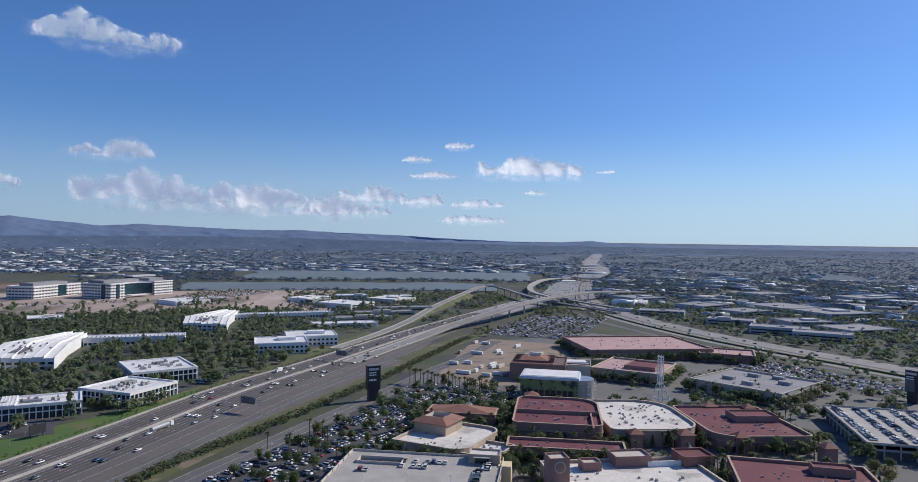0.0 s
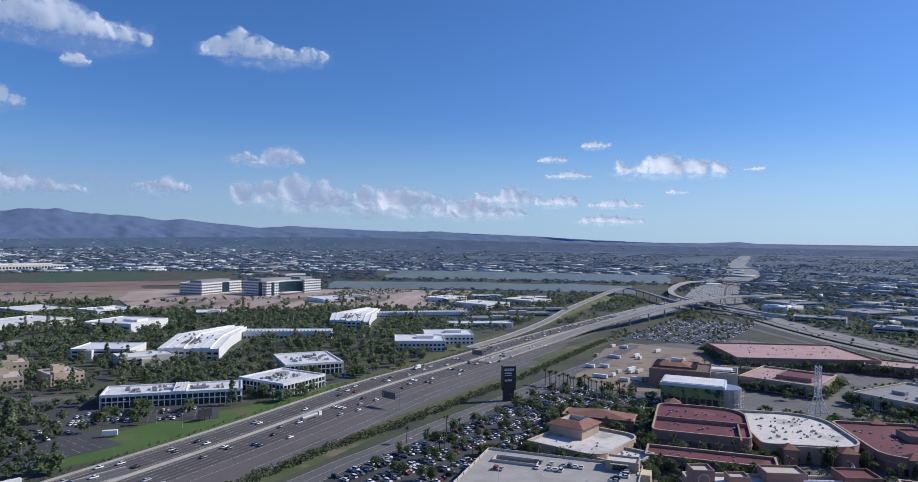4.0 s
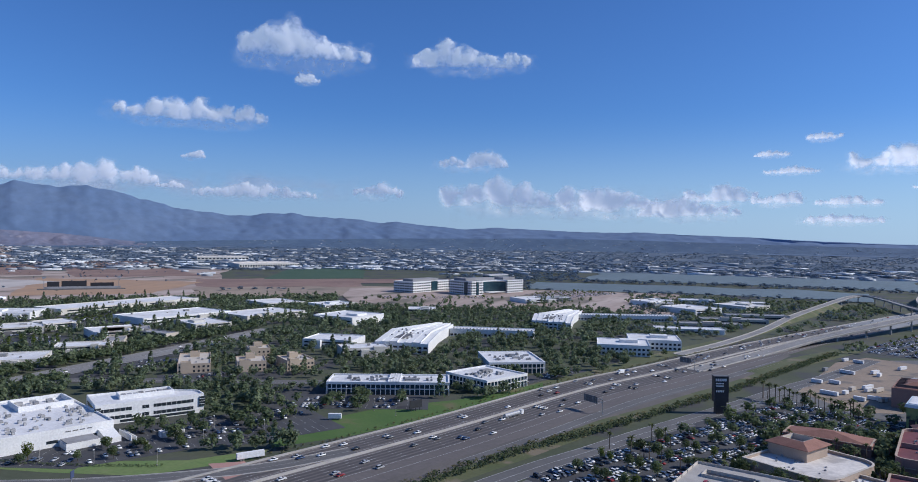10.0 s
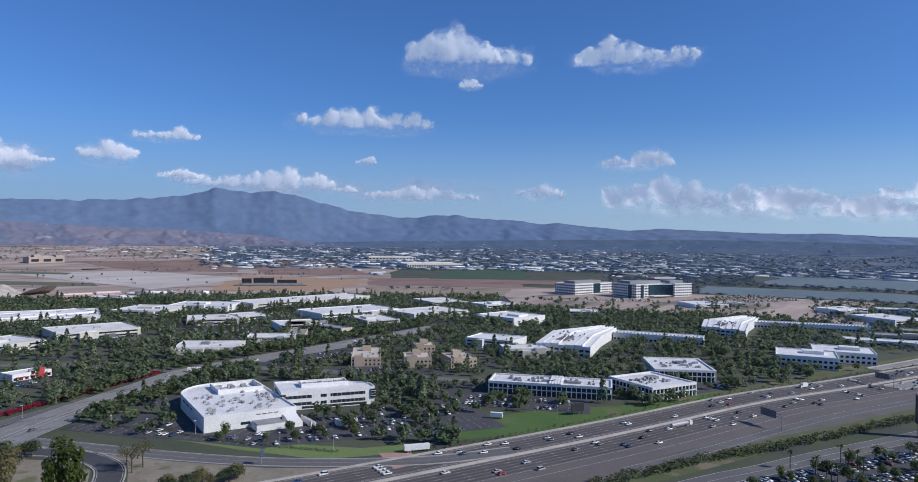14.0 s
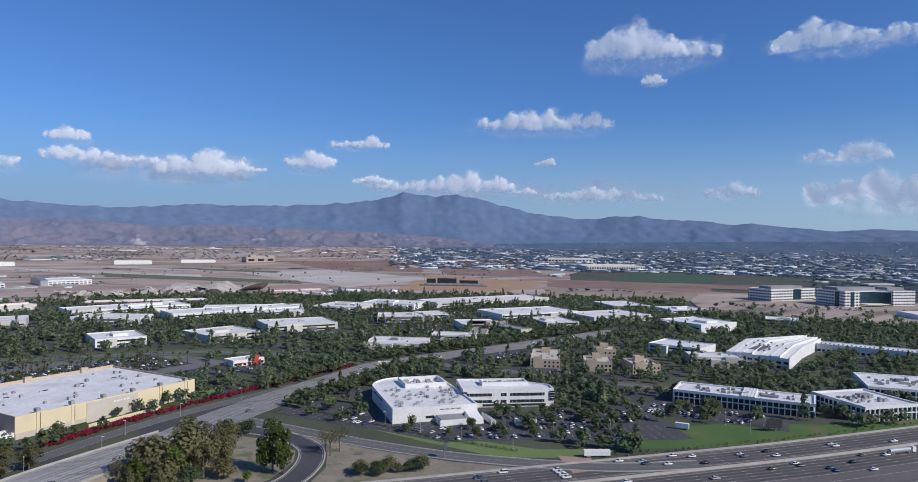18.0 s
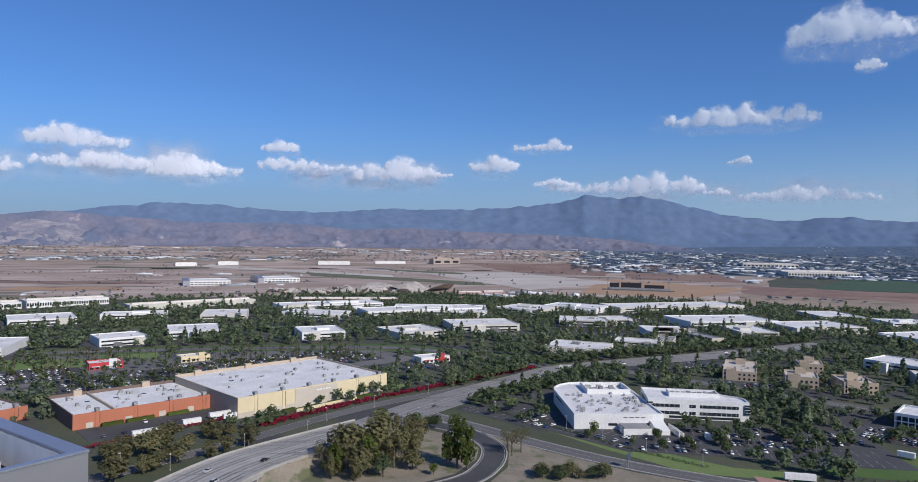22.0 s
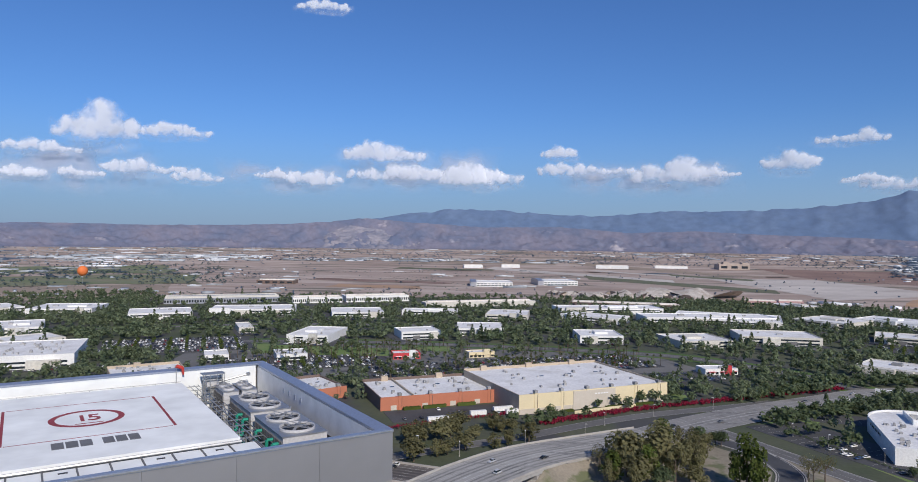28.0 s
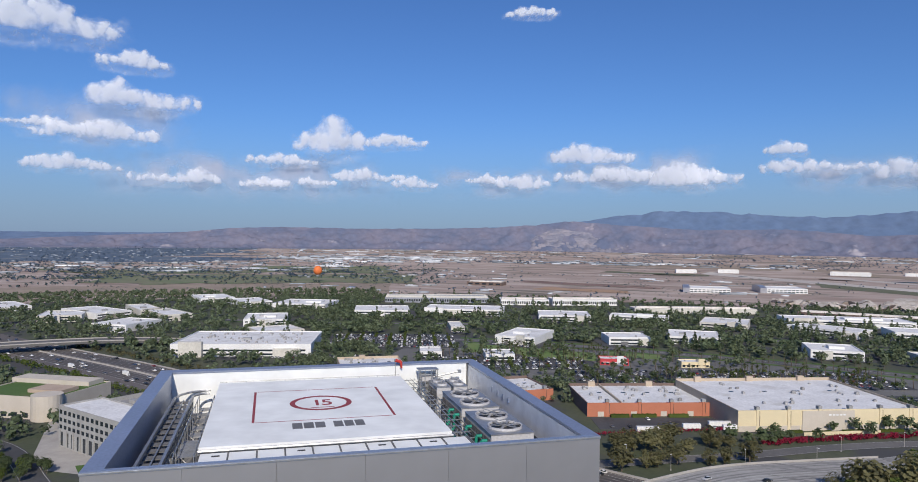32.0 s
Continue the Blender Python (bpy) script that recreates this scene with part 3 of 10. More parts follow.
I5 = spline([(-640, -1250), (-540, -880), (-475, -620), (-430, -430), (-303, 0), (-215, 300), (-191, 388), (-160, 515), (-119, 631), (-57, 819), (15, 1010), (110, 1250), (209, 1500), (298, 1870), (430, 2312), (505, 2560, 2.5), (545, 2760, 5), (566, 2930, 9), (596, 3130, 14), (664, 3385, 23), (741, 3678, 36), (815, 3960, 50)], 14)
far_ = np.hypot(I5[:, 0], I5[:, 1])
I5[:, 2] = np.where(far_ > 2380, rise(far_) + 1.2 * np.clip((far_ - 2380) / 200, 0, 1), I5[:, 2])
y5 = I5[:, 1]
L5 = np.interp(y5, [-900, 250, 330, 900, 1100, 1500, 1870, 2312, 2640, 2860, 3060, 3385, 3680, 3960], [-27, -27, -25, -25, -29, -30, -44, -52, -60, -54, -35, -38, -26, -16])
R5 = np.interp(y5, [-900, 0, 300, 430, 560, 700, 900, 1500, 1870, 2312, 2640, 2860, 3060, 3385, 3680, 3960], [34, 36, 40, 41, 42, 40, 34, 34, 46, 54, 62, 56, 36, 39, 26, 16])
fw = MB()
strip(fw, I5, L5, R5, 0.10)
freeway = solo("freeway", fw, M_FWY, "wide brown-grey freeway with many lanes", "road")
# paler lanes laid over the freeway from y 1080 on
far5 = MB()
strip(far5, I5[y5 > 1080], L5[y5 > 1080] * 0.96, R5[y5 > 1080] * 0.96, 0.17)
part("concrete_lanes", far5, mat("pale_concrete_lanes", (0.3, 0.305, 0.31), (0.23, 0.235, 0.24), 0.02, 0.85, fine=0.2, stretch=(1, 0.25, 1)), freeway, "pale concrete lanes farther off")
LINES.append((I5, -31, 62))
near5 = I5[(y5 > -700) & (y5 < 1500)]
sh = MB()
k5 = I5[(y5 > 120) & (y5 < 800)]
strip(sh, k5, 29, np.interp(k5[:, 1], [120, 320, 440, 506, 660, 800], [50, 53, 54, 62, 58, 40]), 0.06)
vg = MB()
strip(vg, k5, 48, np.interp(k5[:, 1], [120, 320, 440, 506, 660, 800], [64, 66, 68, 74, 72, 60]), 0.045)
part("planted_verge", vg, M_DRYV, freeway, "olive and brown planted verge")
part("gravel_shoulder", sh, M_GRAVEL, freeway, "pale gravel shoulder")
rl = MB()
kr = I5[(y5 > 300) & (y5 < 760)]
strip(rl, kr, 43, np.interp(kr[:, 1], [300, 500, 620, 760], [51, 54, 53, 50]), 0.09)
part("ramp_lanes", rl, M_ROAD, freeway, "grey lanes of a ramp beside the freeway")
rl = MB()
for o in (43.6, 50.6):
    strip(rl, kr, o - 0.12, o + 0.12, 0.12)
part("edge_lines", rl, M_LINE, freeway)
ml = MB()
strip(ml, near5, -1.6, 1.6, 0.115)
part("median_strip", ml, M_CONC, freeway, "pale concrete median strip")
bar = MB()
strip(bar, near5, -0.35, 0.35, 0.11, 1.05)
part("median_barrier", bar, M_CONC, freeway, "concrete median barrier")
eb = MB()
strip(eb, near5, -26.0, -24.8, 0.02, 0.9)
part("edge_barrier", eb, M_CONC, freeway, "concrete edge wall")
ln = MB()
for off in (-23.5, -20.0, -4.2, 4.2, 23.0, 31.5):
    strip(ln, near5, off - 0.13, off + 0.13, 0.13)
part("edge_lines", ln, M_LINE, freeway, "white painted edge lines")
wr = MB()
for off in (-18.2, -14.6, -11.0, -7.4, 6.0, 9.6, 13.2, 16.8, 20.6):
    strip(wr, near5, off - 1.05, off + 1.05, 0.105)
tagged(part("wheel_tracks", wr, M_WEAR, freeway, "darker worn lanes"), kind="stuff")
ds = MB()
nrm = sides(near5)
seg = np.r_[0, np.cumsum(np.linalg.norm(np.diff(near5[:, :2], axis=0), axis=1))]
for off in (-16.4, -12.8, -9.2, -5.6, 7.8, 11.4, 15.0, 18.6):
    for s in np.arange(5, seg[-1] - 5, 14.6):
        p = np.array([np.interp(s, seg, near5[:, 0] + nrm[:, 0] * off), np.interp(s, seg, near5[:, 1] + nrm[:, 1] * off)])
        q = np.array([np.interp(s + 3.6, seg, near5[:, 0] + nrm[:, 0] * off), np.interp(s + 3.6, seg, near5[:, 1] + nrm[:, 1] * off)])
        d = q - p
        ds.box(*((p + q) / 2), 0.112, np.hypot(*d), 0.2, 0.02, math.degrees(math.atan2(d[1], d[0])))
tagged(part("lane_dashes", ds, M_LINE, freeway, "white painted lane dashes"), kind="stuff")


road_no = [0]


def roadway(name, label, points, w0, w1, lift=0.1, material=M_ROAD, lines=(), rails=False, deck=0.0, step=10, keep=True, category="road"):
    """A street or ramp along a line; deck: thickness of a bridge's slab."""
    line = spline(points, step)
    road_no[0] += 1
    lift += 0.007 * road_no[0]
    if keep:
        LINES.append((line, w0 - 2, w1 + 2))
    mb = MB()
    if deck:
        strip(mb, line, w0, w1, -deck, 0.0)
    else:
        strip(mb, line, w0, w1, lift)
    ob = solo(name, mb, material, label, category)
    if rails:
        for o in (w0, w1):
            r = MB()
            strip(r, line, o - 0.2, o + 0.2, 0.0, 1.0)
            part("parapet", r, M_CONC, ob, "concrete parapet")
    for o, wd in lines:
        r = MB()
        strip(r, line, o - wd / 2, o + wd / 2, (0.02 if deck else lift + 0.02))
        part("painted_line", r, M_LINE, ob, "painted line")
    return ob, line


def piers(ob, line, w, every, first=0, zmin=4.0):
    seg = np.r_[0, np.cumsum(np.linalg.norm(np.diff(line[:, :2], axis=0), axis=1))]
    for s in np.arange(first, seg[-1], every):
        x, y, z = [float(np.interp(s, seg, line[:, i])) for i in range(3)]
        if z < zmin:
            continue
        mb = MB()
        mb.tube((x, y, 0), (x, y, z - 2.2), 1.1, 1.1, 8)
        mb.box(x, y, z - 3.0, w * 0.6, 2.0, 1.4)
        part("pier", mb, M_CONC, ob, "concrete pier")


frontage, _l = roadway("frontage_road", "grey frontage road along the freeway", [(-150, 250), (-126, 326), (-112, 362), (-95, 411), (-72, 470), (-49, 530), (-24, 600), (8, 680), (45, 790)], -7, 7, lines=((0.2, 0.25), (-6.6, 0.3), (6.6, 0.3)))
flyover, l = roadway("flyover_ramp", "concrete connector flyover on tall piers", [(-100, 640, 0.3), (-54, 774, 1), (-16, 867, 5), (14, 919, 9), (57, 990, 14), (110, 1095, 18), (174, 1220, 18), (249, 1343, 17), (330, 1450, 12), (420, 1560, 5)], -8, 8, material=M_PALEROAD, deck=1.8, rails=True, lines=((-6.6, 0.2), (0, 0.2), (6.6, 0.2)), keep=False)
piers(flyover, l, 16, 62, 180)
ramp, l = roadway("exit_ramp", "curving concrete exit ramp on an embankment", [(-128, 720, 0.3), (-97, 830, 0.5), (-68, 971, 1), (-41, 1141, 4), (-3, 1313, 8), (45, 1520, 12), (75, 1560, 13), (100, 1480, 13), (129, 1330, 12), (175, 1220, 8), (260, 1110, 3)], -6, 6, material=M_PALEROAD, deck=1.5, rails=True, keep=False)
piers(ramp, l, 12, 50, 560)
LINES.append((l, -24, 24))
emb = MB()
ke = l[(l[:, 1] < 1400) & (l[:, 0] < 90)]
n_ = sides(ke)
for sgn in (-1, 1):
    a = ke[:, :2] + n_ * 6.2 * sgn
    b = ke[:, :2] + n_ * (6.2 + ke[:, 2:3] * 1.9) * sgn
    k = len(ke)
    emb.add([(*q, z - 0.3) for q, z in zip(a, ke[:, 2])] + [(*q, -0.05) for q in b], [(i, k + i, k + i + 1, i + 1) for i in range(k - 1)])
solo("embankment", emb, M_DRYV, "grassy brown embankment below the ramp", "embankment")
loopf, l = roadway("curved_connector", "curved concrete connector bridge", [(450, 2180, 2), (366, 2123, 5), (300, 2030, 8), (235, 1872, 12), (180, 1660, 12), (155, 1450, 12), (173, 1320, 11), (225, 1230, 8), (290, 1150, 3)], -7, 7, material=M_CONC, deck=1.8, rails=True, keep=False)
piers(loopf, l, 14, 70, 60)
overx, l = roadway("far_overpass", "distant road overpass across the freeway", [(100, 2900, 30), (267, 2569, 9), (337, 2237, 8), (389, 2011, 8), (520, 1850, 5)], -8, 8, material=M_CONC, deck=1.8, rails=True, keep=False)
piers(overx, l, 14, 60, 40)
f405, l405 = roadway("crossing_freeway", "wide grey freeway crossing the plain", [(440, 2250), (350, 1950), (285, 1620), (246, 1380), (245, 1200), (262, 1050), (290, 920), (318, 830), (350, 750), (392, 660), (450, 520), (540, 250), (650, -100)], -33, 33, material=M_PALEROAD, lines=((-30, 0.3), (30, 0.3), (-12, 0.25), (12, 0.25)))
med = MB()
strip(med, l405, -2.4, 2.4, 0.19)
part("median_strip", med, M_WEAR, f405, "dark worn median")
med = MB()
strip(med, l405[l405[:, 1] < 1300], 18, 21, 0.19, 1.6)
part("median_hedge", med, LEAF[0], f405, "dark hedge between the carriageways")
oakr, _l = roadway("far_street", "pale street winding between distant offices", [(380, 1180), (412, 1246), (517, 1453), (654, 1642), (789, 1879), (840, 2100)], -9, 9, material=M_PALEROAD)
hov = roadway("side_ramp", "narrow ramp beside the freeway", [(180, 1200), (205, 1010), (240, 880), (285, 760), (345, 650), (400, 540)], -5, 5)
alton, la = roadway("parkway", "broad grey parkway that crosses the freeway on a bridge", [(-412, 88, 0.2), (-443, 124, 0.2), (-481, 178, 0.2), (-515, 233, 0.2), (-544, 284, 0.2), (-558, 360, 0.2), (-572, 470, 0.2), (-600, 640, 0.2)], -16, 16, lift=0.1, material=mat("parkway_asphalt", (0.25, 0.243, 0.235), (0.19, 0.186, 0.182), 0.03, 0.88, fine=0.5, stretch=(1, 0.15, 1, 32), spots=((0.14, 0.137, 0.134), 0.14, 0.55)), lines=((-15.5, 0.25), (-8, 0.2), (-2, 0.5), (2, 0.5), (8, 0.2), (15.5, 0.25)))
bridge, lb = roadway("overpass_bridge", "concrete parkway overpass above the freeway", [(-130, -125, 5), (-180, -90, 7), (-230, -62, 8), (-287, -28, 8.4), (-316, -9, 8), (-345, 14, 6.6), (-385, 58, 3), (-412, 88, 0.35)], -17, 17, material=M_BRIDGE, deck=1.8, rails=True, lines=((-15.2, 0.25), (-8, 0.2), (-1.5, 0.5), (1.5, 0.5), (8, 0.2), (15.2, 0.25)), keep=True)
M_TYRE = mat("tyre_darkened_lane", (0.2, 0.195, 0.188), (0.27, 0.262, 0.25), 0.05, 0.85, fine=0.4, spots=((0.15, 0.147, 0.143), 0.07, 0.55))
for road, line, lift in ((bridge, lb, 0.012), (alton, la, 0.175)):
    tracks = MB()
    for o in (-13.4, -10.8, -6.4, -3.8, 3.0, 5.6, 9.4, 12.0):
        strip(tracks, line, o, o + 1.2, lift)
    tagged(part("wheel_tracks", tracks, M_TYRE, road, "darker worn wheel tracks"), kind="stuff")
for x, y in ((-300, -20), (-276, -34), (-329, 0)):
    mb = MB()
    mb.box(x, y, 0, 34, 1.6, 6.2, 58)
    part("pier", mb, M_CONC, bridge, "concrete pier wall")
emb = MB()
kb_ = lb[lb[:, 0] < -334]
n_ = sides(kb_)
for sgn in (-1, 1):
    a = kb_[:, :2] + n_ * 17.1 * sgn
    b = kb_[:, :2] + n_ * (17.1 + kb_[:, 2:3] * 1.5) * sgn
    k = len(kb_)
    emb.add([(*q, z - 0.4) for q, z in zip(a, kb_[:, 2])] + [(*q, -0.05) for q in b], [(i, k + i, k + i + 1, i + 1) for i in range(k - 1)])
q0, n0, z0 = Vector(kb_[0, :2]), Vector(n_[0]), float(kb_[0, 2])
t0 = Vector(kb_[0, :2] - kb_[1, :2]).normalized() * z0 * 1.5
w0 = 17.1 + z0 * 1.5
emb.add([(*(q0 - n0 * w0), -0.05), (*(q0 - n0 * 17.1), z0 - 0.4), (*(q0 - n0 * 17.1 + t0), -0.05)], [(0, 1, 2)])
emb.add([(*(q0 + n0 * w0), -0.05), (*(q0 + n0 * 17.1), z0 - 0.4), (*(q0 + n0 * 17.1 + t0), -0.05)], [(0, 2, 1)])
solo("embankment", emb, M_SOILV, "dry brown embankment below the bridge end", "embankment")
pav = MB()
pav.add([(*(q0 - n0 * 17.1), z0 - 1.2), (*(q0 + n0 * 17.1), z0 - 1.2), (*(q0 + n0 * 17.1 + t0), 0.02), (*(q0 - n0 * 17.1 + t0), 0.02)], [(0, 1, 2, 3)])
part("slope_paving", pav, M_CONC, bridge, "pale concrete slope below the deck end")
sidel, ls_ = roadway("side_lane", "dark asphalt side lane joining the parkway", [(-318, -120), (-345, -75), (-372, -34), (-402, 12), (-434, 54), (-461, 97), (-484, 146), (-506, 190)], -5.5, 5.5, lines=((-4.8, 0.2), (4.8, 0.2)))
offr, lo_ = roadway("off_ramp", "two-lane freeway off-ramp beside grass", [(-222, 300), (-240, 262), (-261, 235), (-300, 198), (-342, 170), (-385, 147), (-425, 126)], -6, 6, lines=((-5.2, 0.2), (5.2, 0.2), (0, 0.15)))
loopr, _l = roadway("loop_ramp", "curving asphalt loop ramp with pale edge lines", [(-416, 108), (-398, 126), (-378, 137), (-354, 140), (-337, 135), (-321, 125), (-307, 110), (-299, 86), (-297, 55)], -6.5, 6.5, material=M_ASPH, lines=((-5.6, 0.25), (5.6, 0.25)), step=4)
for ob_, ln_, w_ in ((loopr, _l, 6.7), (offr, lo_, 6.2)):  # pale kerbs
    for s_ in (-1, 1):
        kb = MB()
        strip(kb, ln_, s_ * w_ - 0.35, s_ * w_ + 0.35, 0.02, 0.36)
        part("kerb", kb, M_CONC, ob_, "pale concrete kerb")
barr, _l = roadway("cross_street", "grey street through the business park", [(-545, 300), (-520, 330), (-490, 352), (-450, 372), (-400, 398), (-350, 428), (-320, 452)], -8, 8, lines=((0, 0.4),))
barr2, _l = roadway("park_street", "tree-lined business park street", [(-572, 470), (-640, 520), (-720, 545), (-830, 560)], -7, 7)
crossst, _l = roadway("retail_street", "street between parking lots", [(-545, 280), (-610, 250), (-690, 170), (-720, 60), (-735, -60), (-740, -200), (-720, -330)], -9, 9, lines=((0, 0.5),))
lawn = MB()
for o in (-19, 11):
    strip(lawn, _l, o, o + 8, 0.09)
part("lawn_strip", lawn, M_GRASS, crossst, "green lawn strip beside the street")
LINES.append((_l, -17, 17))
boul, _l = roadway("boulevard", "wide pale boulevard through the business park", [(-760, 330), (-850, 180), (-885, 20), (-890, -150), (-870, -320), (-800, -480), (-760, -640)], -10, 10, lines=((0, 0.8),), lift=0.14)
lawn = MB()
for o in (-17, 10.5):
    strip(lawn, _l, o, o + 6.5, 0.09)
part("lawn_strip", lawn, M_GRASS, boul, "green lawn strip beside the boulevard")
LINES.append((_l, -15, 15))
farbr, l = roadway("far_bridge", "concrete bridge over the freeway", [(-360, -700, 6), (-430, -665, 8), (-500, -612, 8), (-545, -575, 6), (-590, -540, 1)], -11, 11, material=M_ROAD, deck=2.2, rails=True, keep=False)
piers(farbr, l, 18, 46, 70)


def sheet(name, poly, material, label, category, lift, parent=None):
    mb = MB()
    mb.add([(x, y, lift) for x, y in poly], [tuple(range(len(poly)))])
    if sum(a[0] * b[1] - b[0] * a[1] for a, b in zip(poly, poly[1:] + poly[:1])) < 0:
        mb.f[0] = mb.f[0][::-1]
    return solo(name, mb, material, label, category)


sheet("mall_pavement", [(-140, 250), (-118, 326), (-104, 362), (-87, 411), (-64, 470), (-41, 530), (-16, 600), (10, 660), (60, 800), (170, 870), (285, 800), (350, 640), (420, 480), (430, 240)], M_LOTGREY, "worn grey paving round the shopping centre", "paving", 0.03)
sheet("lawn_strip", [(-286, 308), (-263, 283), (-240, 322), (-226, 365), (-205, 430), (-190, 500), (-198, 520), (-215, 462), (-232, 428), (-262, 388)], M_GRASS, "bright green lawn strip beside the freeway", "lawn", 0.05)
sheet("far_verge", [(-205, 430), (-190, 500), (-150, 640), (-90, 850), (-110, 855), (-168, 650), (-205, 505)], M_DRYV, "dry grassy verge beside the freeway wall", "verge", 0.04)
sheet("ramp_island", [(-388, 140), (-335, 166), (-294, 192), (-258, 226), (-245, 240), (-252, 190), (-285, 90), (-300, 118), (-318, 135), (-345, 147), (-375, 144)], M_SOILV, "dry grass island between the ramps", "verge", 0.05)
sheet("loop_island", [(-402, 108), (-376, 128), (-352, 132), (-334, 124), (-316, 106), (-306, 80), (-304, 40), (-328, 26), (-345, 38), (-392, 82)], M_SOILV, "bare brown and green island inside the loop", "verge", 0.05)
sheet("paved_gore", [(-272, 246), (-247, 234), (-244, 250), (-259, 258)], M_PINK, "pink paved gore beside the ramp", "paving", 0.12)
sheet("lot_verge", [(-445, 160), (-392, 176), (-330, 198), (-285, 218), (-258, 262), (-262, 282), (-285, 245), (-330, 216), (-375, 197), (-425, 178), (-455, 200), (-470, 195)], M_LIGHTGRASS, "grass verge round a parking lot", "verge", 0.07)
sheet("retail_paving", [(-548, -300), (-560, 118), (-600, 185), (-722, 130), (-728, -60), (-728, -325)], M_LOTGREY, "worn grey paving round the retail car parks", "paving", 0.03)
sheet("retail_lawn", [(-656, -246), (-711, -266), (-704, -180), (-702, -124), (-656, -114), (-652, -180)], M_LIGHTGRASS, "green lawn between retail car parks and boulevard", "lawn", 0.3)
sheet("retail_lawn", [(-690, -108), (-716, -112), (-716, -62), (-690, -58)], M_LIGHTGRASS, "green lawn beside a small restaurant", "lawn", 0.3)
sheet("retail_lawn", [(-508, 106), (-527, 118), (-521, 132), (-503, 130)], M_LIGHTGRASS, "green lawn at the corner of the warehouse store", "lawn", 0.3)
block(-243, 368, 135, 40, 66, 2)
block(-262, 330, 60, 60, 66, 0)
sheet("median_scrub", [(-60, 660), (-28, 760), (18, 860), (40, 850), (8, 770), (-40, 655)], M_DRYV, "scrubby slope between freeway and ramp", "verge", 0.12)

# ---- the office tower with the helipad ----
TW, TD, TOP = 43.2, 41.0, 97.0
tower = thing("office_tower", pose(-37.8, -45.3, 0, 0, 0, 126.8), "tall office tower clad in grey metal panels and glass", "tower")
FLOOR = 91.3
body = MB().box(TW / 2, TD / 2, 0, TW - 2.0, TD - 2.0, FLOOR - 0.3)
part("core", body, M_PANEL, tower)
storey = MB().box(TW / 2, TD / 2, 0, TW - 0.9, TD - 0.9, 3.1).mesh("glass_band", M_BLUEGL)
slab = MB().box(TW / 2, TD / 2, 0, TW - 0.2, TD - 0.2, 1.15).mesh("spandrel", M_PANEL)
for k in range(21):
    for me, nm, dz in ((slab, "spandrel", 0.0), (storey, "glass_band", 1.15)):
        ob = part(nm, me, None, tower)
        ob.location = (0, 0, k * 4.25 + dz + 0.05)
mull = MB().box(0, 0, 0, 0.18, 0.25, 89).mesh("mullion", M_PANEL)
for i in range(15):
    for y in (0.3, TD - 0.3):
        part("mullion", mull, None, tower).location = (0.6 + i * (TW - 1.2) / 14, y, 0.2)
    for x in (0.3, TW - 0.3):
        part("mullion", mull, None, tower).location = (x, 0.6 + i * (TD - 1.2) / 14, 0.2)
roof = MB().box(TW / 2, TD / 2, FLOOR - 0.25, TW - 1.2, TD - 1.2, 0.3)
part("roof", roof, M_GROOF, tower, "grey flat roof")
# parapet panels in a row on each side, with narrow joints
def panels(n, x0, y0, x1, y1, z0, z1, th, material, label):
    L = math.hypot(x1 - x0, y1 - y0)
    a = math.degrees(math.atan2(y1 - y0, x1 - x0))
    me = MB().box(0, 0, 0, L / n - 0.018, th, z1 - z0).mesh("panel", material)
    for i in range(n):
        s = (i + 0.5) / n
        ob = part("panel", me, None, tower, label if i == 0 else "")
        ob.matrix_basis = pose(x0 + (x1 - x0) * s, y0 + (y1 - y0) * s, z0, 0, 0, a)


panels(6, 0, 0.1, TW, 0.1, 92.2, TOP - 0.14, 0.2, M_PANEL, "brushed grey metal panel")
panels(6, 0, TD - 0.1, TW, TD - 0.1, 92.2, TOP - 0.14, 0.2, M_PANEL, "brushed grey metal panel")
panels(6, 0.1, 0.2, 0.1, TD - 0.2, 92.2, TOP - 0.14, 0.2, M_PANEL, "brushed grey metal panel")
panels(6, TW - 0.1, 0.2, TW - 0.1, TD - 0.2, 92.2, TOP - 0.14, 0.2, M_PANEL, "brushed grey metal panel")
inw = MB()
inw.box(TW / 2, 0.75, FLOOR, TW - 2.6, 0.2, TOP - 0.2 - FLOOR)
part("inner_wall", inw, M_PANEL, tower)
inw = MB()
inw.box(TW / 2, TD - 0.9, FLOOR, TW - 2.6, 0.2, TOP - 0.2 - FLOOR)
part("inner_wall", inw, M_DECK, tower, "white painted inner parapet wall")
# shade on this inner face is given by the blue-grey coping colour
inw = MB()
inw.box(1.35, TD / 2, FLOOR, 0.2, TD - 1.5, TOP - 0.2 - FLOOR)
part("inner_wall", inw, M_COPING, tower, "inner parapet wall, blue-grey for its shade")
inw = MB()
inw.box(TW - 0.95, TD / 2, FLOOR, 0.2, TD - 1.5, TOP - 0.62 - FLOOR)
part("inner_wall", inw, M_WALLPANEL, tower, "pale metal inner parapet wall")


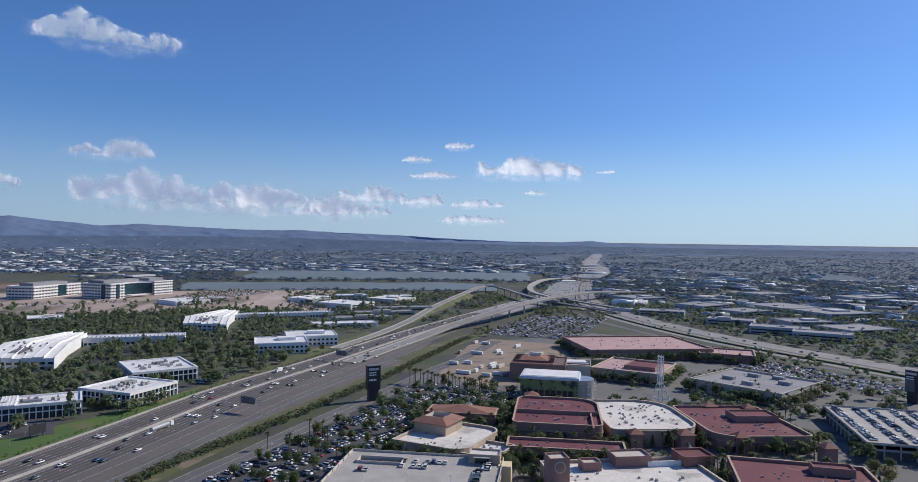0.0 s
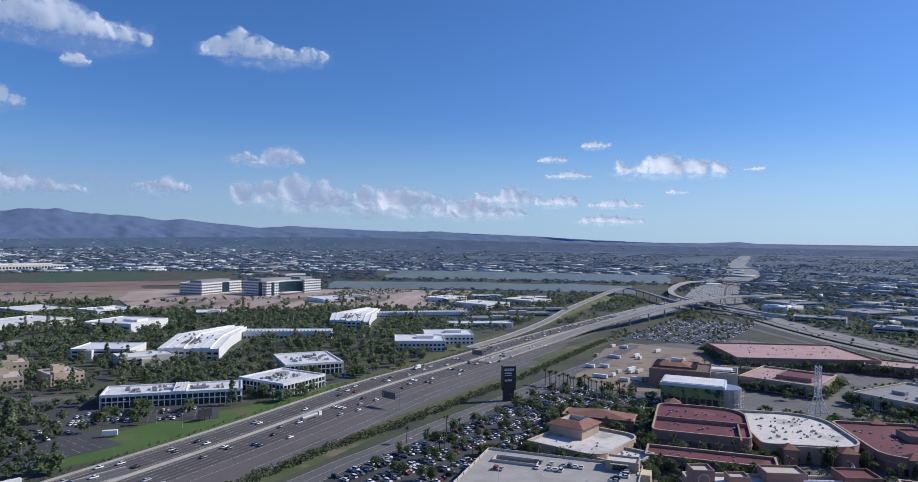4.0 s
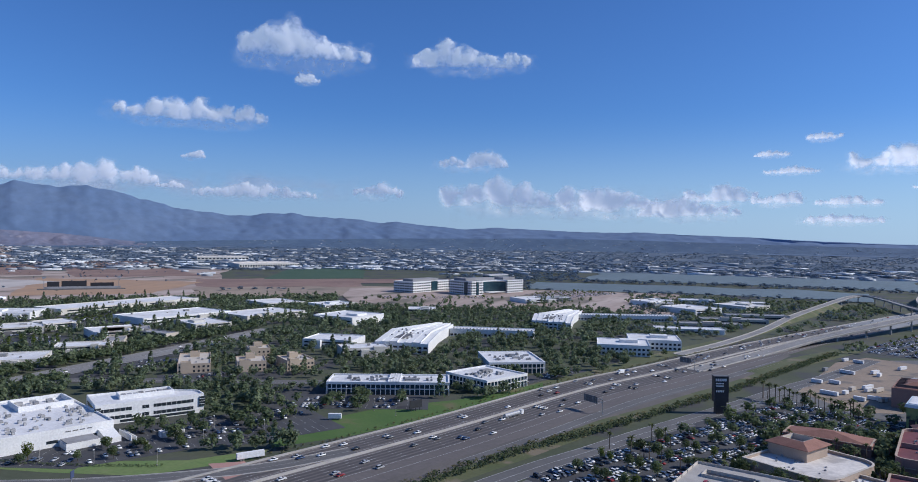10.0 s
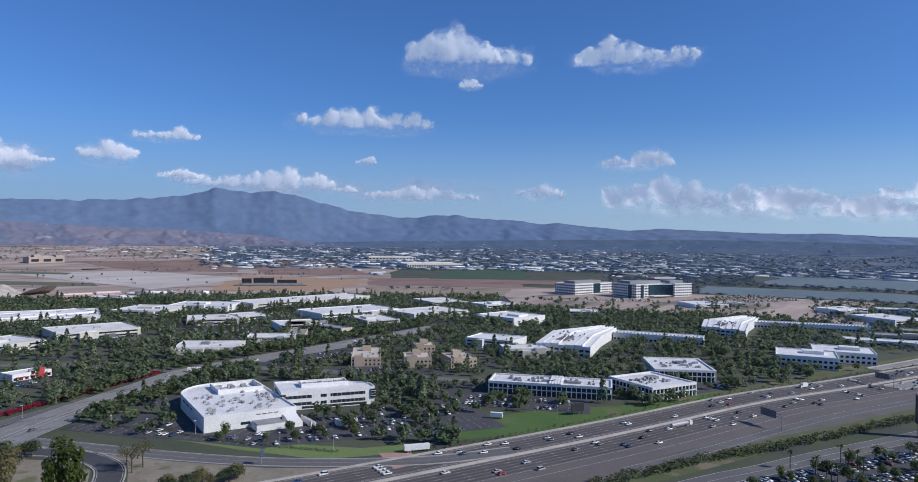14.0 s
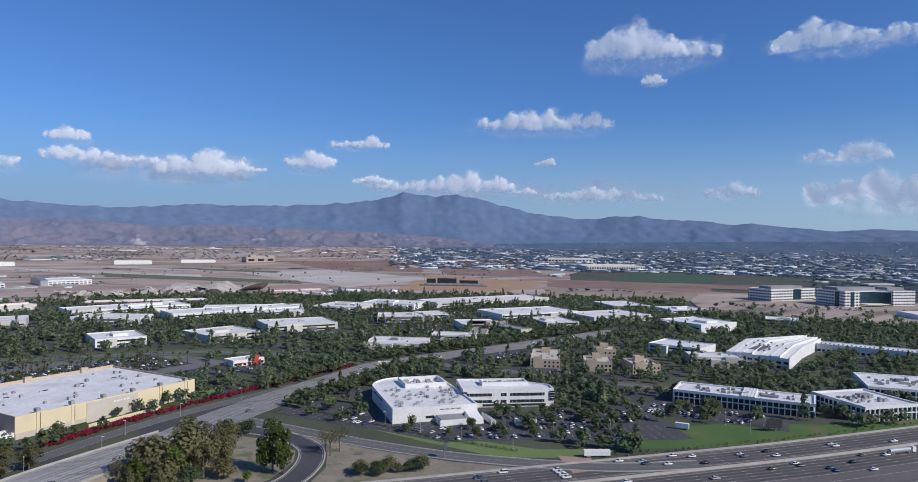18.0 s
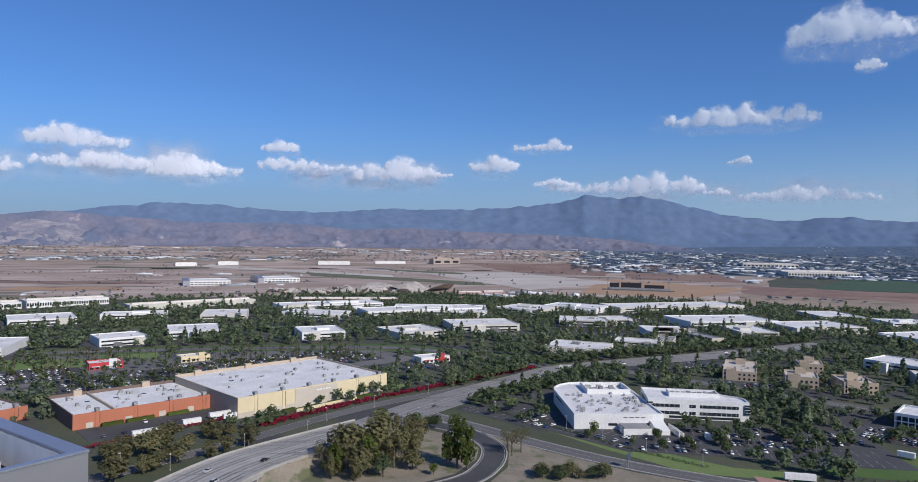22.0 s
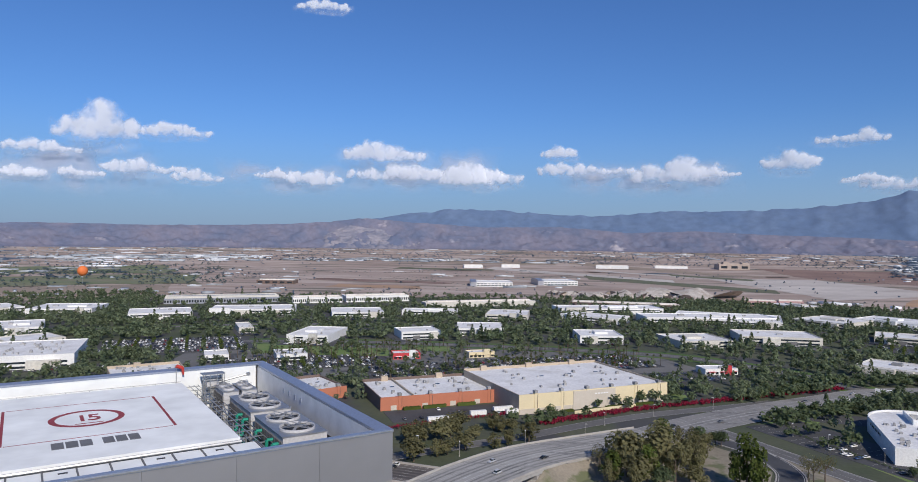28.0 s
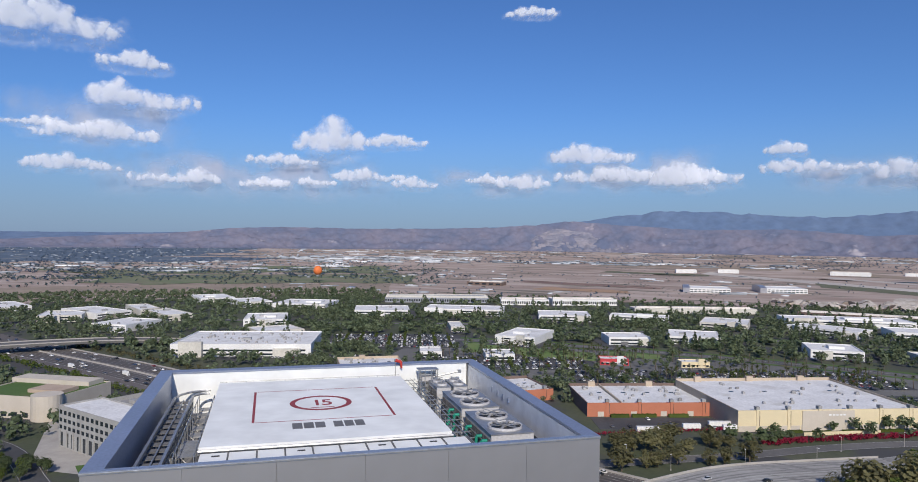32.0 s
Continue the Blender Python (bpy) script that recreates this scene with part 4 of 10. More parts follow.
def coping(xa, ya, xb, yb, za, zb, outer):
    """A sloping cap between an outer line and an inner one."""
    mb = MB()
    o0, o1, i0, i1 = outer
    vs = [(*o0, za), (*o1, za), (*i1, zb), (*i0, zb)]
    mb.add([(x, y, z) for x, y, z in vs] + [(x, y, z - 0.25) for x, y, z in vs], [(0, 1, 2, 3), (7, 6, 5, 4), (0, 4, 5, 1), (1, 5, 6, 2), (2, 6, 7, 3), (3, 7, 4, 0)])
    return mb


E_ = 0.05
IL, IR, IN, IF = 1.5, TW - 1.05, 0.95, TD - 1.05
part("coping", coping(0, 0, 0, 0, TOP, TOP - 0.12, ((-E_, -E_), (TW + E_, -E_), (IL, IN), (IR, IN))), M_COPING, tower, "blue-grey metal coping")
part("coping", coping(0, 0, 0, 0, TOP, TOP - 0.3, ((TW + E_, -E_), (TW + E_, TD + E_), (IR, IN), (IR, IF))), M_COPING, tower, "blue-grey metal coping")
part("coping", coping(0, 0, 0, 0, TOP, TOP - 0.12, ((TW + E_, TD + E_), (-E_, TD + E_), (IR, IF), (IL, IF))), M_COPING, tower, "blue-grey metal coping")
part("coping", coping(0, 0, 0, 0, TOP, TOP - 0.12, ((-E_, TD + E_), (-E_, -E_), (IL, IF), (IL, IN))), M_COPING, tower, "blue-grey metal coping")
part("trim", MB().box(TW / 2, -0.06, TOP - 0.2, TW + 0.1, 0.05, 0.1), M_STEEL, tower, "bright metal edge trim")

TM = tower.matrix_basis.copy()


def on_roof(x, y, z, a=0.0):
    return TM @ pose(x, y, z, 0, 0, a)


# helipad
DX0, DX1, DY0, DY1, DZ = 7.6, 31.5, 9.0, 37.4, 95.7
pad = thing("helipad", on_roof(0, 0, 0), "white rooftop helipad deck with red and grey markings", "helipad")
part("deck", MB().box((DX0 + DX1) / 2, (DY0 + DY1) / 2, DZ - 0.4, DX1 - DX0, DY1 - DY0, 0.4), M_DECK, pad, "white painted deck")
for x in (9, 16, 23, 30):
    for y in (11, 19, 27, 35):
        part("column", MB().box(x, y, FLOOR, 0.35, 0.35, DZ - 0.4 - FLOOR), M_STEEL, pad)
for y in (10, 16, 23, 30, 36):
    part("beam", MB().box((DX0 + DX1) / 2, y, DZ - 0.9, DX1 - DX0, 0.3, 0.5), M_STEEL, pad)


def mark(x, y, sx, sy, m, label):
    part("marking", MB().box(x, y, DZ, sx, sy, 0.012), m, pad, label)


QX0, QX1, QY0, QY1 = 12.2, 27.05, 16.5, 31.0
mark(QX0, (QY0 + QY1) / 2, 0.27, QY1 - QY0, M_REDP, "maroon painted line")
mark(QX1, (QY0 + QY1) / 2, 0.27, QY1 - QY0, M_REDP, "maroon painted line")
mark((QX0 + QX1) / 2, QY0, QX1 - QX0 - 0.52, 0.14, M_REDP, "thin maroon line")
mark((QX0 + QX1) / 2, QY1, QX1 - QX0 - 0.52, 0.14, M_REDP, "thin maroon line")
rg = MB()
N = 48
for r in (3.55, 2.95):
    rg.v += [(19.65 + r * math.cos(k * math.tau / N), 23.95 + r * math.sin(k * math.tau / N), DZ + 0.012) for k in range(N)]
rg.f += [(k, (k + 1) % N, N + (k + 1) % N, N + k) for k in range(N)]
part("ring", rg, M_REDP, pad, "maroon painted ring")


def lettering(text, size, m, parent, matrix, label="", depth=0.01):
    cu = bpy.data.curves.new("lettering", "FONT")
    cu.body, cu.size, cu.align_x, cu.align_y, cu.extrude = text, size, "CENTER", "CENTER", depth
    cu.offset, cu.space_character = size * 0.012, 0.78
    cu.materials.append(m)
    ob = new("lettering", cu)
    ob.parent = parent
    ob.matrix_basis = matrix
    return tagged(ob, label)


lettering("15", 3.7, M_REDP, pad, pose(19.75, 23.9, DZ + 0.012) @ Matrix.Diagonal((0.78, 1, 1, 1)), "maroon numeral 15")
mark(19.7, 21.75, 2.6, 0.22, M_REDP, "maroon underline")
for i, (x, w) in enumerate(((16.6, 1.0), (17.75, 1.0), (18.9, 1.0), (20.75, 0.95), (21.85, 0.95), (22.95, 0.95))):
    mark(x, 14.4, w, 2.2, M_GREYP, "dark grey lettering bar")
for i in range(10):
    x = DX0 + 0.8 + i * 2.5
    part("edge_post", MB().tube((x, DY1 + 0.5, DZ - 0.9), (x, DY1 + 0.5, DZ + 0.1), 0.04), M_STEEL, pad)
part("edge_rail", MB().tube((DX0, DY1 + 0.5, DZ + 0.05), (DX1, DY1 + 0.5, DZ + 0.05), 0.05), M_STEEL, pad)
part("edge_rail", MB().tube((DX0, DY0 - 0.45, DZ - 0.25), (DX1, DY0 - 0.45, DZ - 0.25), 0.14), M_STEEL, pad, "grey steel edge pipe")
gut = MB().box((DX0 + DX1) / 2, DY0 - 0.2, DZ - 0.6, DX1 - DX0, 0.3, 0.3)
part("gutter", gut, M_STEEL, pad)
# safety net frame on the side of the machines
for i in range(12):
    y = DY0 + 1.2 + i * 2.4
    part("net_arm", MB().box(DX1 + 1.0, y, DZ - 0.55, 2.0, 0.08, 0.08), M_STEEL, pad)
for dx in (0.3, 0.9, 1.5, 2.0):
    part("net_rail", MB().box(DX1 + dx, (DY0 + DY1) / 2, DZ - 0.5, 0.05, DY1 - DY0, 0.05), M_STEEL, pad)

# screen panels along the front of the deck
scr = thing("safety_shelf", on_roof(0, 0, 0), "row of white shelf panels with dark bars before the deck", "safety shelf")
for i in range(10):
    x = 9.0 + i * 2.5
    part("shelf_panel", MB().box(x, 6.2, 95.2, 2.34, 4.4, 0.08), M_DECK, scr)
    part("bar", MB().box(x + 1.25, 6.2, 95.22, 0.12, 4.5, 0.14), M_GREYP, scr)
    part("leg", MB().box(x + 1.25, 6.2, FLOOR, 0.14, 0.14, 3.9), M_STEEL, scr)
    if i in (0, 3, 6, 8):
        part("vent", MB().box(x + 0.2, 7.4, 95.28, 0.7, 0.25, 0.05), M_BLACK, scr)
lou = thing("roof_louver", on_roof(21.0, 3.0, FLOOR + 0.05), "white louvred roof vent box", "vent")
part("body", MB().box(0, 0, 0, 2.2, 1.2, 4.2), M_WHITE, lou)
for i in range(6):
    part("slat", MB().box(0, -0.64, 2.5 + i * 0.28, 2.1, 0.12, 0.05), M_HVAC, lou)

# window-washing track on one side
trk = thing("cleaning_track", on_roof(0, 0, 0), "steel rail track for the facade cleaning machine", "rail track")
for x in (2.3, 4.4):
    part("rail", MB().box(x, 22, 94.1, 0.28, 28.5, 0.35), M_STEEL, trk)
    part("rail", MB().box(x, 22, 93.3, 0.18, 28.5, 0.18), M_STEEL, trk)
part("rail", MB().box(3.35, 22, 93.9, 0.14, 28.5, 0.14), M_STEEL, trk)
sleeper = MB().box(0, 0, 0, 2.2, 1.15, 0.1).mesh("sleeper", M_GREYP)
for i in range(13):
    part("sleeper", sleeper, None, trk).location = (3.35, 8.6 + i * 2.25, 93.75)
for i in range(15):
    y = 8 + i * 2.03
    part("leg", MB().box(4.4, y, FLOOR, 0.16, 0.16, 2.9), M_STEEL, trk)
    part("leg", MB().box(2.3, y, FLOOR, 0.16, 0.16, 2.9), M_STEEL, trk)
    if i < 14:
        part("brace", MB().tube((4.4, y, FLOOR + 0.1), (4.4, y + 2.0, 94.1), 0.06), M_STEEL, trk)
        part("brace", MB().tube((4.4, y, 92.8), (5.6, y + 0.3, FLOOR + 0.1), 0.06), M_WHITE, trk)
for k in range(10):  # curved end of the track
    a0, a1 = math.pi - k * math.pi / 20, math.pi - (k + 1) * math.pi / 20
    for r in (2.0, 3.9):
        c0 = (6.3 + r * math.cos(a0), 36.2 + r * math.sin(a0), 94.3)
        c1 = (6.3 + r * math.cos(a1), 36.2 + r * math.sin(a1), 94.3)
        part("curved_rail", MB().tube(c0, c1, 0.15), M_STEEL, trk)
# steel stair and platforms between track and deck
plat = thing("steel_platform", on_roof(0, 0, 0), "galvanised steel platforms and stair beside the deck", "platform")
for i in range(22):
    part("grating", MB().box(6.3, 12.2 + i * 0.25, 93.9 + 0.0 * i, 1.9, 0.1, 0.06), M_STEEL, plat)
for x in (5.4, 7.2):
    part("handrail", MB().tube((x, 9, 94.9), (x, 34, 94.9), 0.05), M_STEEL, plat)
    for i in range(11):
        part("rail_post", MB().tube((x, 9 + i * 2.5, FLOOR), (x, 9 + i * 2.5, 94.9), 0.05), M_STEEL, plat)
for i in range(6):
    part("landing", MB().box(6.3, 20 + i * 2.9, 93.0, 1.7, 1.6, 0.12), M_HVAC, plat)
for i in range(5):
    part("cross_tube", MB().tube((4.6, 9.0 + i * 0.5, 93.4), (8.4, 8.4 + i * 0.25, 94.2), 0.07), M_STEEL, plat)

# cooling towers
def cooling_unit(x, y, lx, ly, h, fans, label):
    u = thing("cooling_tower", on_roof(x, y, FLOOR + 0.05), label, "cooling tower", "cooling towers")
    part("casing", MB().box(0, 0, 0.5, lx, ly, h - 0.5), M_GREYW, u, "grey galvanised casing")
    for sx in (-1, 1):
        for sy in (-1, 1):
            part("foot", MB().box(sx * (lx / 2 - 0.2), sy * (ly / 2 - 0.2), 0, 0.3, 0.3, 0.5), M_STEEL, u)
    for i in range(int(ly / 0.55)):
        part("louver", MB().box(-lx / 2 - 0.05, -ly / 2 + 0.45 + i * 0.55, 0.8, 0.08, 0.42, h - 1.3), M_GREYP, u)
    for i in range(4):
        part("seam", MB().box(0, -ly / 2 - 0.02, 1.0 + i * (h - 1.4) / 4, lx, 0.05, 0.06), M_HVAC, u)
    part("rim", MB().box(0, 0, h, lx + 0.15, ly + 0.15, 0.1), M_STEEL, u)
    for fy in fans:
        r = min(lx, ly / len(fans)) * 0.40
        ring = MB()
        n = 28
        for rr, z in ((r, h + 0.1), (r, h + 0.34), (r - 0.12, h + 0.34), (r - 0.16, h + 0.1)):
            ring.v += [(rr * math.cos(k * math.tau / n), fy + rr * math.sin(k * math.tau / n), z) for k in range(n)]
        ring.f += [(j * n + k, j * n + (k + 1) % n, (j + 1) * n + (k + 1) % n, (j + 1) * n + k) for j in range(3) for k in range(n)]
        fr = part("fan_ring", ring, M_GREYW, u, "pale grey fan ring")
        # solid black disc stands in for the shade down inside the fan
        disc = MB().tube((0, fy, h + 0.1), (0, fy, h + 0.13), r - 0.17, n=20)
        part("fan_shade_disc", disc, M_BLACK, fr, "black disc for the shaded fan opening")
        part("hub", MB().tube((0, fy, h + 0.12), (0, fy, h + 0.4), 0.26, n=10), M_HVAC, fr)
        for b in range(6):
            a = b * 60
            part("blade", MB().box((r * 0.5) * math.cos(radians(a)), fy + (r * 0.5) * math.sin(radians(a)), h + 0.3, r * 0.85, 0.3, 0.05, a), M_HVAC, fr)
        for a in (20, 110):
            part("guard_bar", MB().box(0, fy, h + 0.56, 2 * r, 0.06, 0.05, a), M_STEEL, fr)
    return u


cooling_unit(37.9, 13.6, 4.6, 9.6, 3.7, (-2.3, 2.3), "grey steel cooling tower with two large fans")
cooling_unit(37.9, 24.6, 4.6, 9.2, 3.7, (-2.2, 2.2), "grey steel cooling tower with two large fans")
cooling_unit(36.3, 33.6, 1.9, 4.6, 3.8, (-1.1, 1.1), "small grey steel cooling unit beside the parapet")
cooling_unit(38.6, 33.6, 1.9, 4.6, 3.8, (-1.1, 1.1), "small grey steel cooling unit beside the parapet")
gp = thing("chiller_pipes", on_roof(0, 0, 0), "bright green chilled water pipes by the cooling towers", "pipes")
for y in (10.0, 11.8, 15.6, 20.8, 23.2):
    p = MB()
    p.tube((32.4, y, FLOOR + 1.2), (34.9, y, FLOOR + 1.2), 0.17, n=10)
    p.tube((34.9, y, FLOOR + 1.2), (34.9, y, FLOOR + 2.9), 0.17, n=10)
    p.tube((34.9, y, FLOOR + 2.9), (35.6, y, FLOOR + 2.9), 0.17, n=10)
    part("riser", p, M_GREEN, gp)
    part("valve", MB().tube((33.5, y, FLOOR + 0.8), (33.5, y, FLOOR + 1.9), 0.26, n=10), M_GREEN, gp)
for z in (1.0, 2.2):
    part("header", MB().tube((33.2, 9.2, FLOOR + z), (33.2, 26, FLOOR + z), 0.16, n=10), M_GREEN, gp)
part("flange", MB().tube((31.9, 10.6, FLOOR + 2.2), (34.5, 10.6, FLOOR + 2.2), 0.26, n=10), M_GREEN, gp)
steel = thing("roof_walkway", on_roof(0, 0, 0), "steel walkway with rails between deck and cooling towers", "walkway")
for i in range(11):
    y = 10 + i * 2.5
    part("bar", MB().box(34.2, y, 93.8, 2.6, 0.1, 0.1), M_STEEL, steel)
    part("post", MB().box(33.0, y, FLOOR, 0.12, 0.12, 3.6), M_STEEL, steel)
for x in (33.0, 34.2, 35.3):
    part("rail", MB().box(x, 23, 94.0, 0.08, 27, 0.08), M_STEEL, steel)
cage = thing("wall_track", on_roof(0, 0, 0), "black steel track along the inner parapet wall", "rail track")
for x in (41.0, 41.6):
    part("rail", MB().box(x, 22.5, 93.5, 0.14, 28, 0.2), M_BLACK, cage)
for i in range(20):
    part("tie", MB().box(41.3, 9 + i * 1.45, 93.4, 0.7, 0.3, 0.12), M_BLACK, cage)
for i in range(10):
    part("bracket", MB().box(41.3, 9 + i * 3.0, FLOOR, 0.12, 0.12, 2.2), M_STEEL, cage)
for i in range(4):
    part("wall_clip", MB().box(42.1, 22 + i * 2.1, 95.0, 0.1, 0.25, 0.6), M_COPING, cage)
part("duct", MB().tube((39.9, 8.6, 93.6), (40.6, 10.4, 92.4), 0.35, n=8), M_WHITE, cage)
bmu = thing("cleaning_cradle", on_roof(35.6, 38.2, FLOOR + 0.05), "grey facade cleaning machine with a jib", "roof machine")
part("pedestal", MB().box(0, 0, 0, 0.5, 0.5, 3.4), M_STEEL, bmu)
for sx in (-1, 1):
    for sy in (-1, 1):
        part("frame_post", MB().box(sx * 1.1, sy * 0.6, 0, 0.12, 0.12, 5.0), M_STEEL, bmu)
for z in (1.4, 2.6, 3.3, 4.2):
    part("frame_ring", MB().ring([(-1.2, -0.7), (1.2, -0.7), (1.2, 0.7), (-1.2, 0.7)], [(-1.1, -0.6), (1.1, -0.6), (1.1, 0.6), (-1.1, 0.6)], z, z + 0.1), M_STEEL, bmu)
part("cab", MB().box(-0.1, 0, 3.4, 1.5, 0.9, 0.8), M_GREYW, bmu)
for i in range(4):
    part("frame_bar", MB().box(-1.4 + i * 0.9, -0.9, 2.6, 0.1, 0.1, 2.5), M_STEEL, bmu)
part("roof_rack", MB().box(0, 0, 5.0, 2.9, 1.7, 0.1), M_STEEL, bmu)
part("jib", MB().tube((0.8, -0.3, 3.9), (4.6, -0.5, 4.6), 0.12), M_STEEL, bmu)
part("jib_head", MB().box(4.6, -0.5, 4.4, 0.5, 0.4, 0.4), M_STEEL, bmu)
sockm = thing("windsock", on_roof(31.2, 39.4, FLOOR + 0.05), "red windsock drooping from a thin mast", "windsock")
part("mast", MB().tube((0, 0, 0), (0, 0, 6.3), 0.05), M_STEEL, sockm)
wsock = MB()
wsock.tube((0, 0, 6.2), (0.8, 0.1, 5.9), 0.26, 0.22, 10)
wsock.tube((0.8, 0.1, 5.9), (0.9, 0.1, 5.0), 0.22, 0.12, 10)
part("sleeve", wsock, mat("red_fabric", (0.5, 0.05, 0.04), (0.45, 0.04, 0.03), 1.0, 0.8), sockm, "red fabric sleeve")

# ---- buildings ----
UNIT = MB()
UNIT.box(0, 0, 0, 2.0, 1.6, 0.25).box(0, 0, 0.25, 1.8, 1.4, 0.95).box(0.3, 0, 1.2, 0.9, 0.9, 0.18)
UNIT = UNIT.mesh("roof_unit", M_HVAC)
PANES = {}


def pane(w, h, m):
    key = (round(w, 1), round(h, 1), m.name)
    if key not in PANES:
        PANES[key] = MB().box(0, 0, 0, key[0], 0.12, key[1]).mesh("window", m)
    return PANES[key]


def shell(t, w, d, h, wall, roof, par=0.9, th=0.5, cx=0.0, cy=0.0, z0=0.0, wall_label="", roof_label=""):
    """Walls with a raised edge round a flat roof."""
    o = [(cx - w / 2, cy - d / 2), (cx + w / 2, cy - d / 2), (cx + w / 2, cy + d / 2), (cx - w / 2, cy + d / 2)]
    i = [(cx - w / 2 + th, cy - d / 2 + th), (cx + w / 2 - th, cy - d / 2 + th), (cx + w / 2 - th, cy + d / 2 - th), (cx - w / 2 + th, cy + d / 2 - th)]
    part("wall", MB().ring(o, i, z0, h), wall, t, wall_label)
    return part("roof", MB().box(cx, cy, h - par - 0.3, w - 2 * th - 0.006, d - 2 * th - 0.006, 0.3), roof, t, roof_label)


def units(t, n, w, d, z, rng, cx=0.0, cy=0.0, big=0, size=1.0):
    for _ in range(n):
        ob = part("roof_unit", UNIT, None, t)
        s = rng.uniform(0.7, 1.5) * size
        ob.matrix_basis = pose(cx + rng.uniform(-0.42, 0.42) * w, cy + rng.uniform(-0.4, 0.4) * d, z, 0, 0, rng.choice((0, 90))) @ Matrix.Diagonal((s, s, s, 1))
    for _ in range(big):
        a, b = rng.uniform(5, 9), rng.uniform(3, 6)
        part("plant_box", MB().box(cx + rng.uniform(-0.25, 0.25) * w, cy + rng.uniform(-0.2, 0.2) * d, z, a, b, rng.uniform(1.4, 2.4)), M_HVAC, t)


def bands(t, w, d, rows, m, sides_="f", width=3.0, gap=1.0, cx=0.0, cy=0.0, name="window"):
    """Windows in rows on the named faces: f front, b back, l and r ends. rows: (sill, height)."""
    for s in sides_:
        L = w if s in "fb" else d
        n = max(1, int((L - 1.5) / (width + gap)))
        for z, h in rows:
            me = pane(width, h, m)
            for i in range(n):
                q = -L / 2 + (i + 0.5) * L / n
                ob = part(name, me, None, t)
                ob.matrix_basis = {"f": pose(cx + q, cy - d / 2 - 0.02, z), "b": pose(cx + q, cy + d / 2 + 0.02, z), "l": pose(cx - w / 2 - 0.02, cy + q, z, 0, 0, 90), "r": pose(cx + w / 2 + 0.02, cy + q, z, 0, 0, 90)}[s]


brng = random.Random(11)
KINDS = {"white": (M_WHITE, M_WROOF, "white flat-roofed business park building with window bands"), "far": (M_GREYW, M_GROOF, "pale grey low office building beyond the freeway"),
         "grey": (M_BEIGE, M_GROOF, "grey-roofed low office building among trees")}


def office_block(x, y, w, d, h, a, kind="white"):
    wall, roof, label = KINDS[kind]
    t = thing("office_building", pose(x, y, 0, 0, 0, a), label, "building", "business park buildings")
    block(x, y, w, d, a)
    dist = math.hypot(x, y)
    if kind == "white" and dist > 560 and random.Random(int(x * 3 - y)).random() < 0.4:
        wall, label = M_OFFWHITE, "off-white flat-roofed business park building with window bands"
        tagged(t, label)
    shell(t, w, d, h, wall, roof)
    units(t, min(9, int(w * d / 420)) if math.hypot(x, y) < 700 else 2, w, d, h - 0.9, brng, big=1 if w * d > 2500 else 0)
    orng = random.Random(int(x * 7 + y))
    if dist > 560 and w > 34 and kind == "white":  # stepped masses along the front
        for k in range(orng.randint(1, 3)):
            ww, hh_ = w * orng.uniform(0.12, 0.3), h * orng.uniform(0.55, 1.28)
            part("front_block", MB().box(orng.uniform(-0.4, 0.4) * w, -d / 2 - 2.2, 0, ww, 6, hh_), M_OFFWHITE if orng.random() < 0.6 else wall, t, "off-white projecting front block")
        part("dock_door", MB().box(orng.uniform(-0.3, 0.3) * w, -d / 2 - 0.1, 0, w * orng.uniform(0.08, 0.2), 0.2, 4.2), M_GREYP, t, "dark loading dock opening")
    FRONTS.append((x, y, w, d, a))
    if brng.random() < 0.35 and w * d > 1200:
        part("penthouse", MB().box(brng.uniform(-0.2, 0.2) * w, 0, h - 0.9, w * 0.3, d * 0.3, 2.6), wall, t, "raised roof block")
    wide = 4.0 if dist < 900 else 9.0
    rows = ((1.0, 1.9), (4.9, 1.7)) if h > 7.5 else ((1.0, 2.0),)
    if dist < 620:
        bands(t, w, d, rows, M_GLASS, "f", wide, 1.3)
    else:
        for z, hh in rows:
            part("ribbon_window", MB().box(0, -d / 2 - 0.02, z, w * 0.92, 0.14, hh), M_GLASS, t)
    if 560 < dist < 1300 and 48 < math.degrees(math.atan2(-x, y)) < 128 and brng.random() < 0.75:
        YARDS.append((x, y, w, d, a))
    return t


YARDS = []  # buildings that stand in a paved yard
FRONTS = []
M_OFFWHITE = mat("off_white_wall", (0.62, 0.6, 0.54), (0.54, 0.52, 0.47), 0.06, 0.8, fine=0.6)


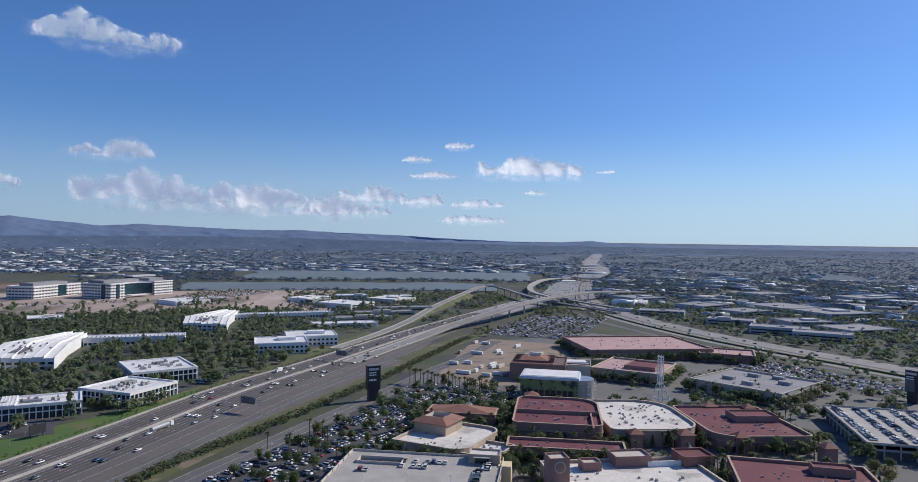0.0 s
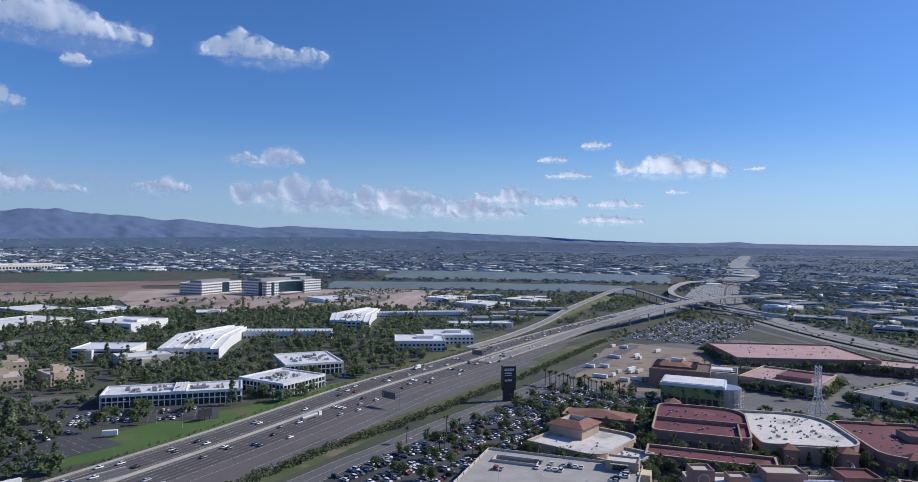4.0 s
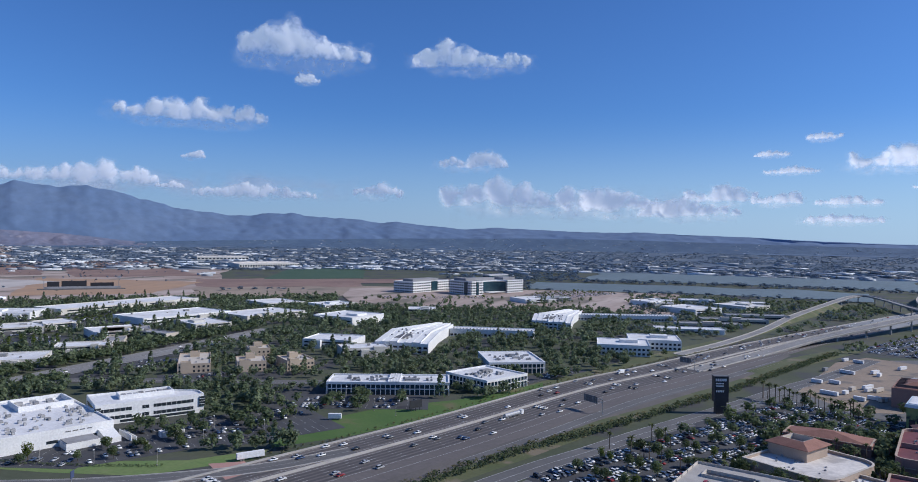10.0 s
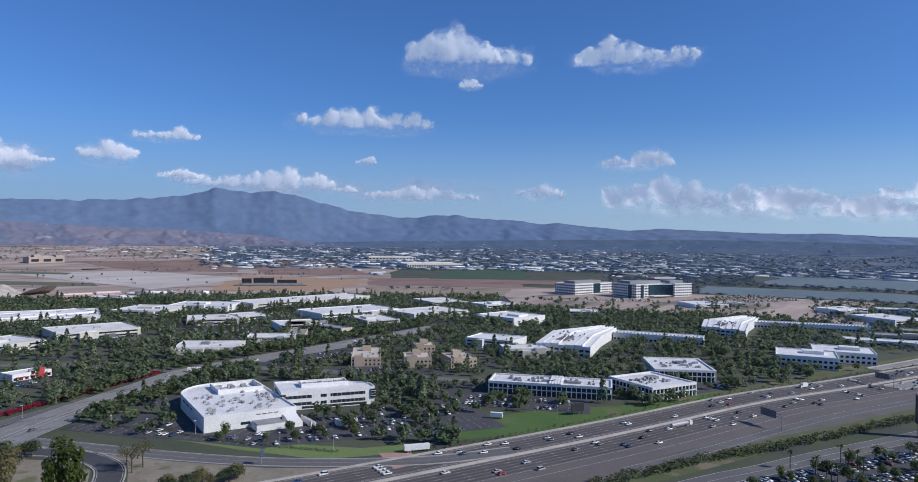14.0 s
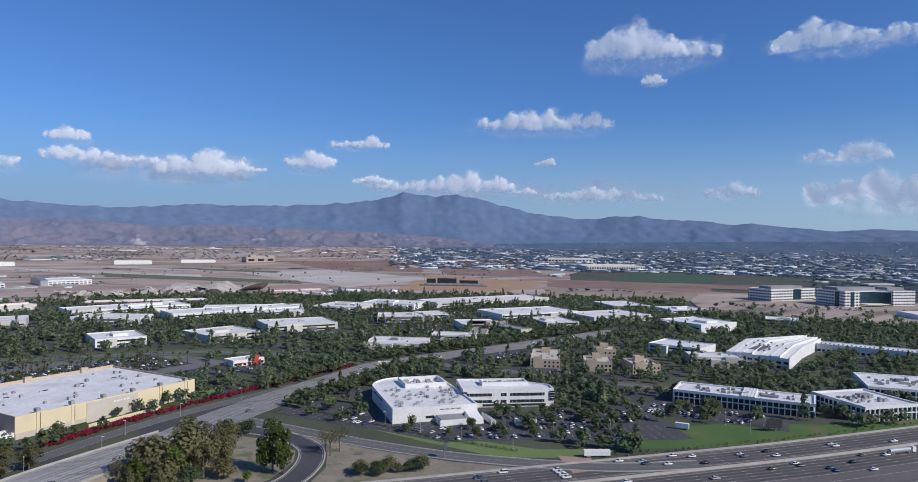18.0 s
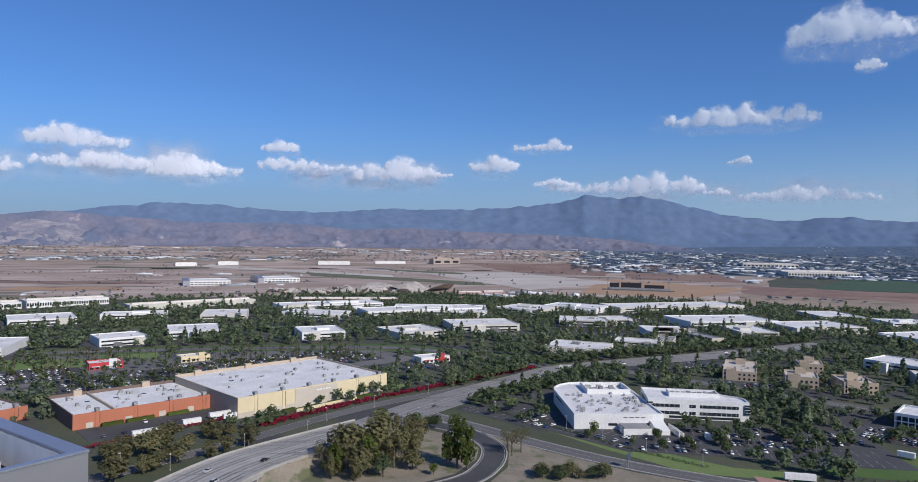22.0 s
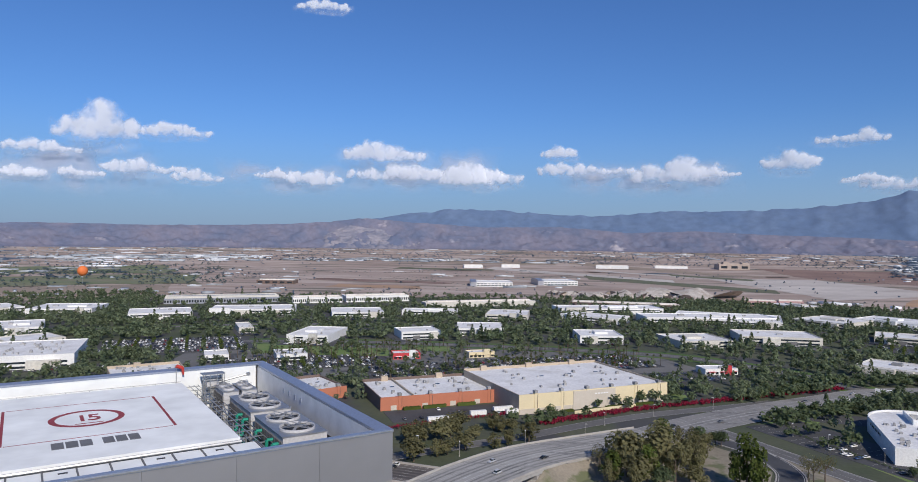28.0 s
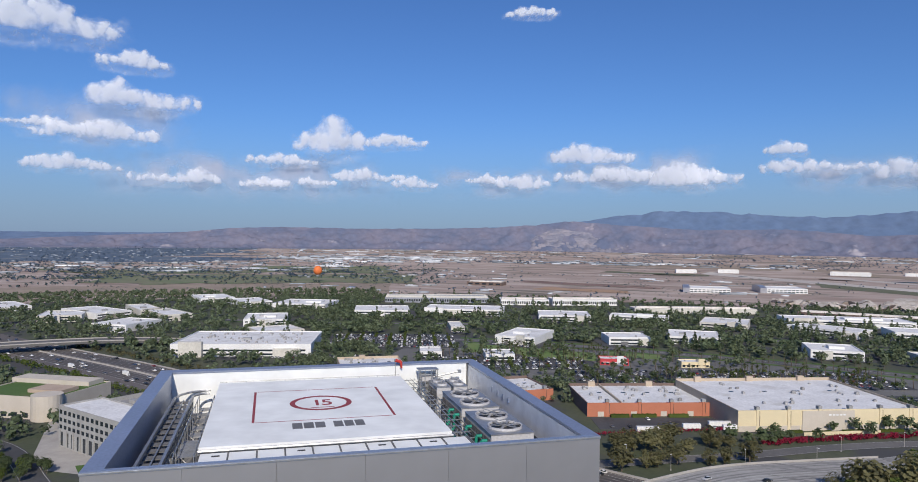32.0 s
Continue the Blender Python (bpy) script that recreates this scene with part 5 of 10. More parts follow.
def colonnade(name, x, y, w, d, h, a, label, step=3.6, ends="lr", split=None, nunits=26):
    """Two storeys of dark glass behind a white frame of posts and bands, with a crowded roof."""
    t = thing(name, pose(x, y, 0, 0, 0, a), label, "building", "freeway offices")
    block(x, y, w, d, a, 3)
    part("core", MB().box(0, 0, 0, w - 2.6, d - 2.6, h - 1.2), M_BLUEGL, t, "blue-green window glass")
    shell(t, w, d, h, M_WHITE, M_WROOF, par=1.0, th=1.2, z0=h - 1.9, wall_label="white roof band", roof_label="white flat roof")
    o = [(-w / 2 + 0.1, -d / 2 + 0.1), (w / 2 - 0.1, -d / 2 + 0.1), (w / 2 - 0.1, d / 2 - 0.1), (-w / 2 + 0.1, d / 2 - 0.1)]
    i = [(-w / 2 + 1.3, -d / 2 + 1.3), (w / 2 - 1.3, -d / 2 + 1.3), (w / 2 - 1.3, d / 2 - 1.3), (-w / 2 + 1.3, d / 2 - 1.3)]
    part("floor_band", MB().ring(o, i, h * 0.43, h * 0.43 + 0.55), M_WHITE, t)
    post = MB().box(0, 0, 0, 0.55, 0.7, h - 1.9).mesh("post", M_WHITE)
    for q in np.linspace(-w / 2 + 0.3, w / 2 - 0.3, int(w / step) + 1):
        for s in (-1, 1):
            part("post", post, None, t).location = (q, s * (d / 2 - 0.4), 0)
    for q in np.linspace(-d / 2 + 0.3, d / 2 - 0.3, int(d / step) + 1)[1:-1]:
        for s in (-1, 1):
            part("post", post, None, t).location = (s * (w / 2 - 0.4), q, 0)
    units(t, nunits, w * 0.85, d * 0.6, h - 1.0, random.Random(int(x)), big=2)
    if split:
        part("roof_break", MB().box(split, 0, h - 1.1, 9, d + 0.3, 1.5), M_WROOF, t, "raised roof strip between wings")
        for k in range(5):
            part("roof_fin", MB().box(split - 4 + k * 2, 0, h + 0.4, 0.3, d, 0.25), M_WHITE, t)
    return t


colonnade("glass_office", -287, 432, 90, 30, 9.5, 29, "long two-storey white and blue glass office beside a lawn", split=4, nunits=44)
colonnade("glass_office", -233, 488, 45, 46, 10, 71, "square two-storey white office with dark glass", nunits=24)
colonnade("glass_office", -247, 566, 49, 58, 10, 36, "angular white office with a crowded roof", nunits=26)


def twin_office():
    t = thing("white_office", pose(-182, 706, 0, 0, 0, 17), "pair of white two-storey offices joined corner to corner", "building")
    for cx, cy, w, d in ((0, 0, 52, 48), (34, 44, 54, 46)):
        shell(t, w, d, 11, M_WHITE, M_WROOF, cx=cx, cy=cy, roof_label="pale grey flat roof")
        bands(t, w, d, ((1.2, 2.2), (5.6, 2.0)), M_GLASS, "fr", 2.6, 1.6, cx=cx, cy=cy)
        part("penthouse", MB().box(cx + 6, cy + 4, 10.1, 18, 12, 3), M_WHITE, t, "white roof block")
    block(-190, 712, 60, 60, 17)
    block(-172, 764, 60, 56, 17)


twin_office()


def campus(name, front, middle, back, h, label, tail):
    """A fan-shaped white building of long roof ribs from a front line over a middle line to a narrow back, with a dark court, and a long low wing behind it. Each line is its two ends."""
    c = (Vector(front[0]) + Vector(front[1]) + Vector(back[0]) + Vector(back[1])) / 4
    t = thing(name, pose(c.x, c.y, 0), label, "building", "white campus buildings")
    f, m, k = [[Vector(q) - c for q in line] for line in (front, middle, back)]
    ax = (k[0] + k[1]) / 2 - (f[0] + f[1]) / 2
    w = (f[1] - f[0]).length
    block(c.x, c.y, ax.length + 8, w + 6, math.degrees(math.atan2(ax.y, ax.x)))
    n = 7
    for i in range(n):
        s0, s1 = i / n, (i + 1) / n - 0.006
        p = [line[0].lerp(line[1], s) for line, s in ((f, s0), (f, s1), (m, s1), (k, s1), (k, s0), (m, s0))]
        z = h - 0.4 + 0.5 * (i % 3)
        rib = part("roof_rib", MB().prism([(q.x, q.y) for q in p], 0, z), M_WHITE, t, "bright white stepped roof rib")
        e = MB()
        for q, r in ((p[1], p[2]), (p[2], p[3])):
            d = r - q
            e.box((q.x + r.x) / 2, (q.y + r.y) / 2, z, d.length, 0.5, 0.9, math.degrees(math.atan2(d.y, d.x)))
        part("parapet", e, M_WHITE, rib)
    mid = f[0].lerp(f[1], 0.42)
    a_ = math.degrees(math.atan2(ax.y, ax.x))
    cc = mid + (m[0].lerp(m[1], 0.42) - mid) * 0.45
    part("court", MB().box(cc.x, cc.y, h + 0.7, ax.length * 0.2, w * 0.2, 0.15, a_), M_GREYP, t, "dark open court")
    fa = math.degrees(math.atan2((f[1] - f[0]).y, (f[1] - f[0]).x))
    for i in range(9):
        for z in (1.2, 5.4):
            q = f[0].lerp(f[1], (i + 0.5) / 9)
            part("window", pane(4.2, 2.0, M_GLASS), None, t).matrix_basis = pose(q.x, q.y - 0.12, z, 0, 0, fa)
    r_ = random.Random(int(c.x))
    for i in range(18):
        q = f[0].lerp(f[1], r_.uniform(0.1, 0.9)).lerp(m[0].lerp(m[1], r_.uniform(0.2, 0.8)), r_.uniform(0.2, 1.0))
        part("roof_unit", UNIT, None, t).location = (q.x, q.y, h + 0.55)
    tx, ty, ta, tw, td = tail
    wg = thing("campus_wing", pose(tx, ty, 0, 0, 0, ta), "long low white wing with a row of roof vents", "building", "white campus buildings")
    block(tx, ty, tw, td, ta)
    shell(wg, tw, td, h - 2, M_WHITE, M_WROOF)
    for i in range(int(tw / 4)):
        part("roof_vent", MB().box(-tw / 2 + 3 + i * 4, -td * 0.1, h - 2.9, 1.4, 1.6, 1.0), M_HVAC, wg)
    bands(wg, tw, td, ((1.0, 2.4),), M_GLASS, "f", 3.0, 1.2)
    return t


campus("campus_building", ((-398, 571), (-342, 583)), ((-438, 663), (-372, 656)), ((-424, 736), (-396, 734)), 11, "fan-shaped white campus building with a stepped roof", (-345, 737, 19, 98, 24))
campus("campus_building", ((-336, 838), (-280, 832)), ((-363, 915), (-300, 902)), ((-346, 1000), (-316, 988)), 10, "white campus building with a dark open court", (-252, 992, 25, 140, 22))
office_block(-458, 583, 54, 42, 9, 16)
office_block(-398, 552, 46, 30, 9, 48)


def curved_office():
    """White research building: a round-ended block and a higher block with window bands."""
    t = thing("research_building", pose(-406, 239, 0, 0, 0, 74), "large white research building with a rounded end and crowded roof", "building")
    block(-400, 236, 62, 98, 74, 3)
    w, d, h = 55, 90, 9.6
    pts = [(-w / 2, -d / 2), (w / 2, -d / 2), (w / 2, d / 2 - 2)]
    for k in range(13):  # rounded far end
        a = radians(80 + k * 8.6)
        pts.append((-2 + (w / 2 - 2) * math.cos(a), d / 2 - 25 + 27 * math.sin(a)))
    inn = [(x * 0.975, y * 0.985) for x, y in pts]
    part("wall", MB().ring(pts, inn, 0, h), M_WHITE, t, "white wall")
    part("roof", MB().prism([(x * 0.97, y * 0.98) for x, y in pts], h - 1.4, h - 1.0), M_WROOF, t)
    rg_ = random.Random(3)
    units(t, 58, w * 1.0, d * 0.72, h - 1.0, rg_, 0, -12, size=0.85)
    o = [(-6, 12), (24, 12), (24, 36), (-6, 36)]
    i = [(-5.4, 12.6), (23.4, 12.6), (23.4, 35.4), (-5.4, 35.4)]
    part("plant_screen", MB().ring(o, i, h - 1, h + 2.2), M_WHITE, t, "white screen round roof plant")
    for k in range(9):
        part("plant_box", MB().box(-1 + (k % 3) * 8 + rg_.uniform(-1, 1), 17 + (k // 3) * 7, h - 1, rg_.uniform(2.5, 5), rg_.uniform(2, 4), rg_.uniform(1.5, 2.8)), M_HVAC, t)
    bands(t, 26, d, ((2.2, 1.6),), M_GLASS, "f", 5.5, 0.4, cx=6)
    for k in range(7):
        part("window", pane(2.2, 1.4, M_GLASS), None, t).matrix_basis = pose(-w / 2 - 0.02, -d / 2 + 34 + k * 4, 6.2, 0, 0, 90)
    for k in range(4):
        part("sign_bar", MB().box(4 + k * 3.6, -d / 2 - 0.08, 7.0, 2.6, 0.1, 0.55), M_GREYP, t, "dark sign lettering bar")
    part("dock", MB().box(8, -d / 2 - 6.2, 0, 17, 12, 3.6), M_WHITE, t, "white loading annex")
    part("dock_roof", MB().box(8, -d / 2 - 6.2, 3.6, 16, 11, 0.5), M_GROOF, t)
    gab = MB()
    gab.add([(19, -d / 2 - 13, 0), (27, -d / 2 - 13, 0), (27, -d / 2 - 0.3, 0), (19, -d / 2 - 0.3, 0), (19, -d / 2 - 13, 3), (27, -d / 2 - 13, 3), (27, -d / 2 - 0.3, 5.5), (19, -d / 2 - 0.3, 5.5)], [(0, 1, 5, 4), (1, 2, 6, 5), (2, 3, 7, 6), (3, 0, 4, 7), (4, 5, 6, 7)])
    part("stair_shed", gab, M_WHITE, t, "white sloping stair shed")
    wall = MB().box(31, -d / 2 - 8, 0, 0.5, 18, 3.4)
    wall.box(33.5, -d / 2 - 8, 0, 0.5, 18, 2.4)
    part("yard_wall", wall, M_WHITE, t, "white yard walls")
    t2 = thing("research_wing", pose(-384, 296, 0, 0, 0, 64), "white three-storey wing with ribbon windows", "building")
    block(-376, 290, 66, 36, 64, 3)
    w, d, h = 63, 35, 12.4
    pts = [(-w / 2, -d / 2), (w / 2, -d / 2), (w / 2, -d / 2 + 10)] + [(w / 2 - 2 - k * 5.2, -d / 2 + 14 + 20 * math.sin(k / 9 * math.pi / 2)) for k in range(10)] + [(-w / 2, d / 2)]
    part("wall", MB().ring(pts, [(x * 0.98, y * 0.97) for x, y in pts], 0, h), M_WHITE, t2)
    part("roof", MB().prism([(x * 0.975, y * 0.965) for x, y in pts], h - 1.4, h - 1.0), M_WROOF, t2)
    for z in (2.9, 7.4):
        for q, L in ((-20, 17), (-3.5, 4), (13, 24)):
            rib = part("ribbon_window", MB().box(q, -d / 2 - 0.03, z, L, 0.14, 2.0), M_GLASS, t2, "dark ribbon window")
            for k in range(int(L / 3)):
                part("mullion", MB().box(q - L / 2 + 1.5 + k * 3, -d / 2 - 0.12, z, 0.12, 0.06, 2.0), M_WHITE, rib)
    part("ground_glazing", MB().box(4, -d / 2 - 0.03, 0.6, 44, 0.14, 1.5), M_GLASS, t2)
    for sx in (-1, 1):
        part("corner_glass", MB().box(sx * (w / 2 - 1.2), -d / 2 + 0.2, 4.6, 3.4, 2.0, 6.0), M_GLASS, t2, "dark corner glazing grid")
        for k in range(3):
            part("corner_bar", MB().box(sx * (w / 2 - 1.2), -d / 2 + 0.2, 5.8 + k * 1.7, 3.5, 2.1, 0.2), M_WHITE, t2)
    part("end_glazing", MB().box(-w / 2 - 0.03, 0, 7.8, 0.14, 26, 1.8), M_GLASS, t2)
    o = [(-16, -4), (16, -4), (16, 8), (-16, 8)]
    part("plant_screen", MB().ring(o, [(x * 0.96, y * 0.9) for x, y in o], h - 1, h + 1.8), M_WHITE, t2, "white screen round roof plant")
    for k in range(8):
        part("plant_box", MB().box(-13 + k * 3.6, 2 + rg_.uniform(-3, 3), h - 1, 2.6, rg_.uniform(2, 5), rg_.uniform(1.5, 2.6)), M_HVAC, t2)


curved_office()
shed = thing("utility_shed", pose(-329, 271, 0, 0, 0, 64), "small white flat-roofed utility shed in the car park", "shed")
shell(shed, 13, 6, 3.2, M_WHITE, M_WROOF, par=0.4, th=0.3)
part("door", pane(2.0, 2.2, M_GLASS), None, shed).location = (2, -3.05, 0.1)


def stucco(x, y, w, d, h, a, label):
    t = thing("stucco_building", pose(x, y, 0, 0, 0, a), label, "building", "tan stucco buildings")
    block(x, y, w, d, a)
    shell(t, w, d, h, M_TANW, M_BEIGE, wall_label="tan stucco wall")
    for k, (cx, cy, hh) in enumerate(((-w / 4, -d / 2 + 3, h + 1.5), (w / 4, -d / 2 + 5, h - 2), (0, d / 4, h + 3.4))):
        shell(t, 8, 7, hh, M_TANW, M_BEIGE, cx=cx, cy=cy)
    bands(t, w, d, ((1.0, 1.8), (4.6, 1.6)), M_GLASS, "f", 1.6, 1.6)
    units(t, 6, w, d, h - 0.9, brng)


stucco(-483, 421, 26, 58, 8, 48, "tan stucco building with a white flat roof")
stucco(-437, 441, 24, 30, 9, 48, "stepped tan stucco office with towers")
stucco(-409, 466, 24, 30, 9, 60, "stepped tan stucco office with towers")
stucco(-478, 492, 20, 22, 9, 50, "small tan stucco office among trees")


def store(name, x, y, w, d, h, a, wall, side, label, accents, bays):
    t = thing(name, pose(x, y, 0, 0, 0, a), label, "store")
    block(x, y, w, d, a, 4)
    o = [(-w / 2, -d / 2), (w / 2, -d / 2), (w / 2, d / 2), (-w / 2, d / 2)]
    for k, (p, q) in enumerate(zip(o, o[1:] + o[:1])):
        L = math.hypot(q[0] - p[0], q[1] - p[1])
        aa = math.degrees(math.atan2(q[1] - p[1], q[0] - p[0]))
        ob = part("wall", MB().box(0, 0.3, 0, L - (0.0 if k % 2 == 0 else 1.3), 0.6, h + (0.8 if k == 2 else 0)), wall if k == 0 else side, t)
        ob.matrix_basis = pose((p[0] + q[0]) / 2, (p[1] + q[1]) / 2, 0, 0, 0, aa)
    part("roof", MB().box(0, 0, h - 1.5, w - 1.4, d - 1.4, 0.3), M_WROOF, t, "pale flat roof")
    for k in range(bays):
        q = -w / 2 + (k + 0.62) * w / bays
        pl = part("pier", MB().box(q, -d / 2 + 0.9, 0, 1.9, 2.6, h + 0.5), wall, t, "wall pier with a dark cap")
        part("cap", MB().box(q, -d / 2 + 0.9, h + 0.5, 2.4, 3.0, 1.7), M_HVAC, pl, "grey metal cap")
        part("downpipe", MB().box(q + 1.3, -d / 2 - 0.15, 2.0, 0.25, 0.25, h - 2.5), M_BROWNW, t)
    for k in range(bays // 2):
        part("back_pier", MB().box(-w / 2 + (k + 0.4) * w / (bays // 2), d / 2 - 1.2, 0, 5, 3, h + 2.4), accents, t)
    units(t, 26, w, d, h - 1.2, random.Random(int(w)), big=0)
    for k in range(4):
        part("skylight", MB().box(-w * 0.3 + k * w * 0.2, d * 0.1, h - 1.2, 3.0, 1.6, 0.35), M_GLASS, t)
    return t


orange = store("orange_store", -492, -57, 86, 58, 9, 115, M_ORANGE, M_BROWNW, "orange-walled strip store with a pale flat roof", M_TANW, 4)
part("fire_wall", MB().box(-20, 0, 7.6, 0.8, 56, 1.8), M_TANW, orange, "dividing roof wall")
for q in (-34, -12, 8, 26):
    part("roller_door", MB().box(q, -29.1, 0.1, 4, 0.2, 3.2), M_BEIGE, orange, "pale roller door")
yellow = store("warehouse_store", -517, 40, 120, 92, 13, 117, M_CREAM, M_TANW, "big cream-yellow warehouse store with a white flat roof", M_TANW, 6)
part("entry_panel", MB().box(-2, -46.2, 0.1, 34, 0.5, 12.3), M_BEIGE, yellow, "greyish wall panel")
for k in range(5):
    part("sign_bar", MB().box(-1 + k * 2.3, -46.55, 9.3, 1.7, 0.12, 0.9), M_WHITE, yellow, "white sign lettering bar")
for k in range(6):
    part("wall_base", MB().box(-60 + 10 + k * 20, -46.15, 0.1, 19.4, 0.25, 3.4), M_BEIGE, yellow, "paler wall base")
store("strip_store", -486, -150, 52, 46, 8, 130, M_ORANGE, M_BROWNW, "small orange strip store beside the tower", M_TANW, 3)
store("strip_store", -520, -283, 54, 44, 9, 125, M_TANW, M_TANW, "tan strip store with a sloping parapet", M_TANW, 3)


def eatery(x, y, w, d, h, a, m, label, awn):
    t = thing("restaurant", pose(x, y, 0, 0, 0, a), label, "restaurant")
    block(x, y, w, d, a)
    shell(t, w, d, h, m, M_WROOF, par=0.7, th=0.4)
    part("sign_tower", MB().box(w * 0.2, -d / 2 + 0.5, 0, 6, 2.4, h + 2.5), awn, t)
    bands(t, w, d, ((0.6, 2.0),), M_GLASS, "f", 2.6, 1.0)
    for q in (-0.3, 0.05, 0.35):
        part("awning", MB().box(q * w, -d / 2 - 0.7, 2.7, w * 0.22, 1.4, 0.35), awn, t)
    units(t, 4, w, d, h - 0.7, brng)


M_SIGNRED = mat("restaurant_red", (0.5, 0.05, 0.06), (0.45, 0.04, 0.05), 0.5, 0.6)
eatery(-612, 181, 30, 17, 5.5, 103, M_WHITE, "white and red fast-food restaurant in a car park", M_SIGNRED)
eatery(-650, -98, 26, 16, 6, 108, M_SIGNRED, "dark red restaurant with a white end", M_WHITE)
eatery(-668, -28, 26, 14, 5.5, 112, M_CREAM, "small cream-coloured restaurant in a car park", M_CREAM)

office_block(-631, 346, 61, 45, 7, 48, "white")
office_block(-829, 459, 63, 51, 8, 62, "white")
office_block(-827, 509, 40, 45, 8, 82, "white")
office_block(-982, 447, 72, 80, 9, 38, "white")
office_block(-987, 535, 90, 65, 9, 40, "white")
office_block(-971, 705, 236, 66, 9, 89, "white")
office_block(-995, 307, 141, 95, 9, 71, "white")
office_block(-712, 506, 51, 49, 8, 69, "white")
office_block(-784, 647, 130, 73, 9, 83, "white")
office_block(-686, 609, 46, 62, 8, 74, "white")
office_block(-805, 865, 64, 78, 8, 71, "white")
office_block(-705, 731, 102, 69, 8, 83, "white")
office_block(-568, 754, 67, 67, 11, -3, "white")
office_block(-705, 892, 61, 52, 8, 70, "white")
office_block(-544, 905, 42, 44, 8, 29, "white")
office_block(-471, 1179, 63, 62, 8, 51, "white")
office_block(-272, 1259, 72, 41, 9, 65, "white")
office_block(-1215, 484, 87, 49, 8, 29, "white")
office_block(-636, 420, 49, 31, 8, 49, "white")
office_block(-669, -833, 52, 68, 9, 133, "white")
office_block(-719, -832, 50, 95, 9, 167, "white")
office_block(-639, -687, 49, 63, 9, 97, "white")
office_block(-747, -731, 35, 95, 9, 155, "white")
office_block(-970, -844, 57, 82, 9, 143, "white")
office_block(-946, -743, 48, 74, 9, 145, "white")
office_block(-962, -644, 86, 81, 9, 106, "white")
office_block(-761, -572, 54, 76, 9, 124, "white")
office_block(-672, -492, 52, 48, 8, 145, "white")
office_block(-929, -487, 81, 70, 9, 118, "white")
office_block(-998, -378, 120, 65, 9, 106, "white")
office_block(-811, -320, 17, 54, 7, 117, "white")
office_block(-760, -214, 46, 74, 9, 87, "white")
office_block(-636, -206, 28, 31, 6, 115, "white")
office_block(-987, -221, 73, 66, 9, 106, "white")
office_block(-1010, -116, 80, 34, 9, 91, "white")
office_block(-995, -1, 59, 70, 9, 86, "white")
office_block(-978, 121, 85, 43, 9, 59, "white")
office_block(-1101, 155, 164, 58, 9, 101, "white")
office_block(-793, 101, 48, 51, 9, 94, "white")
office_block(-622, -272, 21, 29, 6, 116, "white")
office_block(-727, -1025, 41, 95, 7, 158, "white")
office_block(-777, -803, 31, 95, 9, 149, "white")
office_block(392, 985, 62, 36, 9, -28, "far")
office_block(418, 892, 70, 38, 10, -28, "far")
office_block(446, 838, 66, 34, 10, -30, "far")
office_block(330, 1110, 70, 40, 8, -20, "far")
office_block(530, 911, 84, 60, 8, 18, "far")
office_block(618, 1135, 101, 95, 8, 17, "far")
office_block(580, 1224, 93, 95, 8, 21, "far")
office_block(473, 1133, 73, 52, 8, 30, "far")
office_block(437, 1231, 75, 59, 8, 34, "far")
office_block(497, 989, 70, 51, 8, 7, "far")
office_block(881, 1473, 126, 82, 8, 23, "far")
office_block(364, 1383, 79, 77, 8, 30, "far")
office_block(689, 1537, 98, 73, 8, 20, "far")
office_block(-190, 1165, 67, 70, 9, 62, "white")
office_block(-123, 1263, 65, 65, 9, 60, "white")
office_block(-150, 905, 84, 26, 6, 20, "white")
office_block(-137, 976, 84, 26, 6, 20, "grey")
office_block(-113, 1052, 90, 26, 6, 20, "grey")
office_block(-89, 1128, 90, 26, 6, 20, "grey")
office_block(-207, 1334, 60, 34, 8, 20, "white")
office_block(-116, 1330, 60, 34, 8, 20, "white")
office_block(-446, 1224, 60, 30, 8, 30, "white")
office_block(-270, 1247, 42, 73, 8, 44, "white")
office_block(-699, 512, 50, 39, 8, 54, "grey")
office_block(-642, 458, 19, 36, 8, 49, "grey")
office_block(-663, 515, 71, 17, 8, 2, "grey")


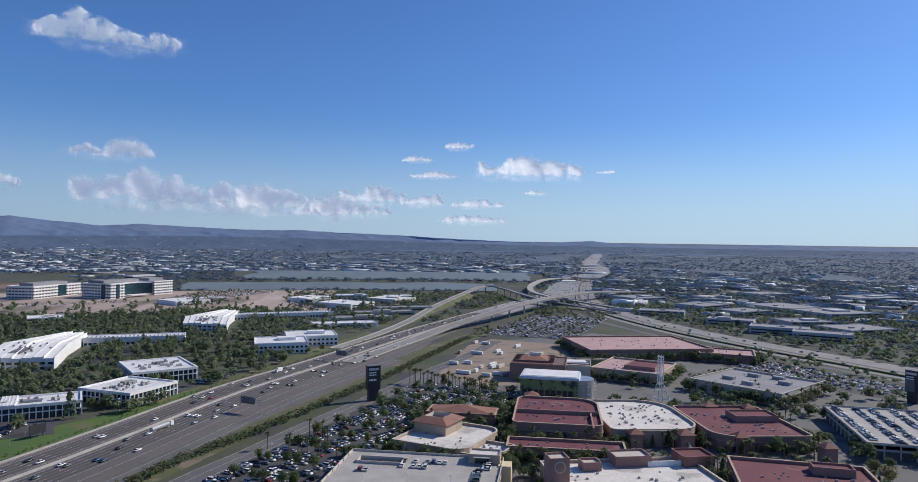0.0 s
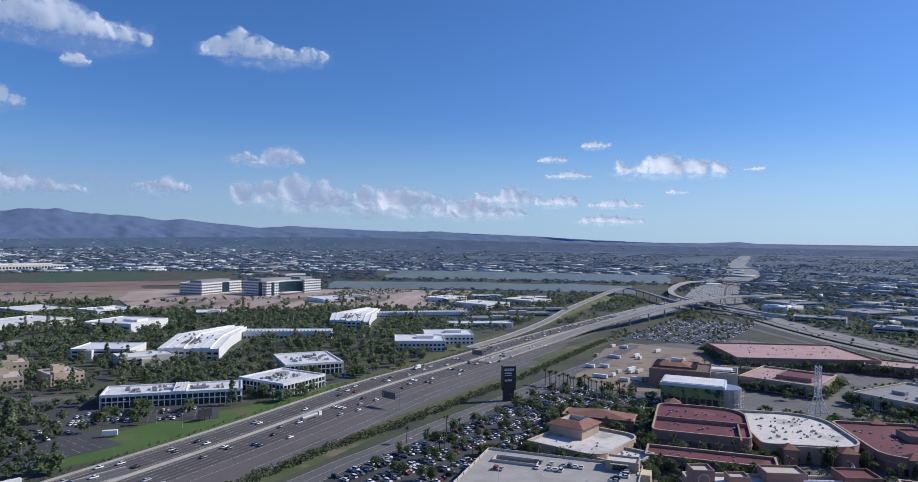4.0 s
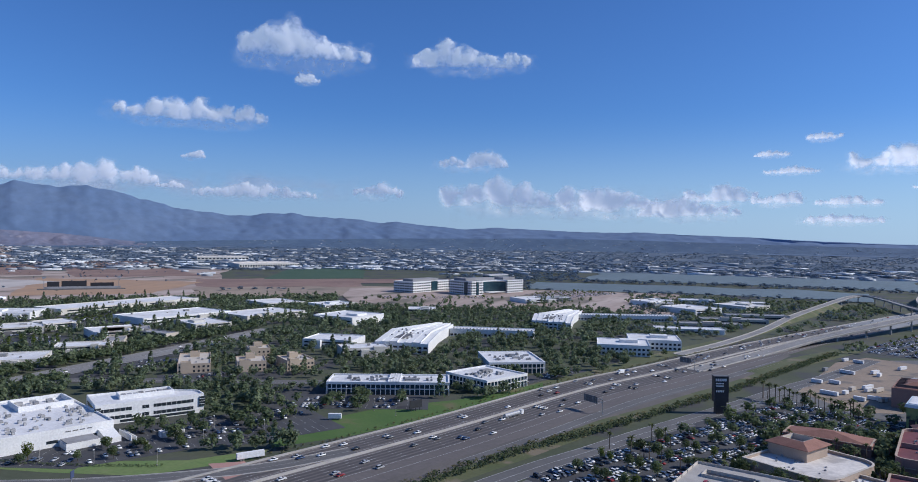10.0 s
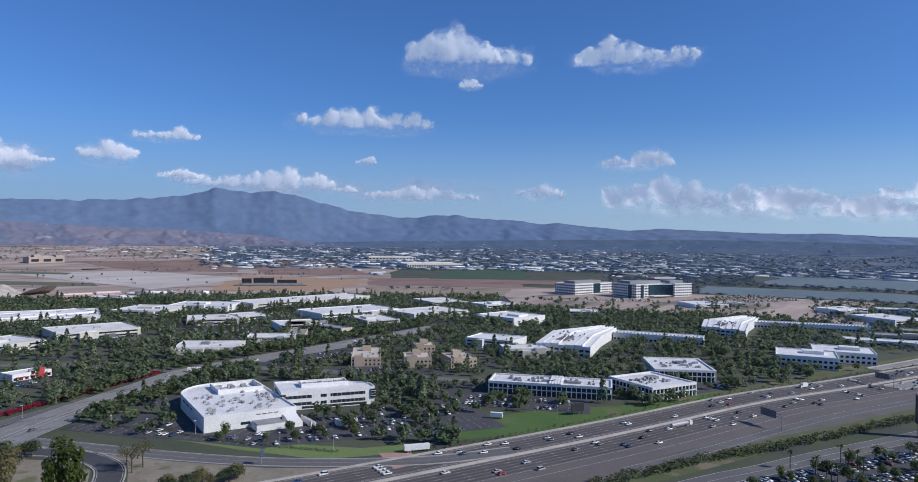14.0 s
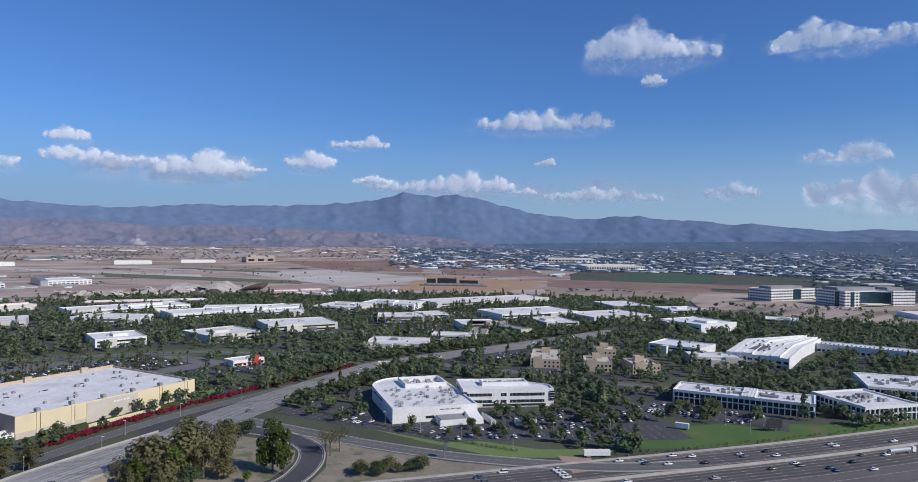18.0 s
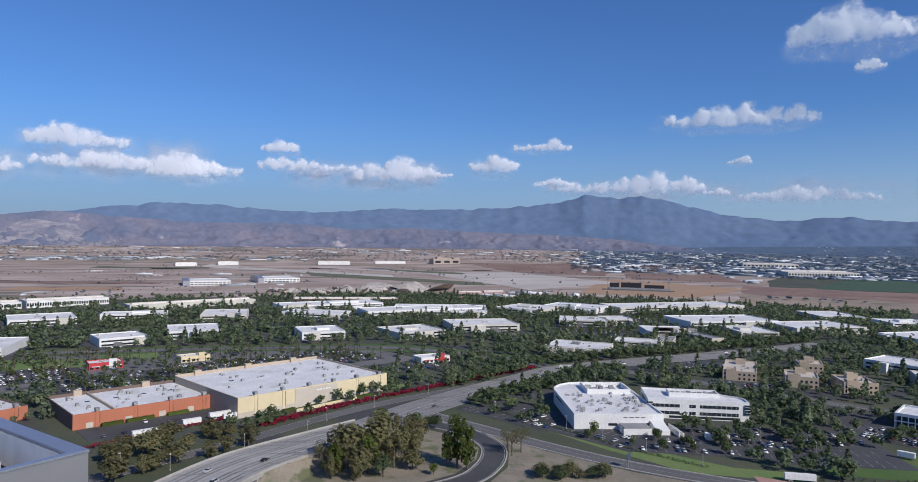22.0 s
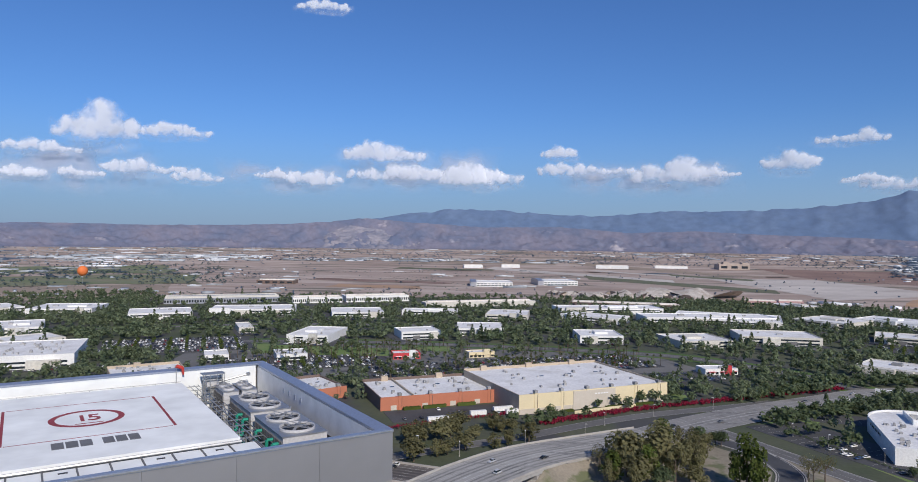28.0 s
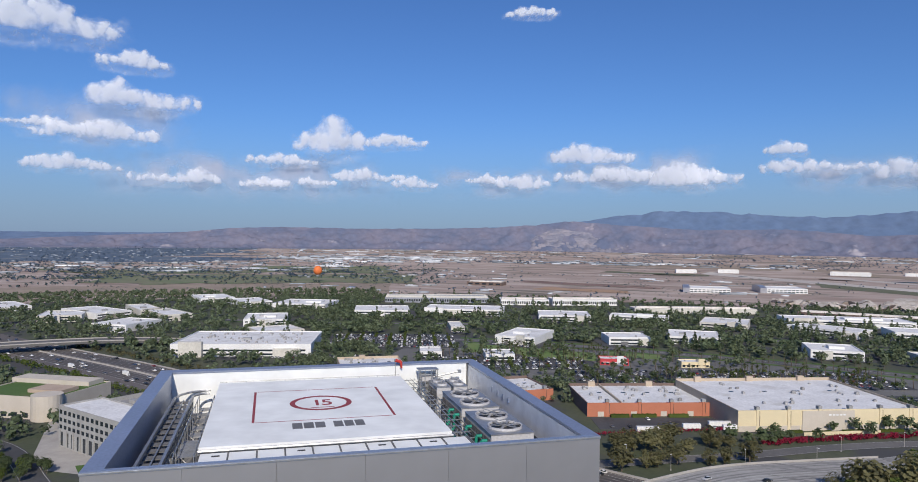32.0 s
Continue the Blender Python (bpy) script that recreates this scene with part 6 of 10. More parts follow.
def hospital():
    t = thing("hospital", pose(-630, 1321, 0, 0, 0, 68.5), "large hospital with white window grids and a curved dark glass front", "hospital")
    block(-630, 1321, 165, 80, 68.5)
    for cx, cy, w, d, h in ((-62, 0, 32, 70, 29), (54, 2, 48, 60, 28)):
        shell(t, w, d, h, M_WHITE, M_GROOF, cx=cx, cy=cy)
        for k in range(5):
            part("ribbon_window", MB().box(cx, cy, 2.5 + k * 5.3, w + 0.1, d + 0.1, 2.5), M_GLASS, t)
        for k in range(int(w / 6)):
            part("pier", MB().box(cx - w / 2 + (k + 0.5) * w / int(w / 6), cy, 0.1, 1.5, d + 0.3, h - 1.2), M_WHITE, t)
        for k in range(int(d / 7)):
            part("pier", MB().box(cx, cy - d / 2 + (k + 0.5) * d / int(d / 7), 0.1, w + 0.3, 1.7, h - 1.2), M_WHITE, t)
        part("penthouse", MB().box(cx, cy + 6, h - 1, w * 0.75, d * 0.55, 5.5), M_GROOF, t, "grey roof plant storey")
    part("stair_bay", MB().box(-78.4, -18, 0, 1.2, 9, 27), M_BLUEGL, t, "dark glass stair bay")
    part("stair_bay", MB().box(-62, -35.4, 0, 6, 1.2, 27), M_BLUEGL, t, "dark glass stair bay")
    cv = MB()
    n = 16
    pts = [(-46 + 76 * k / n, -24 + 16 * math.sin(k / n * math.pi)) for k in range(n + 1)]
    cv.prism(pts + [(30, 26), (-46, 26)], 3.5, 25)
    part("curtain_wall", cv, M_BLUEGL, t, "curved blue-grey glass front")
    for z in (3.0, 25.0):
        bd = MB()
        bd.prism([(x, y - 0.8) for x, y in pts] + [(30, 26.5), (-46, 26.5)], z, z + 1.1)
        part("fascia_band", bd, M_WHITE, t, "white band round the curved front")
    part("tower_block", MB().box(58, 38, 0, 58, 22, 37), M_GREYW, t, "higher grey block at the back")
    for k in range(6):
        part("ribbon_window", MB().box(58, 38, 3 + k * 5.6, 58.2, 22.2, 3.2), M_BLUEGL, t)
    part("penthouse", MB().box(-10, 18, 26, 70, 22, 6), M_GROOF, t, "grey roof plant storey")
    part("canopy", MB().box(-14, -34, 4.5, 44, 16, 1.0), M_WHITE, t)
    t2 = thing("hospital_wing", pose(-767, 1275, 0, 0, 0, 81), "white hospital wing with rows of windows", "hospital")
    block(-767, 1275, 130, 64, 81)
    shell(t2, 120, 54, 24, M_WHITE, M_GROOF)
    for k in range(4):
        part("ribbon_window", MB().box(0, 0, 2.4 + k * 5.4, 120.1, 54.1, 2.5), M_GLASS, t2)
    for k in range(16):
        part("pier", MB().box(-56.25 + k * 7.5, 0, 0.1, 1.8, 54.3, 22.8), M_WHITE, t2)
    for k in range(8):
        part("pier", MB().box(0, -23.6 + k * 6.75, 0.1, 120.3, 1.8, 22.8), M_WHITE, t2)
    part("penthouse", MB().box(4, 6, 23, 86, 28, 4.5), M_GROOF, t2)
    part("glass_bay", MB().box(10, -27.3, 3, 20, 1.0, 20), M_BLUEGL, t2, "dark glass bay")
    part("canopy", MB().box(66, -20, 3.5, 24, 22, 0.8), M_WHITE, t2)


hospital()


def hangar(x, y, w, d, h, a, label):
    t = thing("hangar", pose(x, y, 0, 0, 0, a), label, "hangar", "airfield hangars")
    block(x, y, w, d, a)
    shell(t, w, d, h * 0.75, M_WHITE, M_WROOF)
    arch = MB()
    n = 10
    pts = [(-d / 2 + d * k / n, h * 0.75 + h * 0.3 * math.sin(math.pi * k / n)) for k in range(n + 1)]
    for q in (-w / 2 - 14, -w / 2 - 0.2):
        arch.v += [(q, py, 0.0 if j == 0 else pz) for j in (0, 1) for py, pz in pts]
    m = n + 1
    arch.f += [(m + k, m + k + 1, 3 * m + k + 1, 3 * m + k) for k in range(n)] + [(k, k + 1, m + k + 1, m + k) for k in range(n)] + [(2 * m + k + 1, 2 * m + k, 3 * m + k, 3 * m + k + 1) for k in range(n)] + [(0, m, 3 * m, 2 * m), (m - 1, 3 * m - 1, 4 * m - 1, 2 * m - 1)]
    part("arched_bay", arch, M_PANEL, t, "grey-blue arched hangar bay")
    bands(t, w, d, ((2, 2.2), (6.5, 1.6)), M_GLASS, "f", 6, 2)


hangar(-1672, -38, 86, 80, 15, 95, "white airfield hangar with a grey arched bay")
hangar(-1760, 120, 86, 90, 15, 100, "white airfield hangar with a grey arched bay")
wb_ = office_block(-577, -452, 132, 92, 12, 116, "white")
units(wb_, 70, 125, 86, 11.1, random.Random(8))
office_block(-990, 276, 182, 53, 10, 96, "white")
office_block(-780, 206, 62, 60, 8, 105, "white")
office_block(-817, 306, 85, 60, 9, 85, "white")
office_block(-791, -106, 46, 40, 9, 112, "white")
office_block(-837, -35, 55, 60, 9, 95, "white")
M_RUIN = mat("weathered_concrete", (0.46, 0.38, 0.33), (0.36, 0.3, 0.26), 0.03, 0.9, fine=0.3)


def old_shed(name, x0, y0, x1, y1, d, h, wall, roof, label, category, z=0.0, openings=0):
    """A long low shed whose front runs between two points."""
    w, a = math.hypot(x1 - x0, y1 - y0), math.degrees(math.atan2(y1 - y0, x1 - x0))
    m = pose((x0 + x1) / 2, (y0 + y1) / 2, z, 0, 0, a) @ pose(0, d / 2, 0)
    if m.translation.length < math.hypot((x0 + x1) / 2, (y0 + y1) / 2):
        m = pose((x0 + x1) / 2, (y0 + y1) / 2, z, 0, 0, a + 180) @ pose(0, d / 2, 0)
    t = thing(name, m, label, category)
    block(m.translation.x, m.translation.y, w, d, a)
    shell(t, w, d, h, wall, roof, par=0.5)
    part("monitor", MB().box(0, 0, h - 0.5, w * 0.94, d * 0.22, 2.4), roof, t, "raised roof ridge")
    for k in range(openings):
        part("opening", pane(w / openings * 0.62, h * 0.42, M_GLASS), None, t).matrix_basis = pose(-w / 2 + (k + 0.5) * w / openings, -d / 2 - 0.03, h * 0.25)
    return t


ruin = old_shed("old_hangar", -2640, 785, -2648, 900, 50, 22, M_RUIN, M_RUIN, "old roofless pale concrete hangar on the airfield", "hangar", z=float(rise(2760)), openings=3)
part("tower_block", MB().box(-30, -12, 0, 22, 22, 30), M_RUIN, ruin, "higher concrete tower block")
part("side_block", MB().box(44, -4, 0, 26, 30, 27), M_RUIN, ruin, "higher concrete end block")
old_shed("barracks", -1253, 417, -1244, 470, 16, 10, M_PINKROOF, M_PALEROOF, "faded pink two-storey barracks on the airfield edge", "building", openings=9)
old_shed("barracks", -1247, 474, -1240, 514, 16, 11, M_PINKROOF, M_PALEROOF, "faded pink barracks wing on the airfield edge", "building", openings=7)
old_shed("storage_shed", -1196, 104, -1163, 284, 34, 7, M_BROWNW, M_PALEROOF, "long low brown shed with a pale dusty roof", "shed", openings=16)
M_BLUEROOF = mat("blue_grey_roof", (0.3, 0.32, 0.36), (0.24, 0.255, 0.29), 0.05, 0.7, fine=0.6, spots=((0.38, 0.39, 0.4), 0.06, 0.6))
long_hangar = old_shed("long_hangar", -1093, -568, -1170, -398, 66, 9, M_BLUEROOF, M_BLUEROOF, "long old hangar with a blue-grey roof and pale wall", "hangar", openings=44)
for k in range(4):
    part("roof_monitor", MB().box(0, -24 + k * 15, 8.4, 184, 2.2, 2.6), M_OFFWHITE, long_hangar, "pale glazed strip along the roof")
old_shed("old_warehouse", -1147, -368, -1180, -290, 40, 10, M_WHITE, M_PALEROOF, "pale two-storey warehouse on the airfield edge", "warehouse", openings=26)
old_shed("old_warehouse", -1182, -284, -1230, -180, 40, 11, M_WHITE, M_PALEROOF, "long white warehouse on the airfield edge", "warehouse", openings=34)
old_shed("storage_shed", -1120, -136, -1196, 46, 30, 8, M_OFFWHITE, M_PALEROOF, "long low off-white shed with a pale roof", "shed")
old_shed("storage_shed", -1607, -605, -1607, -515, 40, 9, M_BROWNW, M_PALEROOF, "low brown shed alone on the airfield", "shed", openings=5)
for x0, y0, x1, y1, h_ in ((-2580, -170, -2590, -100, 12), (-2640, -30, -2640, 40, 12), (-2660, 330, -2640, 450, 12), (-2700, 560, -2680, 680, 9)):
    old_shed("storage_shed", x0, y0, x1, y1, 45, h_, M_WHITE, M_PALEROOF, "pale shed far across the airfield", "shed", z=float(rise(math.hypot(x0, y0))))


old_shed("distribution_warehouse", -1823, 1780, -1739, 1997, 190, 15, M_OFFWHITE, M_PALEROOF, "huge pale flat-roofed distribution warehouse", "warehouse", z=1.0, openings=24)
old_shed("distribution_warehouse", -2223, 1943, -2109, 2111, 150, 14, M_OFFWHITE, M_PALEROOF, "long pale warehouse behind a larger one", "warehouse", z=float(rise(2980)), openings=14)


def ball_park():
    """Backs of the stands and score boards of a small ball park."""
    t = thing("ball_park", pose(-1372, 905, 0, 0, 0, 52), "dark ball park stands and score boards on orange soil", "stadium")
    for cx, w, h in ((-56, 22, 15), (-18, 46, 16), (34, 44, 12)):
        part("score_board", MB().box(cx, 0, 2.5, w, 1.6, h - 2.5), M_BLACK, t, "dark score board")
        part("board_post", MB().box(cx - w * 0.4, 0.6, 0, 1.0, 1.0, h).box(cx + w * 0.4, 0.6, 0, 1.0, 1.0, h), M_STEEL, t)
    for k in range(4):
        part("stand", MB().box(0, -16 - k * 5, 0, 140 - k * 10, 5, 5.4 - k * 1.3), M_GROOF, t, "grey stand tier")
    part("fence", MB().box(0, -40, 0, 160, 0.4, 3.0), M_GREYP, t, "dark fence")
    for cx in (-72, 66):
        part("light_mast", MB().tube((cx, -6, 0), (cx, -6, 24), 0.6, 0.4, 6).box(cx, -6, 22, 7, 1, 4), M_STEEL, t, "floodlight mast")


ball_park()

# ---- shopping centre ----
M_ROSE = mat("rose_stucco", (0.33, 0.2, 0.17), (0.28, 0.17, 0.145), 0.1, 0.9)
M_SAND = mat("sand_stucco", (0.46, 0.36, 0.28), (0.4, 0.31, 0.24), 0.1, 0.9)
MALLS = []


def rounded(w, d, radii, inset=0.0):
    """A rectangle's outline with a radius at each corner: front left, front right, back right, back left."""
    w, d = w - 2 * inset, d - 2 * inset
    pts = []
    for (sx, sy, a0), r in zip(((-1, -1, 180), (1, -1, 270), (1, 1, 0), (-1, 1, 90)), radii):
        r = max(0.3, r - inset)
        for k in range(6):
            a = radians(a0 + k * 18)
            pts.append((sx * (w / 2 - r) + r * math.cos(a), sy * (d / 2 - r) + r * math.sin(a)))
    return pts


def mall(x, y, w, d, h, a, wall, roof, label, par=1.3, n=12, name="mall_building", extra=(), windows="", round_=(0.5, 0.5, 0.5, 0.5)):
    t = thing(name, pose(x, y, 0, 0, 0, a), label, "building", "shopping centre buildings")
    block(x, y, w, d, a)
    part("wall", MB().ring(rounded(w, d, round_), rounded(w, d, round_, 0.7), 0, h), wall, t)
    part("coping", MB().ring(rounded(w, d, round_, -0.18), rounded(w, d, round_, 0.85), h, h + 0.22), M_SAND if wall is M_ROSE else M_BEIGE, t, "paler coping along the roof edge")
    part("roof", MB().prism(rounded(w, d, round_, 0.703), h - par - 0.3, h - par), roof, t)
    part("cornice", MB().ring(rounded(w, d, round_, -0.3), rounded(w, d, round_, 0.05), h * 0.62, h * 0.62 + 0.4), M_SAND, t, "projecting stucco band")
    MALLS.append((x, y, w, d, a))
    units(t, int(n * 1.6), w * 0.9, d * 0.85, h - par, random.Random(int(x * 7 + y)), big=0, size=0.5)
    for cx, cy, ew, ed, eh, ew_m, er_m in extra:
        shell(t, ew, ed, eh, ew_m, er_m, par=1.0, th=0.5, cx=cx, cy=cy, z0=h - par - 0.05)
    if windows:
        bands(t, w, d, ((0.8, 3.2),), M_GLASS, windows, 4.0, 2.5)
    return t


def hip(t, cx, cy, w, d, z, rise_, open_=0.0, label="terracotta tiled roof"):
    """A hipped tile roof; open_: the share of the middle left flat."""
    o = [(cx - w / 2, cy - d / 2), (cx + w / 2, cy - d / 2), (cx + w / 2, cy + d / 2), (cx - w / 2, cy + d / 2)]
    i = [(cx + (x - cx) * open_, cy + (y - cy) * open_) for x, y in o]
    mb = MB()
    mb.add([(x, y, z) for x, y in o] + [(x, y, z + rise_) for x, y in i] + [(x, y, z - 0.3) for x, y in o], [(0, 1, 5, 4), (1, 2, 6, 5), (2, 3, 7, 6), (3, 0, 4, 7), (8, 9, 1, 0), (9, 10, 2, 1), (10, 11, 3, 2), (11, 8, 0, 3)] + ([(4, 5, 6, 7)] if open_ < 0.2 else []))
    part("tile_roof", mb, M_TERRA, t, label)
    if open_ >= 0.2:
        part("roof_well", MB().box(cx, cy, z - 0.4, w * open_, d * open_, 0.3), M_BEIGE, t)
        part("well_wall", MB().ring(i, [(cx + (x - cx) * 0.96, cy + (y - cy) * 0.96) for x, y in i], z - 0.4, z + rise_), M_BEIGE, t)


cine = mall(-4.1, 378.5, 43.0, 49.1, 8.6, -27, M_SAND, M_PALEROOF, "sand-coloured mall building with a white roof", n=9, round_=(0.5, 10, 9, 0.5))
part("upper_block", MB().box(-11, 8, 7.3, 20, 20, 6.2), M_SAND, cine, "sand stucco upper block")
hip(cine, -11, 8, 23, 23, 13.4, 2.6, 0.5)
low = mall(4.0, 441.0, 44.0, 18.0, 6.5, -10, M_ROSE, M_TERRA, "low mall building with a terracotta roof", n=0)
hip(low, 0, 0, 45, 19, 6.4, 3.2, 0.12)
mall(14.3, 358.6, 24.5, 26.5, 7, -27, M_SAND, M_WROOF, "small white-roofed mall wing with equipment", n=14)
big = mall(62.0, 423.5, 51.6, 68.2, 11.7, -8, M_ROSE, M_REDROOF, "large rose stucco cinema with a maroon roof", n=20, round_=(5, 4, 16, 8))
part("roof_wall", MB().box(0, -6, 10.3, 49, 1.0, 2.4), M_ROSE, big, "raised parapet across the roof")
part("roof_wall", MB().box(20, -24, 10.3, 1.0, 34, 2.0), M_ROSE, big)
mall(58.0, 364.0, 62.0, 18.0, 8, -8, M_ROSE, M_REDROOF, "low maroon-roofed shop row beside the cinema", n=8, windows="f")
whitem = mall(112.8, 426.5, 53.3, 73.8, 9.4, 3, M_SAND, M_PALEROOF, "white-roofed mall building crowded with vents", n=40, windows="f", round_=(4, 16, 24, 4))
part("front_gable", MB().box(0, -37, 0, 22, 2.4, 9.0), M_SAND, whitem, "sand stucco shop front")
mall(169.2, 414.2, 55.4, 71.8, 9.4, 3, M_ROSE, M_REDROOF, "maroon-roofed rose stucco mall building", n=24, extra=((12, 6, 26, 16, 12, M_ROSE, M_REDROOF),), windows="f", round_=(14, 4, 8, 5))
lo = mall(81.8, 313.1, 75.7, 51.2, 8.6, 8, M_SAND, M_PALEROOF, "low white-roofed mall hall with stucco towers", n=16, extra=((6, 22, 18, 12, 12.5, M_ROSE, M_BEIGE), (-16, 16, 9, 8, 11.5, M_ROSE, M_BEIGE), (38, 20, 16, 14, 12.5, M_TERRA, M_REDROOF)))
part("white_wall", MB().box(24, 16, 7.3, 22, 0.6, 2.6), M_WHITE, lo)
mall(159.9, 313.7, 61.5, 45.1, 9.4, -14, M_ROSE, M_REDROOF, "maroon-roofed rose stucco mall hall", n=14, extra=((14, 12, 18, 9, 12, M_ROSE, M_REDROOF),))
hipb = thing("tiled_pavilion", pose(130, 293, 0, 0, 0, -10), "mall pavilion with a terracotta tiled roof", "building")
shell(hipb, 28, 14, 9, M_ROSE, M_TERRA)
hip(hipb, 0, 0, 29, 15, 9, 3.5, 0.1)
clockt = thing("mall_tower", pose(45, 306, 0, 0, 0, 10), "square rose stucco tower with a round emblem", "tower")
shell(clockt, 9, 9, 20, M_ROSE, M_BEIGE)
em = MB()
em.tube((0, -4.5, 16), (0, -4.7, 16), 2.6, n=28)
part("emblem", em, M_BEIGE, clockt, "round pale emblem")
em = MB()
em.tube((0, -4.7, 16), (0, -4.8, 16), 2.1, n=28)
part("emblem_disc", em, M_ROSE, clockt)
block(45, 306, 9, 9, 10)
for x, y, s in ((157, 380, 7), (166, 452, 8), (190, 448, 7), (196, 362, 7), (52, 476, 9), (128, 384, 8), (100, 384, 7)):
    p = thing("pavilion", pose(x, y, 0, 0, 0, 5), "small stucco pavilion with a pyramid tile roof", "pavilion", "mall pavilions")
    part("wall", MB().box(0, 0, 0, s, s, 9), M_ROSE, p)
    hip(p, 0, 0, s + 1.2, s + 1.2, 9, 2.6, 0.05)
tent = thing("tent_canopy", pose(120, 352, 0, 0, 0, 0), "white peaked fabric tent canopy", "canopy")
tm = MB()
n = 16
for r, z in ((6.0, 5.0), (3.4, 6.6), (1.4, 9.0), (0.2, 12.0)):
    tm.v += [(r * math.cos(k * math.tau / n), r * math.sin(k * math.tau / n), z) for k in range(n)]
tm.f += [(j * n + k, j * n + (k + 1) % n, (j + 1) * n + (k + 1) % n, (j + 1) * n + k) for j in range(3) for k in range(n)]
part("fabric", tm, M_WHITE, tent, "white fabric")
for k in range(6):
    part("pole", MB().tube((5.6 * math.cos(k * 1.05), 5.6 * math.sin(k * 1.05), 0), (5.6 * math.cos(k * 1.05), 5.6 * math.sin(k * 1.05), 5.1), 0.12), M_STEEL, tent)
part("mast", MB().tube((0, 0, 0), (0, 0, 12), 0.15), M_STEEL, tent)

grey = mall(233.8, 537.2, 71.8, 71.8, 9.4, -49, M_BEIGE, M_GROOF, "big department store with a grey roof", n=4)
for cx, cy in ((-18, -8), (2, -16), (20, 6), (-10, 18), (8, 22)):
    part("plant_box", MB().box(cx, cy, 8.0, 9, 5, 2.6), M_HVAC, grey)
part("entry", MB().box(12, -35.5, 0, 22, 3, 9), M_SAND, grey, "sand stucco entrance block")
mall(153.8, 594.6, 57.4, 61.5, 9.4, -30, M_SAND, M_PINKROOF, "mall building with a faded pink roof", n=12, extra=((8, 0, 26, 30, 11.5, M_ROSE, M_REDROOF),), windows="f")
mall(185.5, 721.5, 127.8, 94.8, 10.9, 8, M_ROSE, M_PINKROOF, "wide mall store with a faded pink roof and maroon edge", n=16)
mall(268.0, 683.4, 51.2, 40.9, 8.6, -20, M_ROSE, M_PINKROOF, "rose stucco store with a pink roof", n=6)
mall(120.0, 636.0, 70.0, 8.0, 7, -5, M_SAND, M_WROOF, "low pale mall arcade with flat roof", n=0)

# building under construction
con = thing("glass_building", pose(70, 514, 0, 0, 0, -12), "unfinished mall building with a white fascia and scaffolding", "building")
block(70, 514, 46, 36, -12)
part("core", MB().box(0, 0, 0, 42, 28, 14.6), mat("green_sheathing", (0.3, 0.33, 0.12), (0.2, 0.25, 0.1), 0.15, 0.8, spots=((0.05, 0.06, 0.05), 0.2, 0.52)), con, "yellow-green sheathing on the walls")
part("fascia", MB().box(0, 0, 14.6, 44, 30, 2.0, taper=0.97), mat("pale_membrane", (0.55, 0.62, 0.66), (0.5, 0.57, 0.62), 0.2, 0.5), con, "pale blue-white roof fascia")
part("roof", MB().box(0, 0, 16.6, 40, 26, 0.4), M_WROOF, con)
rend = MB()
rend.tube((21, -2, 0), (21, -2, 14.6), 11, n=20)
part("round_end", rend, M_PANEL, con, "rounded end wall")
for k in range(9):
    part("window", pane(3.2, 6.0, M_GLASS), None, con).location = (-18 + k * 4.2, -14.05, 1.0)
for k in range(11):
    a = radians(-100 + k * 20)
    px, py = 21 + 12.6 * math.cos(a), -2 + 12.6 * math.sin(a)
    part("scaffold_pole", MB().tube((px, py, 0), (px, py, 14), 0.12), M_STEEL, con)
for z in (2.5, 5, 7.5, 10, 12.5):
    rr = MB()
    for k in range(10):
        a, b = radians(-100 + k * 20), radians(-80 + k * 20)
        rr.tube((21 + 12.6 * math.cos(a), -2 + 12.6 * math.sin(a), z), (21 + 12.6 * math.cos(b), -2 + 12.6 * math.sin(b), z), 0.14)
    part("scaffold_deck", rr, M_STEEL, con)
frame_ = thing("steel_frame_building", pose(74, 586, 0, 0, 0, -11), "unfinished mall block with maroon roof frames", "building")
block(74, 586, 54, 56, -11)
shell(frame_, 46, 40, 14, M_ROSE, M_BROWNW, cx=-4)
hip(frame_, -8, 0, 34, 36, 14, 4.0, 0.3)
for k in range(6):
    part("roof_rafter", MB().box(-8, -15 + k * 6, 14.5, 34, 0.5, 1.6), M_BROWNW, frame_)
shell(frame_, 26, 34, 12, M_BEIGE, M_WROOF, cx=26, cy=8)
for k in range(4):
    part("roof_beam", MB().box(26, -6 + k * 8, 11.4, 25, 0.6, 0.8), M_BROWNW, frame_)
part("membrane", MB().box(26, 14, 11.2, 20, 14, 1.2, taper=0.8), M_WROOF, frame_, "white crumpled roof membrane")

